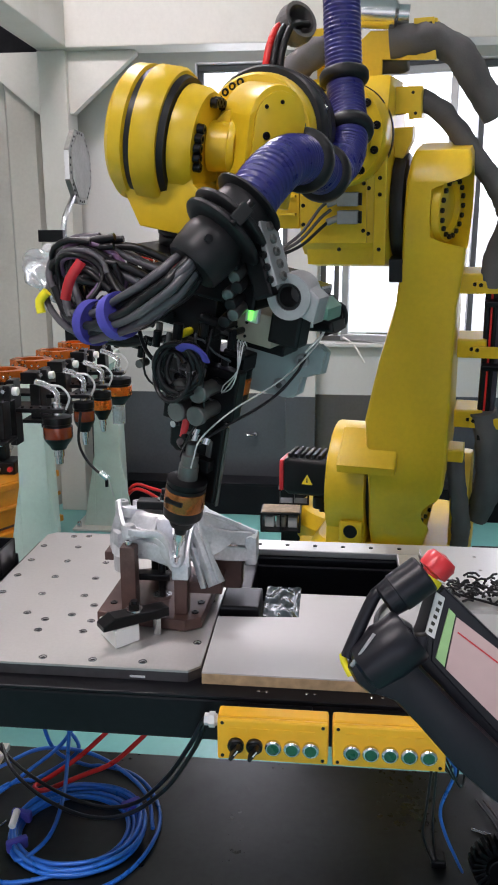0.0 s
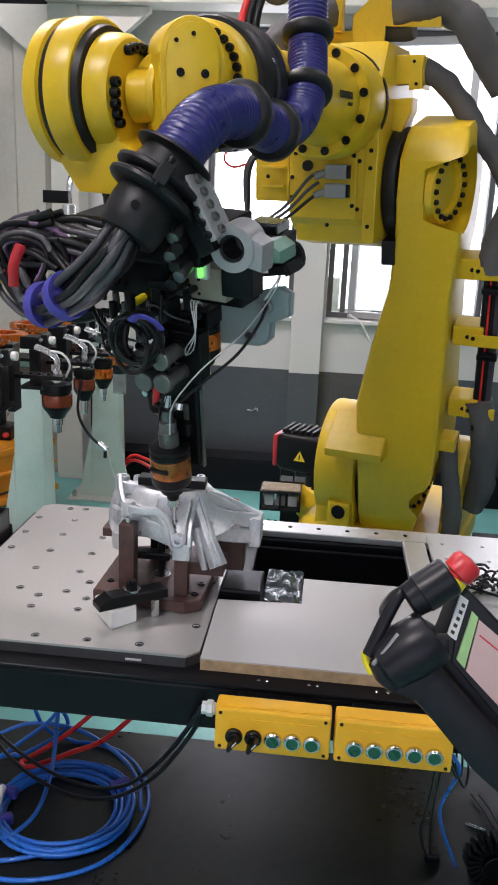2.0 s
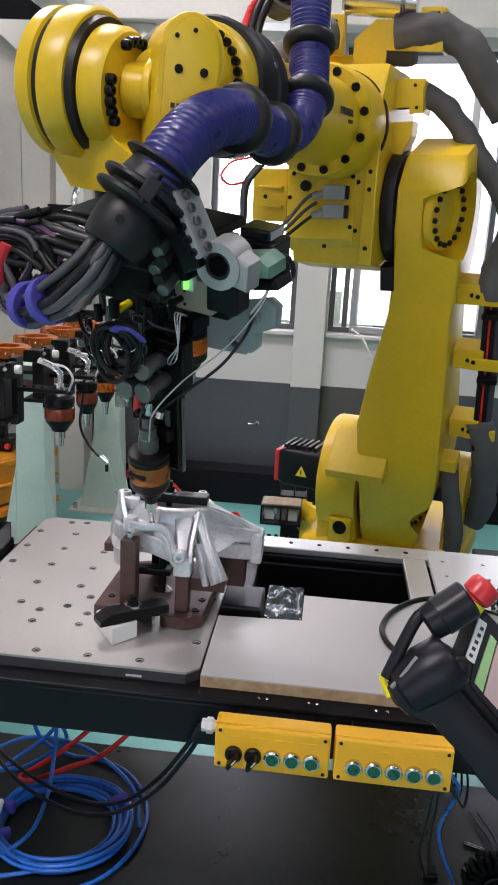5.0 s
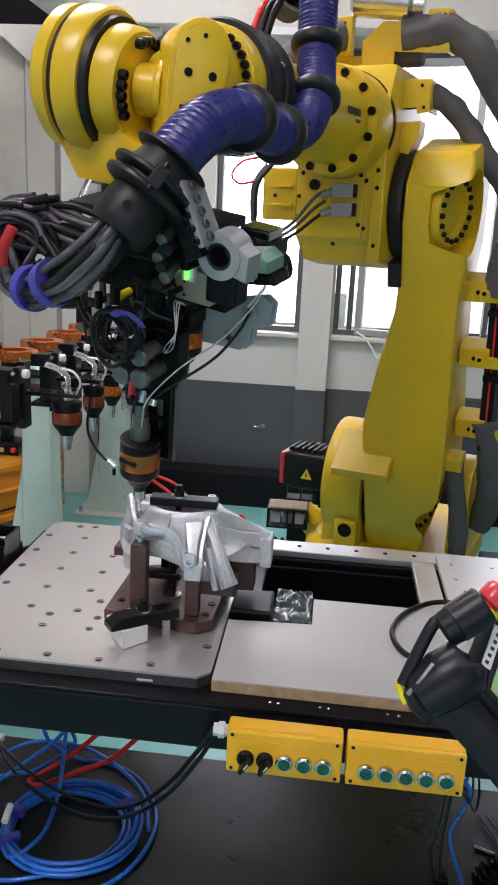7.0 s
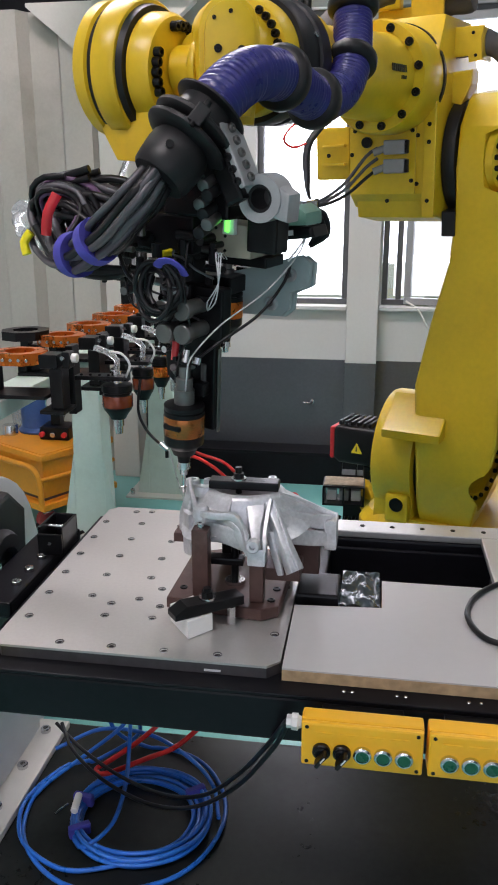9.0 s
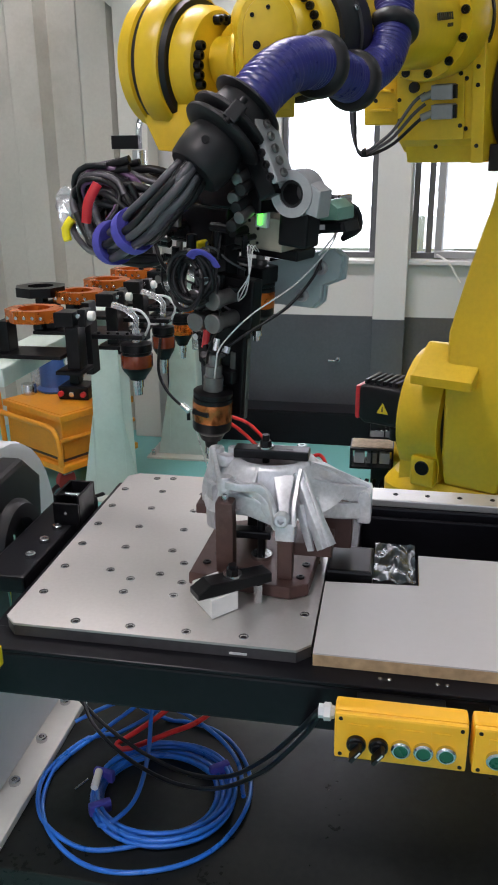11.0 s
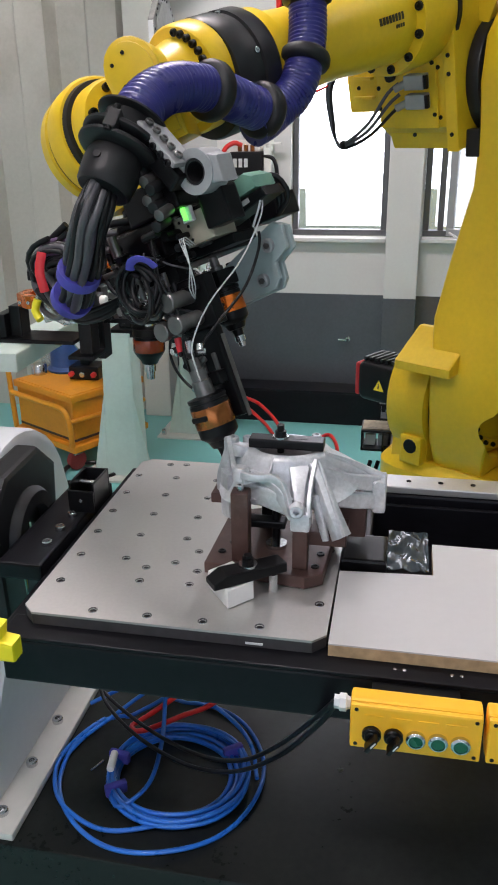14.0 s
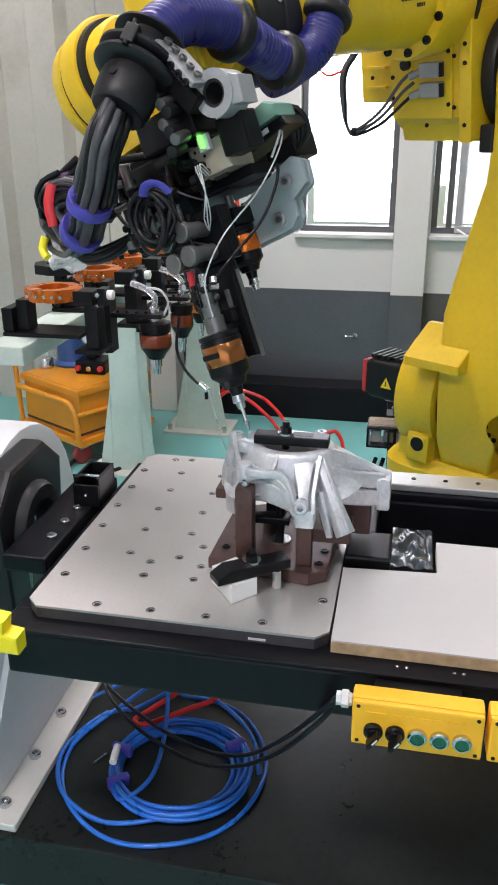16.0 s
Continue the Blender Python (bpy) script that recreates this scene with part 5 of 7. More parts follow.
part("cover_plate", prism([(0.76 * u, v * 0.88) for u, v in slab], "x", 0.116, 0.122, 0.002, m=wm), YELLOW, wrist, smooth=35)
for u in (-0.022, 0.022):
    bolt(wrist, wm @ Vector((0.1225, u, 0.0)), wm.to_3x3() @ Vector((1, 0, 0)), 0.0075, 0.002)
for u, v in ((-0.03, 0.05), (0.0, 0.062)):
    bolt(wrist, wm @ Vector((0.1225, u, v)), wm.to_3x3() @ Vector((1, 0, 0)), 0.004, 0.002)
letters = bmesh.new()
for k in range(6):
    box(0.1222, 0.1235, -0.030 + 0.010 * k, -0.023 + 0.010 * k, -0.062, -0.054, bm=letters, m=wm)
part("print", letters, TEXTBLACK, wrist, "row of small dark characters")
for a in [radians(-18 + 11 * k) for k in range(8)] + [radians(118 + 11 * k) for k in range(5)]:
    bolt(wrist, (1.128, FY + 0.101 * math.cos(a), 0.007 + 0.101 * math.sin(a)), (1, 0, 0), 0.0085, 0.011)
part("axle", cyl((1.265, 0.06, -0.025), (1.275, -0.014, -0.03), 0.048, n=36), YELLOW, wrist, smooth=35)
part("axle_collar", cyl((1.2675, 0.044, -0.0255), (1.2695, 0.028, -0.0265), 0.056, n=36, bevel=0.003), YELLOW, wrist, smooth=35)

DY, DX = 0.100, 0.030
hub = part("wrist_disc", lathe([(0, 0.07), (0.02, 0.098), (0.10, 0.106), (0.28, 0.108), (0.29, 0.100), (0.36, 0.100), (0.37, 0.128), (0.42, 0.134), (0.66, 0.134), (0.68, 0.124), (0.75, 0.124), (0.77, 0.132), (0.93, 0.130), (1, 0.118), (1, 0.0)], (DX, DY - 0.112, 0), (DX, DY - 0.285, 0), n=64), YELLOW, robot, smooth=35)
part("groove", lathe([(0, 0.1265), (1, 0.1265)], (DX, DY - 0.2305, 0), (DX, DY - 0.241, 0), n=64), RUBBER, hub, "black groove seal", smooth=35)
part("groove", lathe([(0, 0.118), (1, 0.122)], (DX, DY - 0.163, 0), (DX, DY - 0.176, 0), n=64), RUBBER, hub, "black groove seal", smooth=35)
for a in [radians(62 + 12.5 * k) for k in range(5)] + [radians(165 + 12 * k) for k in range(5)]:
    bolt(hub, (DX + 0.082 * math.cos(a), DY - 0.113, 0.082 * math.sin(a)), (0, 1, 0), 0.0095, 0.014)
part("flange_bracket", prism([(0.05, DY - 0.27), (0.14, DY - 0.255), (0.200, DY - 0.215), (0.200, DY - 0.035), (0.14, DY - 0.045), (0.10, DY - 0.11), (0.05, DY - 0.12)], "z", -0.085, 0.075, 0.008), YELLOW, hub, smooth=35)
part("flange", cyl((0.201, DY - 0.14, 0), (0.214, DY - 0.14, 0), 0.06, n=36, bevel=0.003), BLACK, hub, "black steel tool flange", smooth=40)

# ---------------------------------------------------------------- tool head on the wrist (x down, y across, z to the front)
tool = tagged(empty("machining_tool_head"), "black multi-spindle machining tool head hung with hoses and cables", "robot tool")
part("adapter", cyl((0.215, -0.04, 0.0), (0.235, -0.04, 0.0), 0.06, n=32, bevel=0.003), BLACK, tool, smooth=40)
part("mount_plate", box(0.236, 0.255, -0.11, 0.20, -0.06, 0.11, 0.004), BLACK, tool)
part("carrier_block", box(0.263, 0.37, -0.06, 0.20, -0.04, 0.12, 0.006), BLACK, tool)
part("spine", prism([(0.30, 0.045), (0.60, 0.075), (0.61, 0.09), (0.605, 0.145), (0.30, 0.135)], "z", 0.12, 0.165, 0.004), BLACK, tool)
part("slide_rail", box(0.42, 0.605, 0.146, 0.153, 0.125, 0.155, 0.003), STEEL, tool, "bright steel guide rail")
part("slide_rail", box(0.40, 0.57, 0.02, 0.08, 0.06, 0.115, 0.003), BLACK, tool)
for k in range(3):
    part("strut", cyl((0.26, -0.14 + 0.13 * k, 0.05), (0.34, -0.12 + 0.12 * k, 0.07), 0.012), BLACK, tool)
part("valve_block", box(0.285, 0.345, 0.175, 0.265, 0.10, 0.17, 0.004), material("beige_valve_body", (0.36, 0.33, 0.26), 0.5, 0.2, spread=0.1, scale=20), tool, "beige solenoid valve block")
for k in range(4):
    bolt(tool, (0.295 + 0.013 * k, 0.19 + 0.02 * (k % 2), 0.17), (0, 0, 1), 0.003, 0.002)
part("display", box(0.268, 0.298, 0.220, 0.2265, 0.182, 0.190, 0.002), LEDGREEN, tool, "lit green digit display")
part("display_case", box(0.255, 0.303, 0.210, 0.236, 0.171, 0.1818, 0.002), LIGHTGREY, tool)
part("tray", box(0.346, 0.366, 0.12, 0.275, 0.06, 0.13, 0.003), BLACK, tool)
gp = [(0.408, 0.12), (0.348, 0.303), (0.360, 0.323), (0.404, 0.321), (0.424, 0.283), (0.457, 0.281), (0.474, 0.264), (0.484, 0.14)]
part("side_plate", prism(gp, "z", 0.029, 0.040, 0.002), GREENGREY, tool, "grey-green painted plate")
part("side_plate", prism([(u + 0.004, v + 0.002) for u, v in gp], "z", 0.010, 0.021, 0.002), GREENGREY, tool, "grey-green painted plate")
part("spacer", box(0.39, 0.46, 0.15, 0.24, 0.0215, 0.0285, 0.001), BLACK, tool)
for u, v, z in ((0.388, 0.281, 0.040), (0.450, 0.243, 0.040)):
    part("pin", lathe([(0, 0.014), (0.8, 0.014), (1, 0.012), (1, 0.009), (0.7, 0.009), (0.7, 0)], (u, v, z), (u, v, z + 0.010), n=24), ALU, tool, smooth=40)
    part("pin_bolt", cyl((u, v, z + 0.004), (u, v, z + 0.012), 0.006, n=6), DULL, tool)
part("bearing_clamp", lathe([(0, 0.040), (1, 0.040), (1, 0.0235), (0, 0.0235), (0, 0.040)], (0.232, 0.300, 0.16), (0.232, 0.303, 0.215), n=36), ALU, tool, "grey aluminium split clamp", smooth=40)
part("clamp_ear", prism([(0.205, 0.325), (0.262, 0.325), (0.268, 0.355), (0.222, 0.358)], "z", 0.165, 0.21, 0.005), ALU, tool)
part("clamp_liner", lathe([(0, 0.0233), (1, 0.0233), (1, 0.018), (0, 0.018), (0, 0.0233)], (0.232, 0.300, 0.155), (0.232, 0.303, 0.212), n=32), RUBBER, tool, smooth=40)
part("clamp_post", box(0.262, 0.33, 0.26, 0.32, 0.13, 0.18, 0.006), BLACK, tool)
part("green_casting", prism([(0.275, 0.205), (0.250, 0.315), (0.262, 0.336), (0.284, 0.338), (0.300, 0.22)], "z", 0.03, 0.10, 0.008), GREENPART, tool, "pale green moulded case", smooth=30)
part("casting_tray", prism([(0.302, 0.20), (0.286, 0.345), (0.304, 0.352), (0.330, 0.22)], "z", 0.028, 0.095, 0.006), BLACK, tool)
part("tray_label", prism([(0.299, 0.285), (0.295, 0.31), (0.304, 0.311), (0.308, 0.286)], "z", 0.0955, 0.097), LIGHTGREY, tool)
chain_m = Matrix.Translation((0.165, 0.262, 0.215)) @ pose(0, 0, 0, 0, 0, 28)
part("link_strip", box(-0.055, 0.055, -0.006, 0.006, -0.03, 0.03, 0.003, m=chain_m), ALU, tool, "grey perforated strip")
for k in range(5):
    bolt(tool, chain_m @ Vector((-0.042 + 0.021 * k, 0.010, 0.012)), chain_m.to_3x3() @ Vector((0, 1, 0)), 0.008, 0.006, DULL)
    bolt(tool, chain_m @ Vector((-0.042 + 0.021 * k, -0.004, 0.030)), (0, 0, 1), 0.007, 0.005, BLACK)
part("strip_carrier", box(-0.06, 0.07, -0.05, -0.012, -0.05, 0.02, 0.006, m=chain_m), BLACK, tool)


def spindle(parent, c, x0, r, band, tip=True):
    """A short turned spindle, its nose down the x axis."""
    y, z = c
    s = part("spindle", lathe([(0, r * 0.7), (0.02, r), (0.10, r), (0.11, r * 0.95), (0.14, r * 0.95), (0.15, r), (0.86, r), (0.9, r * 0.96), (1, r * 0.7)], (x0, y, z), (x0 + 2.3 * r, y, z), n=36), BLACK, parent, "black spindle with an orange band", smooth=35)
    part("band", lathe([(0, r * 1.005), (0.03, r * 1.02), (0.97, r * 1.02), (1, r * 1.005)], (x0 + 0.55 * r, y, z), (x0 + 1.55 * r, y, z), n=36), band, s, smooth=35)
    part("plate", box(x0 + 0.85 * r, x0 + 1.15 * r, y - 0.55 * r, y + 0.45 * r, z + r * 0.72, z + r * 1.04, 0.004), BLACK, s)
    part("nose", lathe([(0, r * 0.7), (0.45, r * 0.55), (0.5, r * 0.36), (1, r * 0.30)], (x0 + 2.301 * r, y, z), (x0 + 3.1 * r, y, z), n=28), BLACK, s, smooth=35)
    part("collet", lathe([(0, r * 0.30), (0.5, r * 0.34), (0.55, r * 0.24), (1, r * 0.2)], (x0 + 3.101 * r, y, z), (x0 + 3.8 * r, y, z), n=20), STEEL, s, smooth=35)
    if tip:
        part("bit", lathe([(0, r * 0.1), (0.6, r * 0.1), (0.62, r * 0.16), (1, r * 0.05)], (x0 + 3.801 * r, y, z), (x0 + 4.9 * r, y, z), n=12), STEEL, s, smooth=35)
    part("neck", lathe([(0, r * 0.28), (0.3, r * 0.28), (0.32, r * 0.42), (0.6, r * 0.42), (0.62, r * 0.5), (1, r * 0.5)], (x0 - 1.9 * r, y, z), (x0 - 0.001, y, z), n=20), DULL, s, "grey steel neck", smooth=35)
    return s


spindle(tool, (0.166, 0.235), 0.622, 0.0395, COPPER)
part("spindle_plate", box(0.50, 0.685, 0.128, 0.206, 0.168, 0.190, 0.004), BLACK, tool)
part("spindle_rail", box(0.52, 0.69, 0.2065, 0.2095, 0.172, 0.182, 0.001), DULL, tool)
for k in range(2):
    part("slot", box(0.55, 0.60, 0.140 + 0.035 * k, 0.152 + 0.035 * k, 0.1895, 0.1935, 0.003), DULL, tool)
spindle(tool, (0.145, 0.055), 0.435, 0.034, ORANGE, False)
part("spindle_bracket", box(0.585, 0.612, 0.14, 0.195, 0.166, 0.212, 0.004), BLACK, tool)
part("spindle_bracket", box(0.40, 0.434, 0.10, 0.18, 0.01, 0.10, 0.004), BLACK, tool)
for y, x in ((0.140, 0.437), (0.182, 0.432), (0.143, 0.480), (0.184, 0.476)):
    v = part("valve", lathe([(0, 0.015), (0.75, 0.015), (0.8, 0.019), (0.97, 0.019), (1, 0.017), (1, 0)], (x, y, 0.20), (x, y, 0.272), n=24), DULL, tool, "dull nickel valve body", smooth=40)
part("valve_plate", box(0.40, 0.50, 0.13, 0.225, 0.166, 0.199, 0.004), BLACK, tool)
for k in range(3):
    part("fitting", cyl((0.50 + 0.012 * k, 0.15 + 0.025 * k, 0.24), (0.535, 0.15 + 0.025 * k, 0.245), 0.007), STEEL if k else REDPLASTIC, tool)
for k in range(60):
    x, y = random.uniform(0.27, 0.42), random.uniform(-0.06, 0.21)
    z = random.uniform(0.12, 0.25)
    w = random.choice(((1, 0, 0), (0, 0, 1), (0, 1, 0)))
    q = Vector((x, y, z)) + Vector(w) * random.uniform(0.02, 0.045)
    part("fitting", cyl((x, y, z), q, random.uniform(0.005, 0.010), n=12), random.choice((DULL, BLACK, BLACK, MOTORBLACK)), tool)
part("manifold", box(0.275, 0.345, 0.03, 0.16, 0.12, 0.20, 0.005), BLACK, tool)
part("manifold", box(0.21, 0.275, 0.10, 0.24, 0.14, 0.21, 0.006), BLACK, tool)
part("yellow_socket", cyl((0.345, 0.11, 0.20), (0.345, 0.112, 0.235), 0.0075), YELLOWBRIGHT, tool, "yellow plug socket")
for k in range(7):
    part("elbow_fitting", cyl((0.19 + 0.016 * k, 0.20 + 0.008 * (k % 3), 0.21), (0.20 + 0.016 * k, 0.205 + 0.008 * (k % 3), 0.252), 0.011, bevel=0.002), DULL if k % 2 else RUBBER, tool, smooth=40)

for k in range(18):
    p = Vector((random.uniform(0.40, 0.60), random.uniform(0.12, 0.20), random.uniform(0.17, 0.23)))
    q = p + Vector((random.uniform(-0.02, 0.02), random.uniform(-0.01, 0.01), random.uniform(0.012, 0.03)))
    part("fitting", cyl(p, q, random.uniform(0.004, 0.009), n=12), random.choice((DULL, STEEL, BLACK, REDPLASTIC if k % 9 == 0 else BLACK)), tool)
for k in range(9):
    a = Vector((random.uniform(0.30, 0.42), random.uniform(0.0, 0.19), random.uniform(0.20, 0.27)))
    b = Vector((random.uniform(0.38, 0.60), random.uniform(0.12, 0.20), random.uniform(0.18, 0.25)))
    mid = a.lerp(b, 0.5) + Vector((random.uniform(-0.02, 0.05), random.uniform(-0.04, 0.04), random.uniform(0.01, 0.05)))
    part("cable", sweep([a, a.lerp(mid, 0.5) + Vector((0, 0, 0.015)), mid, mid.lerp(b, 0.5) + Vector((0, 0, 0.01)), b], random.choice((0.0022, 0.003, 0.004)), n=7), random.choice((CABLE, CABLE, CABLE, CABLE, GREYCABLE)), tool, smooth=60)

# hose end: dome, clamps and the lower hose
D0, D1 = Vector((0.218, 0.152, 0.312)), Vector((0.098, 0.196, 0.205))
dome = part("hose_dome", lathe([(0.10, 0.028), (0.10, 0.047), (0.13, 0.051), (0.24, 0.0535), (0.38, 0.055), (0.47, 0.054), (0.52, 0.050), (0.60, 0.050)], D0, D1, n=36), RUBBER, tool, "black plastic dome where cables leave the hose", smooth=50)
for f0, f1, r0, r1 in ((0.53, 0.64, 0.058, 0.078), (0.67, 0.78, 0.058, 0.078), (0.97, 1.04, 0.050, 0.068)):
    part("clamp_ring", lathe([(0, r0), (0.2, r1 - 0.003), (0.35, r1), (0.65, r1), (0.8, r1 - 0.003), (1, r0)], D0.lerp(D1, f0), D0.lerp(D1, f1), n=40), RUBBER, dome, "black hose clamp ring", smooth=35)
part("clamp_core", lathe([(0, 0.058), (0.5, 0.058), (0.8, 0.052), (1, 0.051), (1, 0.043)], D0.lerp(D1, 0.54), D0.lerp(D1, 1.02), n=36), RUBBER, dome, smooth=35)
axis = (D1 - D0).normalized()
out = (Vector((0.2, 0.3, 1.0)) - axis * axis.dot(Vector((0.2, 0.3, 1.0)))).normalized()
sidew = axis.cross(out)
ear = Matrix((axis, sidew, out)).transposed().to_4x4()
ear.translation = D0.lerp(D1, 0.70)
part("clamp_screw", box(-0.018, 0.018, -0.012, 0.012, 0.064, 0.084, 0.003, m=ear), RUBBER, dome)
part("screw", cyl(ear @ Vector((-0.024, 0, 0.078)), ear @ Vector((0.027, 0, 0.078)), 0.006), BLACK, dome)
part("plug_hole", cyl(ear @ Vector((-0.060, -0.012, 0.0540)), ear @ Vector((-0.060, -0.012, 0.0572)), 0.007), BLACK, dome)


def hose_collar(parent, a, b, r=0.052):
    return part("hose_collar", lathe([(0, 0.044), (0.12, r - 0.002), (0.3, r + 0.001), (0.7, r + 0.001), (0.88, r - 0.002), (1, 0.044)], a, b, n=36), RUBBER, parent, "black rubber collar on the hose", smooth=60)


HOSE_END = (1.0, 0.175, 0.142)
lower_line = [(-0.045, 0, -0.035), (0.0, 0, 0.0), (0.034, 0, 0.055), (0.054, 0, 0.12), (0.056, 0, 0.20), (0.042, 0, 0.28), (0.022, 0, 0.35), (0.006, 0, 0.41), (0.002, 0, 0.43)]
lower = part("lower_hose", sweep(lower_line, 0.0445, n=32, ribs=0.0026, pitch=0.0125, step=0.0031), BLUEHOSE, None, smooth=80)
lower = tagged(lower, "navy-blue corrugated cable hose between tool and forearm", "hose")
hose_collar(lower, (0.052, 0, 0.232), (0.044, 0, 0.270), 0.060)
hose_collar(lower, (0.008, 0, 0.400), (-0.001, 0, 0.440), 0.060)
up_line = [(1.075, 0.172, 0.128), (1.04, 0.174, 0.132), HOSE_END, (0.935, 0.182, 0.165), (0.890, 0.182, 0.207), (0.845, 0.170, 0.265), (0.81, 0.155, 0.335), (0.785, 0.145, 0.43), (0.76, 0.135, 0.56)]
upper = part("upper_hose", sweep(up_line, 0.0435, n=32, ribs=0.0018, pitch=0.010, step=0.0025), BLUEHOSE, elbow, "navy-blue corrugated cable hose", smooth=80)
sm = smooth_line(up_line, 0.006)
for f in (0.38, 0.62):
    i = int(f * len(sm))
    d = (sm[i + 1] - sm[i]).normalized() * 0.016
    hose_collar(upper, sm[i] - d, sm[i] + d, 0.058)


# cable bundle that loops out of the dome
def strand(seed, r, mat, label=""):
    rnd = random.Random(seed)
    j = lambda s: rnd.uniform(-s, s)
    off = Vector((j(1), j(1), j(1)))
    off = off * (0.031 / max(1.0, off.length))
    pts = [(0.195, 0.155, 0.300), (0.230, 0.142, 0.328), (0.260, 0.112, 0.330), (0.298, 0.062, 0.318), (0.334, 0.005, 0.302), (0.358, -0.050, 0.285), (0.358, -0.11, 0.262), (0.315, -0.155, 0.24), (0.265, -0.145, 0.215), (0.245, -0.09, 0.195), (0.262, -0.02, 0.17), (0.275, 0.05, 0.15)]
    end = rnd.choice((len(pts), len(pts) - 2, len(pts) - 4, len(pts) - 4))
    q = []
    for i, p in enumerate(pts[:end]):
        g = 0.85 if i < 1 else 1.05 if i < 3 else 1.5 if i > 6 else 1.1
        q.append([p[k] + off[k] * g + j(0.004) * (i > 1) for k in range(3)])
    return part("cable", sweep(q, r, n=8, step=0.014), mat, tool, label, smooth=60)


for s in range(24):
    strand(s, 0.0064 + 0.0009 * (s % 3), (CABLE, GREYCABLE, CABLE, CABLE, PURPLECABLE, CABLE, CABLE, GREYCABLE)[s % 8])
for s in (40, 41, 42):
    strand(s, 0.006, REDTUBE, "red tube in the bundle")
for k in range(7):
    rnd = random.Random(90 + k)
    rr = rnd.uniform(0.045, 0.082)
    q = [(0.296 + rr * math.cos(0.5 * i + k) * 0.95, -0.115 + rr * math.sin(0.5 * i + k), 0.262 + 0.016 * math.sin(1.1 * i + 2 * k) - 0.008 * k + 0.1 * rr * math.cos(0.5 * i)) for i in range(12)]
    part("cable", sweep(q, rnd.uniform(0.005, 0.0075), n=8, step=0.014), (CABLE, VIOLETCABLE, GREYCABLE, CABLE, CABLE, VIOLETCABLE, GREYCABLE)[k], tool, smooth=60)
part("red_plug", sweep([(0.250, -0.085, 0.287), (0.285, -0.098, 0.300), (0.325, -0.108, 0.297)], 0.010, n=10, flat=0.5), REDPLASTIC, tool, "red plug sleeve", smooth=50)
part("yellow_plug", sweep([(0.330, -0.175, 0.27), (0.350, -0.186, 0.278), (0.372, -0.178, 0.28)], 0.009, n=10), YELLOWBRIGHT, tool, "yellow plug sleeve", smooth=50)
for c, w in (((0.356, -0.046, 0.286), (0.030, -0.15, -0.038)), ((0.322, 0.024, 0.308), (0.075, -0.125, -0.030))):
    d = Vector(w).normalized() * 0.014
    d = d * 0.85
    part("strap", lathe([(0, 0.0405), (0, 0.0422), (0.25, 0.0428), (0.75, 0.0428), (1, 0.0422), (1, 0.0405), (0, 0.0405)], Vector(c) - d, Vector(c) + d, n=28), STRAP, tool, "violet-blue hook strap round the cables", smooth=60)
for k, (m, r) in enumerate(((PURPLECABLE, 0.006), (YELLOWBRIGHT, 0.005), (REDTUBE, 0.006), (GREYCABLE, 0.006), (YELLOWBRIGHT, 0.004), (PURPLECABLE, 0.005))):
    part("cable", sweep([(0.31 + 0.01 * k, -0.165 + 0.008 * k, 0.20), (0.36 - 0.012 * k, -0.20 + 0.01 * k, 0.17), (0.33, -0.21 + 0.02 * k, 0.14), (0.28, -0.16 + 0.02 * k, 0.15), (0.29, -0.10, 0.17)], r, n=8), m, tool, smooth=60)
for k in range(6):
    o = random.uniform(-0.02, 0.03)
    part("cable", sweep([(0.30, -0.04 + o, 0.24 + random.uniform(-0.02, 0.02)), (0.27 - o, -0.10, 0.25 - o), (0.285 - o * 0.5, -0.165 - o * 0.5, 0.24 + o), (0.34, -0.18 - o * 0.6, 0.22 - 0.5 * o), (0.39 + o * 0.6, -0.14, 0.21), (0.40 + o * 0.5, -0.06 + o, 0.21), (0.385, 0.03, 0.20), (0.36, 0.09, 0.17)], 0.0065, n=8), CABLE, tool, smooth=60)
part("red_flag", box(0.265, 0.32, -0.115, -0.095, 0.20, 0.215, 0.005), REDPLASTIC, tool, "red plug sleeve")
bag = bmesh.new()
bmesh.ops.create_icosphere(bag, subdivisions=4, radius=1)
for v in bag.verts:
    n3 = noise.noise(v.co * 2.3)
    v.co = Vector((0.335 + 0.055 * v.co.x * (1 + 0.35 * n3), -0.28 + 0.088 * v.co.y * (1 + 0.2 * n3), 0.12 + 0.04 * v.co.z * (1 + 0.3 * n3)))
part("film_wrap", bag, CLEAR, tool, "clear plastic film wrapped round the plugs", smooth=70)
for k, m in enumerate((REDTUBE, GREENPART, WHITEBLOCK)):
    part("ribbon", sweep([(0.285 - 0.004 * k, -0.28, 0.12), (0.275 - 0.004 * k, -0.24, 0.13), (0.28, -0.18, 0.15)], 0.006, n=6), m, tool)
for k in range(6):
    rx, ry, c = 0.040 + 0.005 * (k % 4), 0.034 + 0.004 * (k % 3), (0.386 + 0.004 * k, 0.152 - 0.003 * k, 0.278 + 0.006 * (k % 3))
    q = [(c[0] + rx * math.cos(0.45 * i + 0.6 * k), c[1] + ry * math.sin(0.45 * i + 0.6 * k), c[2] + 0.014 * math.cos(0.45 * i + 1.7 * k)) for i in range(14)]
    part("cable", sweep(q, 0.0046, n=8), CABLE, tool, smooth=60)
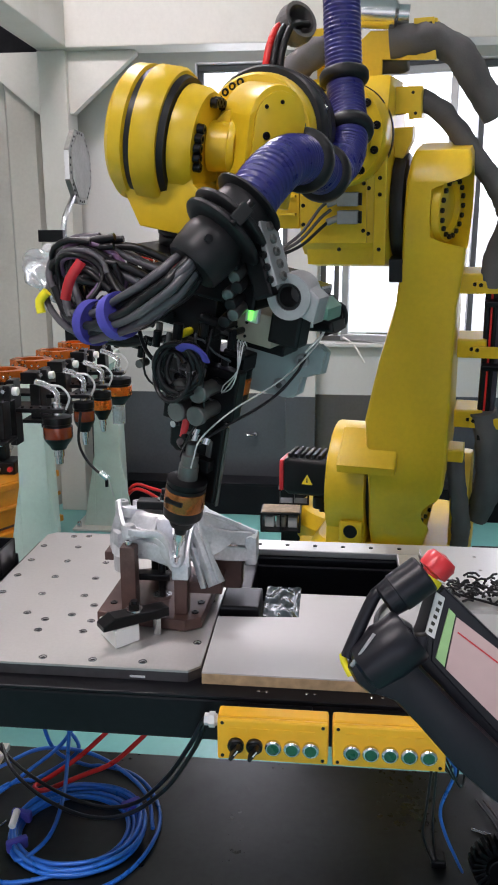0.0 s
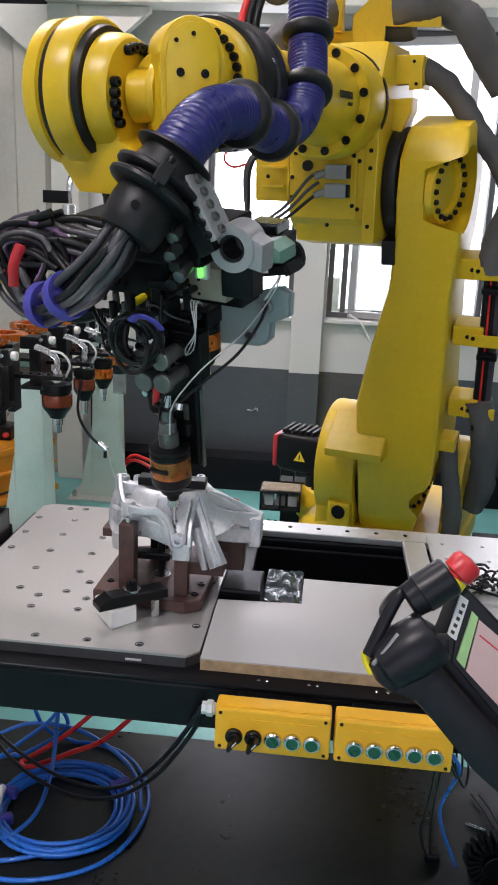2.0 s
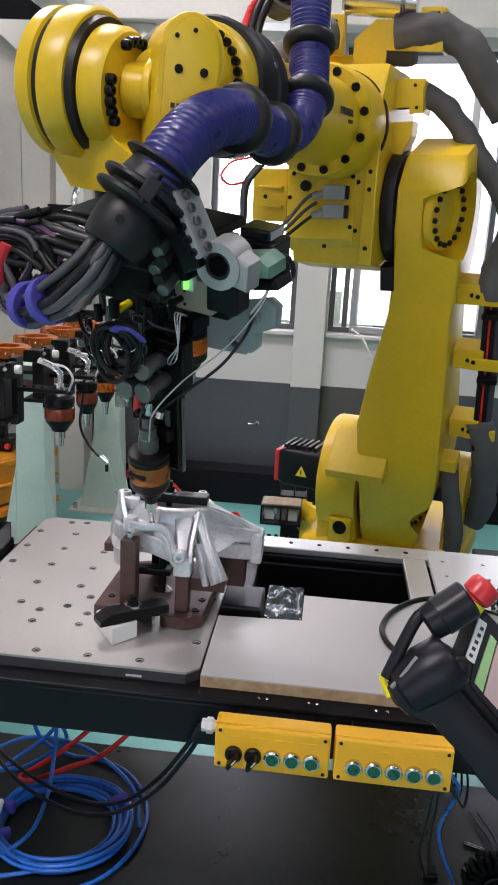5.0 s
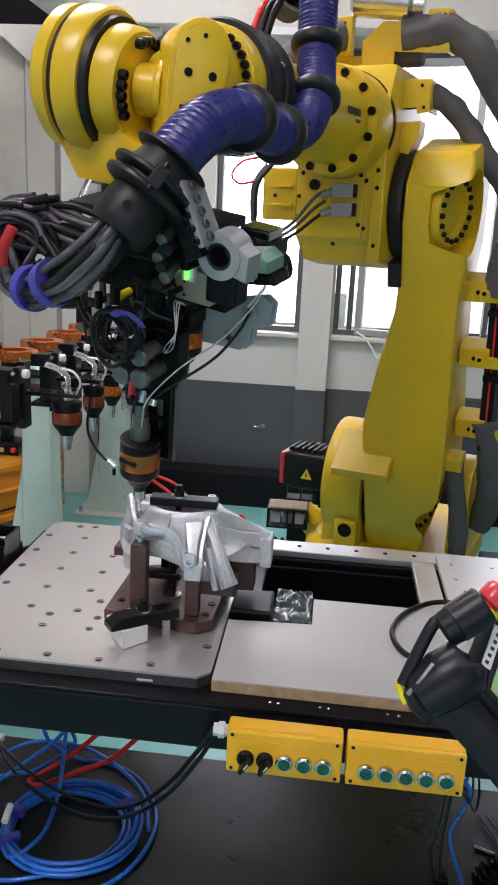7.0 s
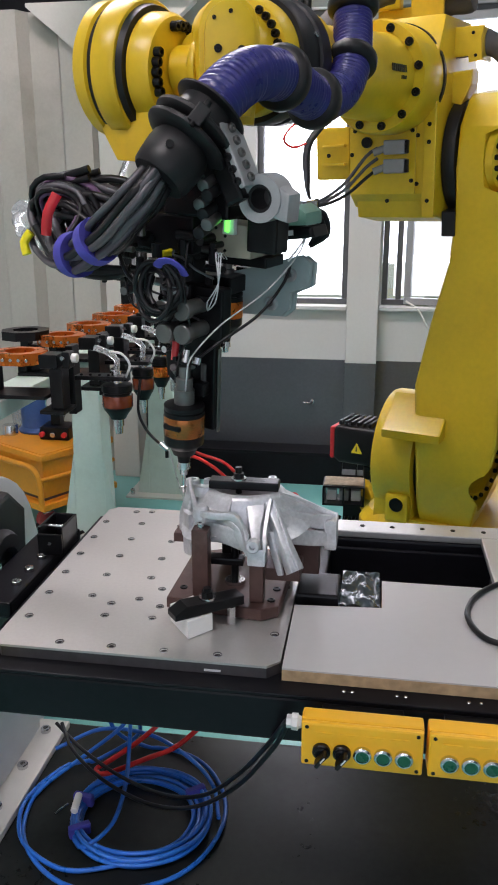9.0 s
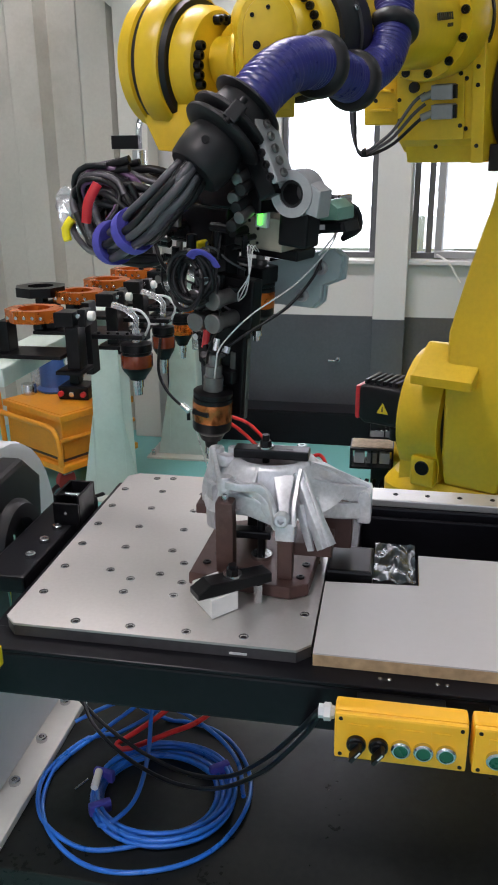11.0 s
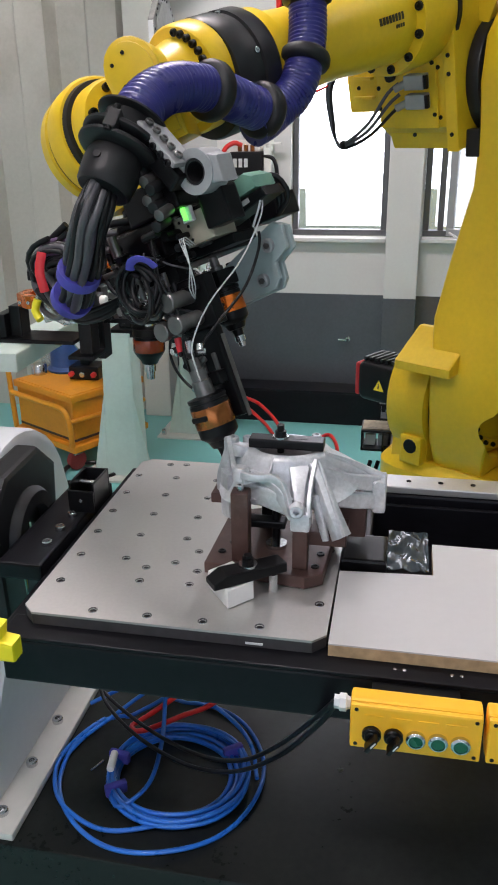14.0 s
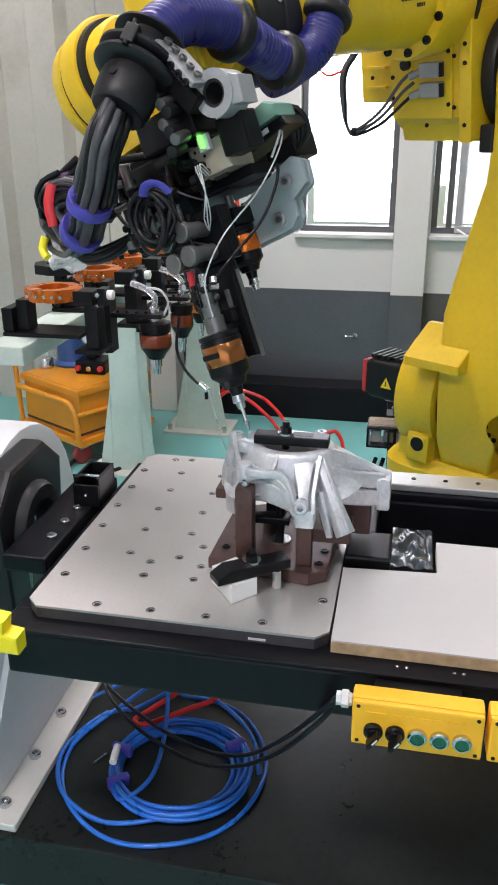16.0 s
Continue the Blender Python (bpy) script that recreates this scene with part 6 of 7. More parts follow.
part("strap", sweep([(0.352, 0.150, 0.297), (0.341, 0.164, 0.302), (0.340, 0.182, 0.300), (0.350, 0.195, 0.292), (0.364, 0.198, 0.282)], 0.009, n=10, flat=0.4), STRAP, tool, "violet-blue hook strap", smooth=60)
part("air_tube", sweep([(0.60, 0.175, 0.245), (0.56, 0.185, 0.255), (0.52, 0.195, 0.255), (0.46, 0.235, 0.22), (0.40, 0.29, 0.15), (0.33, 0.325, 0.09), (0.285, 0.325, 0.07), (0.28, 0.315, 0.05)], 0.0016, n=8), CLEARTUBE, tool, "milky pneumatic tube", smooth=60)
part("air_tube", sweep([(0.35, 0.31, 0.11), (0.31, 0.33, 0.09), (0.285, 0.322, 0.075)], 0.0022, n=8), CLEARTUBE, tool, "milky pneumatic tube", smooth=60)
part("cable", sweep([(0.53, 0.19, 0.23), (0.50, 0.22, 0.20), (0.45, 0.27, 0.14), (0.39, 0.30, 0.10), (0.36, 0.305, 0.09)], 0.003, n=8), CABLE, tool, smooth=60)
for k in range(3):
    part("air_tube", sweep([(0.345, 0.215 + 0.006 * k, 0.19), (0.33, 0.225 + 0.006 * k, 0.225), (0.38, 0.238, 0.235), (0.42, 0.225 - 0.008 * k, 0.225), (0.44, 0.20, 0.21)], 0.0013, n=6), CLEARTUBE, tool, smooth=60)
    part("cable", sweep([(0.26, 0.305 - 0.008 * k, 0.04), (0.27, 0.335 - 0.010 * k, 0.02), (0.31, 0.335 - 0.012 * k, 0.0), (0.335, 0.30, 0.0)], 0.0055, n=8), CABLE, tool, smooth=60)
part("cylinder_unit", box(0.285, 0.335, 0.17, 0.26, -0.14, -0.06, 0.006), BLACK, tool)
part("cylinder_unit", box(0.262, 0.284, 0.18, 0.25, -0.13, -0.07, 0.005), STEEL, tool, "bright steel cylinder head")

# ---------------------------------------------------------------- tool rack and its spindles
rack = tagged(empty("tool_rack"), "pale mint steel rack beam on two posts", "rack")
part("beam", box(-0.66, -0.54, 0.85, 3.05, 0.965, 1.02, 0.006), MINT, rack)
for px, py in ((-0.80, 2.36), (-0.60, 2.98)):
    post = part("post", loft([(0.012, px, 0.17, py, 0.14), (0.964, px, 0.13, py, 0.12)], corner=0.06), MINT, rack)
    part("foot", box(px - 0.20, px + 0.17, py - 0.14, py + 0.12, 0.0, 0.0115, 0.003), CREAM, rack)
    part("gusset", prism([(px + 0.08, 0.012), (px + 0.15, 0.012), (px + 0.075, 0.42)], "y", py - 0.07, py - 0.055, 0.002), MINT, rack)
    part("gusset", prism([(px - 0.08, 0.012), (px - 0.15, 0.012), (px - 0.075, 0.42)], "y", py - 0.07, py - 0.055, 0.002), MINT, rack)
    for sx in (-0.17, 0.14):
        bolt(rack, (px + sx, py - 0.10, 0.0115), (0, 0, 1), 0.013, 0.03, STEEL)
part("outrigger", box(-0.90, -0.66, 2.30, 2.42, 0.965, 1.015, 0.005), MINT, rack)


def holder(x, y, z, full=True):
    """A tool-change station: orange ring on a black bracket, with its spindle."""
    h = tagged(empty("tool_holder", pose(x, y, z)), "anodised orange holder ring on black rack brackets", "tool holder", "tool holders on the rack")
    o = [(0.085 * math.cos(radians(22.5 + 45 * k)), 0.075 * math.sin(radians(22.5 + 45 * k))) for k in range(8)]
    bm = bmesh.new()
    n = 32
    for z0, z1 in ((-0.018, 0.018),):
        outer = [[bm.verts.new((*p, zz)) for p in o] for zz in (z0, z1)]
        inner = [[bm.verts.new((0.046 * math.cos(2 * math.pi * k / n), 0.046 * math.sin(2 * math.pi * k / n), zz)) for k in range(n)] for zz in (z0, z1)]
        for k in range(8):
            bm.faces.new((outer[0][k], outer[0][(k + 1) % 8], outer[1][(k + 1) % 8], outer[1][k]))
        for k in range(n):
            bm.faces.new((inner[0][(k + 1) % n], inner[0][k], inner[1][k], inner[1][(k + 1) % n]))
        for a, b in ((outer[0], inner[0]), (outer[1], inner[1])):
            es = [bm.edges.get((a[k], a[(k + 1) % 8])) for k in range(8)] + [bm.edges.get((b[k], b[(k + 1) % n])) for k in range(n)]
            bmesh.ops.triangle_fill(bm, edges=es, use_beauty=True)
    bmesh.ops.recalc_face_normals(bm, faces=bm.faces[:])
    ringp = part("ring", bm, ORANGE, h, "anodised orange octagonal ring")
    for k in range(5):
        bolt(ringp, (-0.05 + 0.025 * k, -0.0705, 0.0), (0, -1, 0), 0.005, 0.002, STEEL)
    part("arm", box(0.07, 0.13, -0.035, 0.035, -0.03, 0.012, 0.004), BLACK, h)
    part("upright", box(0.10, 0.14, -0.03, 0.03, -0.155, -0.031, 0.004), BLACK, h)
    part("upright", box(-0.11, -0.075, -0.03, 0.03, -0.11, -0.019, 0.004), BLACK, h)
    part("plate", box(0.07, 0.15, -0.05, 0.05, -0.168, -0.156, 0.003), BLACK, h)
    part("base_plate", box(-0.145, 0.095, -0.06, 0.06, -0.1215, -0.1095, 0.003), BLACK, h)
    part("rear_block", box(-0.145, -0.112, -0.055, 0.055, -0.109, -0.04, 0.004), BLACK, h)
    part("rear_pin", cyl((-0.16, 0.03, -0.075), (-0.1455, 0.03, -0.075), 0.012, bevel=0.003), MOTORBLACK, h)
    part("gauge_block", box(0.141, 0.165, -0.025, 0.02, -0.03, 0.02, 0.004), BLACK, h)
    part("sensor", cyl((0.166, -0.005, 0.0), (0.185, -0.005, 0.0), 0.014, bevel=0.003), WHITEBLOCK, h, "white proximity sensor")
    part("gauge_pin", cyl((0.15, -0.03, 0.005), (0.15, -0.045, 0.005), 0.006), STEEL, h)
    return h


hs = [holder(-0.51, y, 1.142) for y in (1.02, 1.355, 1.63, 1.91, 2.19)]
part("cover_ring", lathe([(0, 0.05), (0, 0.085), (1, 0.085), (1, 0.045), (0, 0.045)], (-0.13, 0, 0.0), (-0.13, 0, 0.03), n=8), BLACK, hs[1], "black octagonal ring")
part("cover_post", box(-0.145, -0.115, -0.02, 0.02, -0.122, -0.001, 0.003), BLACK, hs[1])


def hung_spindle(y, r, mat, z=1.105, label="amber-bodied spindle hanging nose down from the rack"):
    s = tagged(empty("rack_spindle", pose(-0.25, y, z)), label, "spindle", "spindles hanging from the rack")
    body = part("body", lathe([(0, r * 0.6), (0.03, r), (0.22, r), (0.24, r * 0.93), (0.30, r * 0.93), (0.32, r), (0.66, r), (0.75, r * 0.9), (0.9, r * 0.62), (1, r * 0.5)], (0, 0, 0), (0, 0, -0.115), n=36), [BLACK], s, smooth=35)
    part("band", lathe([(0, r * 1.01), (0.05, r * 1.02), (0.95, r * 1.02), (1, r * 1.01)], (0, 0, -0.036), (0, 0, -0.074), n=36), mat, s, smooth=35)
    part("nose", lathe([(0, r * 0.36), (0.5, r * 0.36), (0.52, r * 0.28), (1, r * 0.26)], (0, 0, -0.1151), (0, 0, -0.165), n=24), STEEL, s, "bright steel collet", smooth=35)
    part("neck", cyl((0, 0, 0.001), (0, 0, 0.04), r * 0.35), STEEL, s)
    part("bracket", box(-0.13, 0.03, -0.03, 0.03, 0.012, 0.026, 0.003), BLACK, s)
    part("bracket", box(-0.155, -0.131, -0.03, 0.03, -0.10, 0.12, 0.003), BLACK, s)
    for k in range(4):
        bolt(s, (-0.11 + 0.03 * k, -0.018, 0.026), (0, 0, 1), 0.005, 0.006)
    part("air_tube", sweep([(0.0, 0.0, 0.04), (0.005, -0.005, 0.075), (-0.03, 0.0, 0.10), (-0.07, 0.01, 0.11)], 0.010, n=8), CLEAR, s, "clear tube", smooth=60)
    part("air_tube", sweep([(0.03, 0.0, 0.02), (0.045, 0.0, 0.06), (0.02, 0.0, 0.095), (-0.02, 0.0, 0.10)], 0.004, n=8), CLEARTUBE, s, smooth=60)
    return s


hung_spindle(1.145, 0.048, AMBER, 1.04)
hung_spindle(1.435, 0.038, AMBER, 1.035)
hung_spindle(1.675, 0.037, ORANGE, 1.03, "orange-banded spindle hanging nose down from the rack")
big = hung_spindle(1.92, 0.058, ORANGE, 1.045, "large orange spindle with a clear nose hanging from the rack")
part("glass_nose", lathe([(0, 0.028), (1, 0.028), (1, 0.024), (0.05, 0.024), (0.05, 0)], (0, 0, -0.116), (0, 0, -0.20), n=24), CLEAR, big, "clear cup under the nose", smooth=40)
hs2 = tagged(empty("probe_cable"), "black probe cable hanging from the rack with a steel tip", "cable")
part("cable", sweep([(-0.22, 1.30, 1.02), (-0.225, 1.28, 0.92), (-0.20, 1.27, 0.86), (-0.16, 1.26, 0.82), (-0.13, 1.25, 0.805)], 0.005, n=8), CABLE, hs2, smooth=60)
part("tip", cyl((-0.145, 1.255, 0.815), (-0.115, 1.245, 0.795), 0.010, bevel=0.002), STEEL, hs2, "bright steel tip")
part("pendant", cyl((-0.122, 1.25, 0.795), (-0.122, 1.25, 0.765), 0.006), BLACK, hs2)
loose("air_tube", [[(-0.115, 1.245, 0.80), (-0.08, 1.3, 0.6), (-0.03, 1.4, 0.35), (0.02, 1.5, 0.1), (0.1, 1.6, 0.01)]], 0.0025, CLEARTUBE, "thin clear tube hanging to the floor", "air tube")
loose("red_hose", [[(-0.57, 3.13, 0.01), (-0.55, 3.12, 0.13), (-0.49, 3.11, 0.205), (-0.40, 3.1, 0.19), (-0.29, 3.1, 0.155), (-0.22, 3.1, 0.098), (-0.165, 3.09, 0.036), (-0.13, 3.0, 0.01), (-0.08, 2.78, 0.01), (0.02, 2.76, 0.01), (0.09, 2.96, 0.01), (0.14, 3.02, 0.01), (0.185, 2.9, 0.01), (0.21, 2.75, 0.01)], [(-0.59, 3.1, 0.01), (-0.55, 3.09, 0.12), (-0.47, 3.07, 0.19), (-0.34, 3.05, 0.14), (-0.23, 3.05, 0.045), (-0.17, 2.98, 0.01), (-0.10, 2.86, 0.01), (0.0, 2.7, 0.01), (0.12, 2.65, 0.01)]], 0.010, REDTUBE, "red air hoses arching behind the table", "air hose")
tower = tagged(empty("tool_magazine_plate", pose(-0.12, 0.46, 0.06)), "steel octagonal plate on a black carrier behind the rack", "tool plate")
DULLPLATE = material("dull_plate_steel", (0.21, 0.21, 0.195), 0.6, 0.35, spread=0.2, scale=15)
oc = [(2.20 + 0.185 * math.cos(radians(22.5 + 45 * k)), 1.90 + 0.185 * math.sin(radians(22.5 + 45 * k))) for k in range(8)]
part("plate", prism(oc, "x", -0.502, -0.476, 0.002), DULLPLATE, tower)
part("plate_face", prism([(2.20 + (y - 2.20) * 0.84, 1.90 + (z - 1.90) * 0.84) for y, z in oc], "x", -0.4758, -0.470, 0.002), DULLPLATE, tower)
# Light grey strip paints the lit near edge of the dull plate.
part("rim_highlight", box(-0.500, -0.478, 2.0255, 2.0285, 1.835, 1.965), LIGHTGREY, tower, "near rim face with its brightness painted in light grey")
for k in range(8):
    for d in (-12, 0, 12):
        a = radians(45 * k + d)
        bolt(tower, (-0.4755, 2.20 + 0.160 * math.cos(a), 1.90 + 0.160 * math.sin(a)), (1, 0, 0), 0.006, 0.003)
part("link", sweep([(-0.488, 2.10, 1.76), (-0.49, 2.02, 1.70), (-0.49, 1.95, 1.64), (-0.49, 1.93, 1.57)], 0.014, n=8), STEEL, tower)
part("clamp", box(-0.60, -0.48, 1.89, 1.95, 1.545, 1.60, 0.004), BLACK, tower)
part("cylinder", cyl((-0.49, 1.93, 1.54), (-0.49, 1.93, 1.35), 0.03, n=20), STEEL, tower, "bright pneumatic cylinder")
part("shoe", box(-0.58, -0.40, 1.88, 1.98, 1.30, 1.349, 0.006), BLACK, tower)
part("carrier", box(-0.50, -0.44, 1.90, 1.96, 0.9605, 1.299, 0.004), BLACK, tower)

# trolley with a drum
tr = tagged(empty("parts_trolley", pose(-1.208, 2.517, 0, 0, 0, -30)), "orange sheet-steel trolley with a tube handle on castors", "trolley")
part("tub", box(-0.24, 0.225, -0.085, 0.36, 0.14, 0.36, 0.006), TROLLEY, tr)
part("rim", box(-0.25, 0.24, -0.10, 0.37, 0.361, 0.395, 0.005), TROLLEY, tr)
part("deck", box(-0.235, 0.225, -0.085, 0.355, 0.3955, 0.3995, 0.001), TROLLEY, tr)
part("tray", box(-0.26, 0.25, -0.115, 0.375, 0.105, 0.139, 0.005), TROLLEY, tr)
part("seam", box(-0.235, 0.227, -0.0875, 0.30, 0.155, 0.168, 0.002), BROWN, tr)
part("handle", sweep([(-0.255, -0.105, 0.12), (-0.255, -0.115, 0.40), (-0.255, -0.115, 0.56), (-0.25, 0.0, 0.60), (-0.25, 0.25, 0.60), (-0.25, 0.34, 0.56), (-0.25, 0.35, 0.40)], 0.014, n=12), TROLLEY, tr, smooth=60)
part("handle", sweep([(-0.255, -0.115, 0.33), (0.0, -0.118, 0.33), (0.16, -0.118, 0.33), (0.215, -0.118, 0.30), (0.232, -0.116, 0.24), (0.235, -0.112, 0.14)], 0.014, n=12), TROLLEY, tr, smooth=60)
part("handle", sweep([(0.235, -0.112, 0.27), (0.245, 0.05, 0.27), (0.245, 0.36, 0.27)], 0.011, n=12), TROLLEY, tr, smooth=60)
for cx, cy in ((0.20, -0.07), (-0.2, -0.07), (0.19, 0.32), (-0.2, 0.32)):
    cs = part("castor", cyl((cx - 0.016, cy, 0.052), (cx + 0.016, cy, 0.052), 0.052, bevel=0.006, n=28), material("red_castor_tyre", (0.26, 0.03, 0.03), 0.6), tr, "red rubber castor", smooth=40)
    part("fork", box(cx - 0.024, cx + 0.024, cy - 0.028, cy + 0.028, 0.085, 0.1045, 0.004), STEEL, cs)
drum = tagged(empty("oil_drum", pose(-1.255, 2.77, 0.400)), "blue pressure drum standing on the trolley", "drum")
part("body", lathe([(0, 0.105), (0.04, 0.11), (0.1, 0.09), (0.9, 0.09), (1, 0.08)], (0, 0, 0), (0, 0, 0.30), n=36), BLUEDRUM, drum, smooth=40)
part("jar", lathe([(0, 0.05), (0.9, 0.05), (1, 0.045)], (-0.12, 0.05, 0.0), (-0.12, 0.05, 0.26), n=28), CLEAR, drum, smooth=40)
part("lid", cyl((0, 0, 0.3005), (0, 0, 0.325), 0.085, n=36), BLACK, drum)
pump = tagged(empty("pressure_pump", pose(-1.10, 2.64, 0.400)), "black pump with a round dial gauge", "pump")
part("body", box(-0.07, 0.09, -0.06, 0.08, 0.0, 0.07, 0.008), BLACK, pump)
part("post", box(-0.02, 0.03, -0.02, 0.04, 0.0705, 0.20, 0.005), BLACK, pump)
g = part("gauge", lathe([(0, 0.045), (1, 0.045), (1, 0.040), (0.8, 0.040), (0.8, 0)], (0.02, -0.03, 0.20), (0.02, -0.065, 0.20), n=28), STEEL, pump, "steel dial gauge", smooth=40)
part("dial", cyl((0.02, -0.0585, 0.20), (0.02, -0.0605, 0.20), 0.039, n=28), LIGHTGREY, g)
part("pointer", box(0.018, 0.022, -0.0625, -0.061, 0.20, 0.23), BLACK, g)
for k in range(3):
    part("knob", cyl((-0.05 + 0.06 * k, -0.061, 0.035), (-0.05 + 0.06 * k, -0.085, 0.035), 0.014, bevel=0.003), REDPLASTIC if k != 1 else STEEL, pump)
can = tagged(part("steel_can", lathe([(0, 0.04), (0.9, 0.04), (1, 0.036), (1, 0)], (-1.37, 2.66, 0.400), (-1.37, 2.66, 0.455), n=28), STEEL, smooth=40), "small bright steel can on the trolley", "can")
bag2 = bmesh.new()
bmesh.ops.create_icosphere(bag2, subdivisions=3, radius=1)
for v in bag2.verts:
    v.co = Vector((-1.20, 2.90, 0.545)) + Vector((0.07 * v.co.x, 0.06 * v.co.y, 0.155 * v.co.z)) * (1 + 0.3 * noise.noise(v.co * 2))
tagged(part("film_bag", bag2, CLEAR, smooth=70), "clear plastic bag standing on the trolley", "bag")
loose("floor_cable", [[(-1.3, 2.1, 0.012), (-1.0, 2.18, 0.012), (-0.85, 2.30, 0.014), (-0.95, 2.42, 0.012), (-1.1, 2.3, 0.03), (-0.98, 1.9, 0.012), (-0.8, 1.4, 0.012), (-0.75, 0.9, 0.012)]], 0.012, CABLE, "black cable curling over the floor")
loose("floor_cable", [[(0.3, 2.6, 0.012), (0.15, 2.3, 0.03), (0.05, 2.0, 0.012), (0.1, 1.7, 0.02), (0.3, 1.6, 0.012)]], 0.010, CABLE, "black cable curling over the floor")
loose("floor_cable", [[(1.35, 1.9, 0.30), (1.5, 1.8, 0.36), (1.75, 1.7, 0.34), (2.1, 1.6, 0.3)], [(1.3, 1.95, 0.26), (1.45, 1.8, 0.24), (1.6, 1.7, 0.1), (1.9, 1.6, 0.02)]], 0.02, CABLE, "thick black cables leaving the robot base")
box_r = tagged(part("floor_box", box(1.32, 1.9, 1.75, 2.2, 0.0, 0.24, 0.01), FRAMEBLACK), "low black steel box beside the robot base", "box")

# small things on and under the table
loose("pendant_cable", [[(1.05, 0.30, 0.806), (0.93, 0.37, 0.806), (0.861, 0.372, 0.806), (0.79, 0.30, 0.806), (0.76, 0.21, 0.806), (0.776, 0.134, 0.806), (0.815, 0.105, 0.806), (0.90, 0.10, 0.806), (1.02, 0.12, 0.806)]], 0.006, CABLE, "black pendant cable looped on the white board")
chips = bmesh.new()
for k in range(90):
    q = Vector((random.uniform(0.93, 1.08), random.uniform(0.30, 0.42), 0.812 + random.uniform(0, 0.025)))
    d = Vector((random.uniform(-1, 1), random.uniform(-1, 1), random.uniform(-0.4, 0.4))) * 0.014
    sweep([q - d, q + Vector((0, 0, 0.004)), q + d], 0.003, chips, 5, raw=True)
tagged(part("metal_chips", chips, RUBBER), "heap of dark metal swarf on the steel plate", "swarf", kind="stuff")
brush = tagged(empty("wheel_brush", pose(1.055, 0.215, 0.2185, 0, 0, 8)), "black wheel brush lying on the base plate", "brush")
part("core", cyl((0, -0.03, 0), (0, 0.03, 0), 0.03, n=24, bevel=0.003), BLACK, brush)
for k in range(22):
    a = radians(360 * k / 22)
    part("bristle", box(-0.005, 0.005, -0.02, 0.02, 0.0305, 0.062, 0.002, m=pose(0, 0, 0, 0, 360 * k / 22, 0)), BLACK, brush)
part("bristle_seat", box(-0.03, 0.03, -0.025, 0.025, -0.045, -0.063), BLACK, brush)

# ---------------------------------------------------------------- hand-held pendant (x right, y away, z up; origin at the red stop)
pendant = tagged(empty("teach_pendant"), "charcoal hand-held teach pendant with a red stop button", "teach pendant")
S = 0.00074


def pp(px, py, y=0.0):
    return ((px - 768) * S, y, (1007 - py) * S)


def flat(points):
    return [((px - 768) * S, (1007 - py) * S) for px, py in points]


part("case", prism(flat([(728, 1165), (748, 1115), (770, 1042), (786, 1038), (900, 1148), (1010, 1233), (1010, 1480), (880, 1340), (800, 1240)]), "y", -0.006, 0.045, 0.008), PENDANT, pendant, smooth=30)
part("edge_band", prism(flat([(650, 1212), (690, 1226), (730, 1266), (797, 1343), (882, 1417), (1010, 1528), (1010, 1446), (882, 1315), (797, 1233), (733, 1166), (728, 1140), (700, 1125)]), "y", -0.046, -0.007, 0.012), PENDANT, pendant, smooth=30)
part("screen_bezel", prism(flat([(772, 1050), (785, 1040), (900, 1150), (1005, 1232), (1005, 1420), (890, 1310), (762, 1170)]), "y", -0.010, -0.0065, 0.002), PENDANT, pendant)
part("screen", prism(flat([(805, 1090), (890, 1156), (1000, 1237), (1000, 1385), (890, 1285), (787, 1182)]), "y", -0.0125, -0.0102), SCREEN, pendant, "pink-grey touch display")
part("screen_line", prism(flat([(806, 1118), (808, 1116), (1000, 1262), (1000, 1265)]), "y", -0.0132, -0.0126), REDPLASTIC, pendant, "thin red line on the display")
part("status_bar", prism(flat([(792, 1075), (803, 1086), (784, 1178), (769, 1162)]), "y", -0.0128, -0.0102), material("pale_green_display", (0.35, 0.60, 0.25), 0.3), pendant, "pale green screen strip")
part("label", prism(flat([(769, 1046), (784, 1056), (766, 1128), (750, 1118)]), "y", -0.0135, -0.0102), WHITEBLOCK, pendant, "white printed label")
for k in range(5):
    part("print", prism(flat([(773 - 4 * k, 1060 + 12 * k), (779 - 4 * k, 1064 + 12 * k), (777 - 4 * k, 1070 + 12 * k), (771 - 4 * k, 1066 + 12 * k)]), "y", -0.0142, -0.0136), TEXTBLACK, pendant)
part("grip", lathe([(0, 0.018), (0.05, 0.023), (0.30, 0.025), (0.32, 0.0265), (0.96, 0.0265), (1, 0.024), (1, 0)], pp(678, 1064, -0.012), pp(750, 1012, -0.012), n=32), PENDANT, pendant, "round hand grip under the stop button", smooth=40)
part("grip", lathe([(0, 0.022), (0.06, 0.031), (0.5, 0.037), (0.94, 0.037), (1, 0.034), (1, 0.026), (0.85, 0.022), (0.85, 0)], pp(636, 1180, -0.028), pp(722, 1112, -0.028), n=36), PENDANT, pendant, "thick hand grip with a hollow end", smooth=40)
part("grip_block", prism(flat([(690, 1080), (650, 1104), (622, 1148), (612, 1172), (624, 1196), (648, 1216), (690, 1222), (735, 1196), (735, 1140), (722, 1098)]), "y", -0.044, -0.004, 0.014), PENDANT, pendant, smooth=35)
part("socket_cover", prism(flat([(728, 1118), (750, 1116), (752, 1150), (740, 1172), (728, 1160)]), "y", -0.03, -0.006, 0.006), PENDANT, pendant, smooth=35)
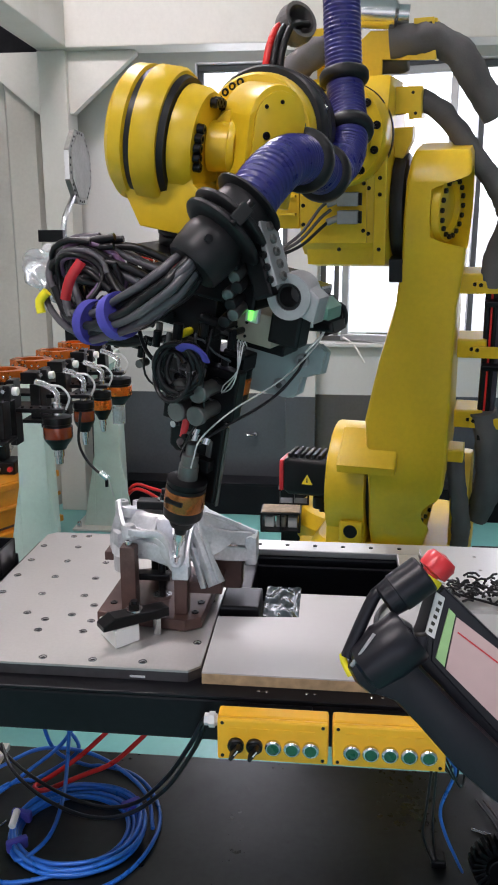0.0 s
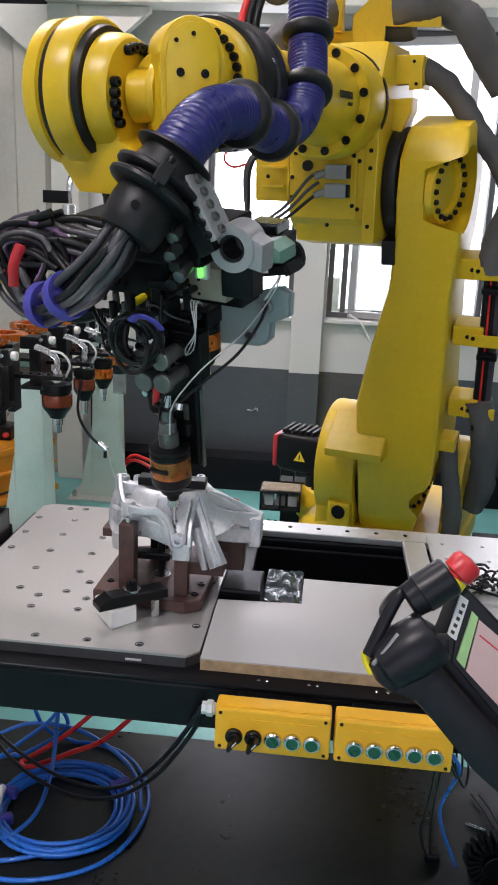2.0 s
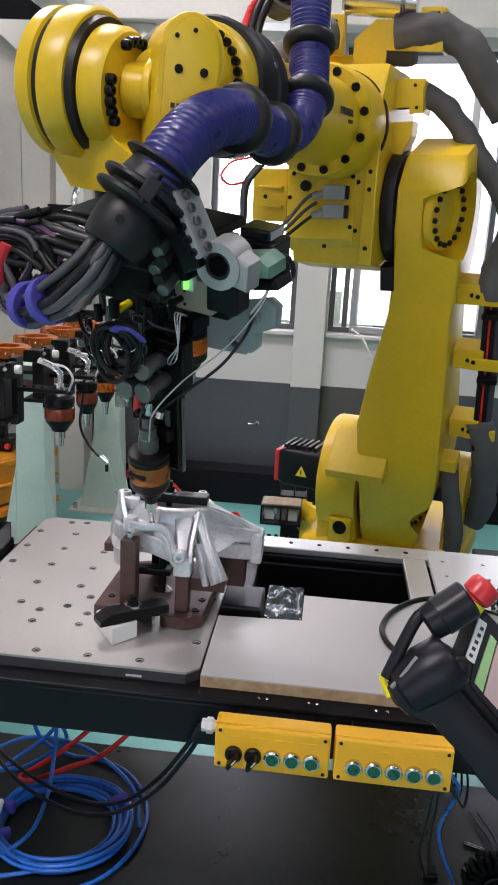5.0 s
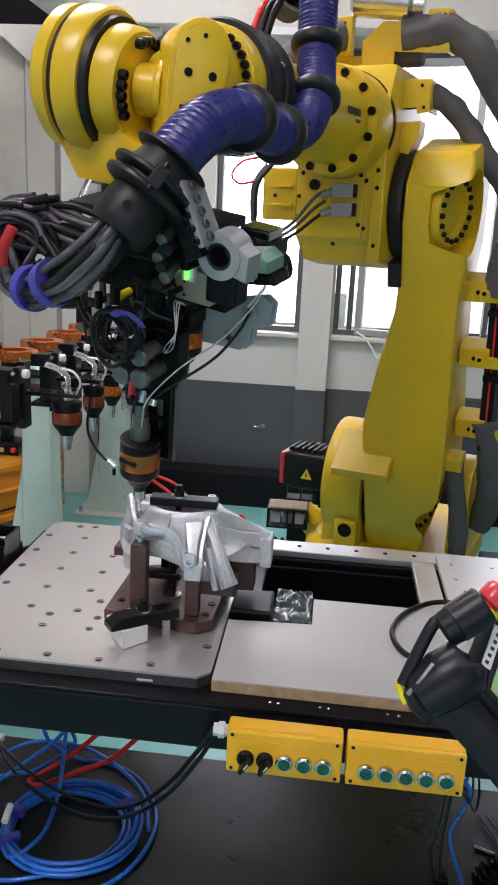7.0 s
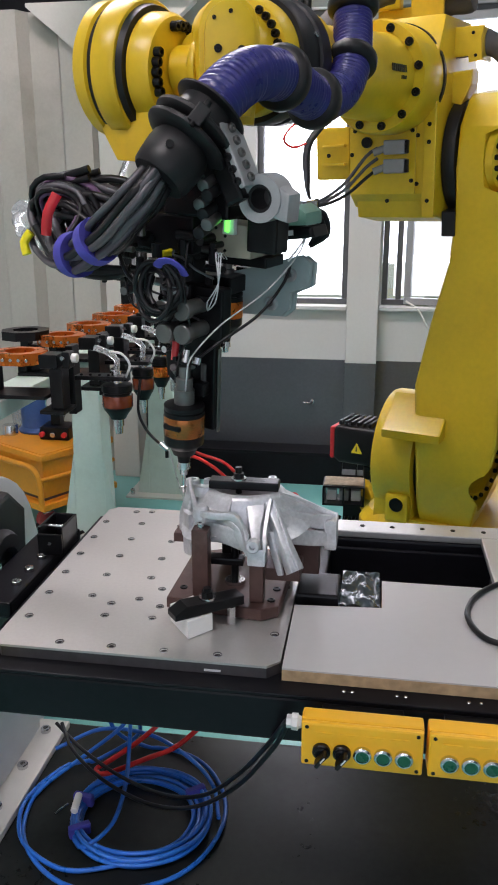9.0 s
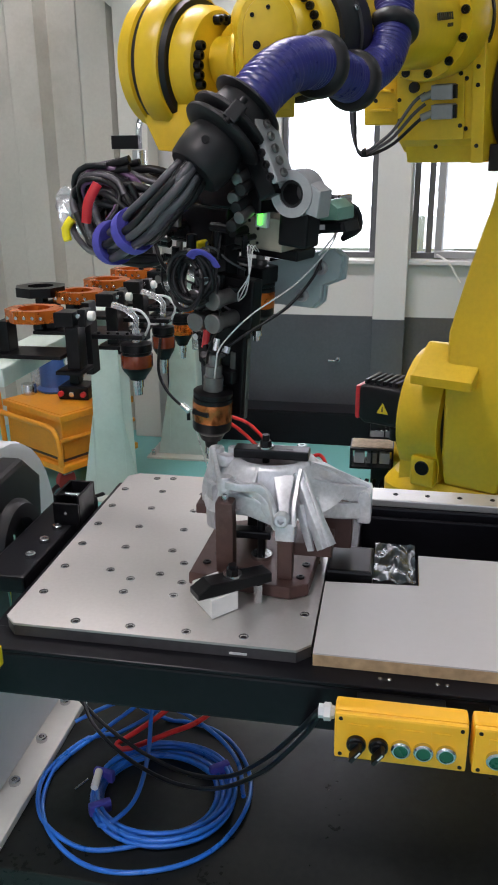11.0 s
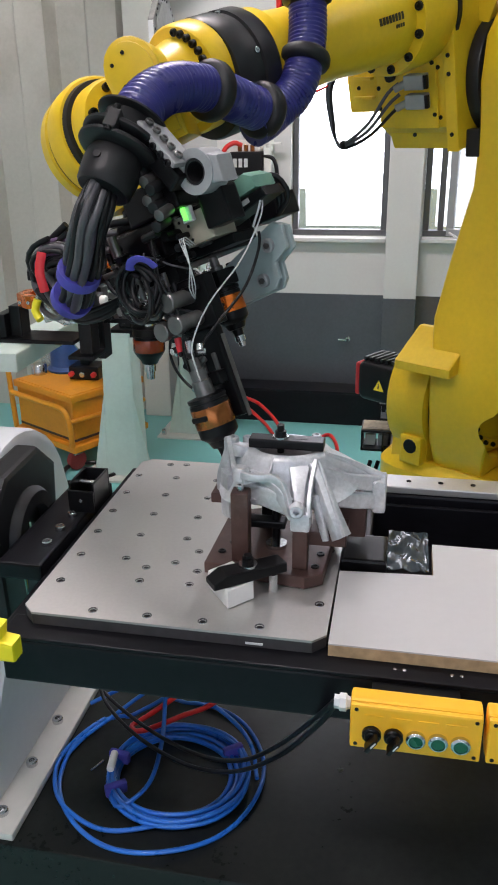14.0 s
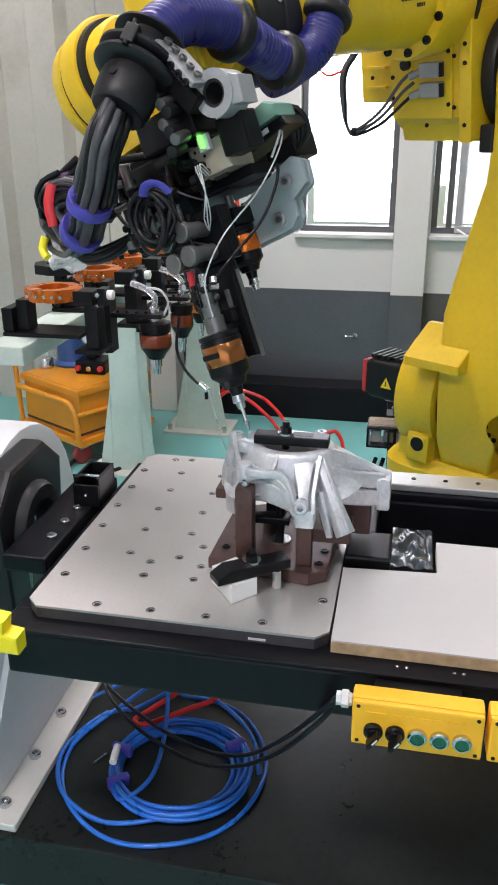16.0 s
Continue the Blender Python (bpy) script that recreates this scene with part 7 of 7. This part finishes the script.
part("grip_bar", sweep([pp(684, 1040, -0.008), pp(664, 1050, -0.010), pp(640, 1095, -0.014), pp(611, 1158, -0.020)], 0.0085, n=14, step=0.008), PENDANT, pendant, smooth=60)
part("grip_bar", sweep([pp(655, 1108, -0.044), pp(632, 1140, -0.046), pp(616, 1164, -0.040)], 0.0028, n=12, step=0.008), GREYPLASTIC, pendant, "thin grey edge along the grip", smooth=60)
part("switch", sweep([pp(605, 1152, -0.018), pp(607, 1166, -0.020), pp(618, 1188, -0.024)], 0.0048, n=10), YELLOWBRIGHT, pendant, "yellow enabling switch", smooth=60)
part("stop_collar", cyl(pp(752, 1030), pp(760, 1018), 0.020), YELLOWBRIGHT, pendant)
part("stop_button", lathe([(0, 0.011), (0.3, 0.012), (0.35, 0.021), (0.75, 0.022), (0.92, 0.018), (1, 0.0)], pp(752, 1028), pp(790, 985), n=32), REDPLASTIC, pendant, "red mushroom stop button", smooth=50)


# ---------------------------------------------------------------- moving things
PENDANT_WAY = [
    (0, 0.79, -0.387, 1.176), (0.5, 0.798, -0.373, 1.179), (1, 0.81, -0.343, 1.158), (1.5, 0.808, -0.328, 1.143), (2, 0.803, -0.325, 1.143),
    (2.5, 0.805, -0.322, 1.14), (3, 0.813, -0.321, 1.139), (3.5, 0.818, -0.322, 1.138), (4, 0.821, -0.325, 1.14), (6.5, 0.828, -0.33, 1.147),
    (7, 0.828, -0.329, 1.142), (7.5, 0.833, -0.327, 1.141), (8, 0.841, -0.329, 1.129), (8.5, 0.868, -0.327, 1.102), (9, 0.93, -0.29, 1.06),
    (9.5, 1.02, -0.26, 1.03), (12, 1.25, -0.26, 1.0), (16, 1.25, -0.26, 1.0),
]


def motions():
    at = Matrix.Translation((BASE[0], BASE[1], 0))
    rows = {k: [] for k in ("turntable", "arm", "elbow", "wrist", "hub", "tool", "lower")}
    for t, *q in JOINTS:
        m1, m2, m3, m4, m5, m6 = chain(q)
        for k, m in zip(rows, (m1, m2, m3, m4, m5, at @ m6)):
            rows[k].append((t, m))
        low = at @ m6 @ D1
        high = at @ m3 @ Vector(HOSE_END)
        z = (high - low).normalized()
        up = m6.to_3x3() @ Vector((-1.0, 0.15, 0.0))
        x = (up - z * z.dot(up)).normalized()
        y = z.cross(x)
        rows["lower"].append((t, Matrix.Translation(low) @ Matrix((x, y, z)).transposed().to_4x4()))
    for ob, k in ((turntable, "turntable"), (arm, "arm"), (elbow, "elbow"), (wrist, "wrist"), (hub, "hub"), (tool, "tool"), (lower, "lower")):
        walk(ob, rows[k])
    walk(pendant, [(t, pose(x, y, z, -12, 0, 6)) for t, x, y, z in PENDANT_WAY])


motions()
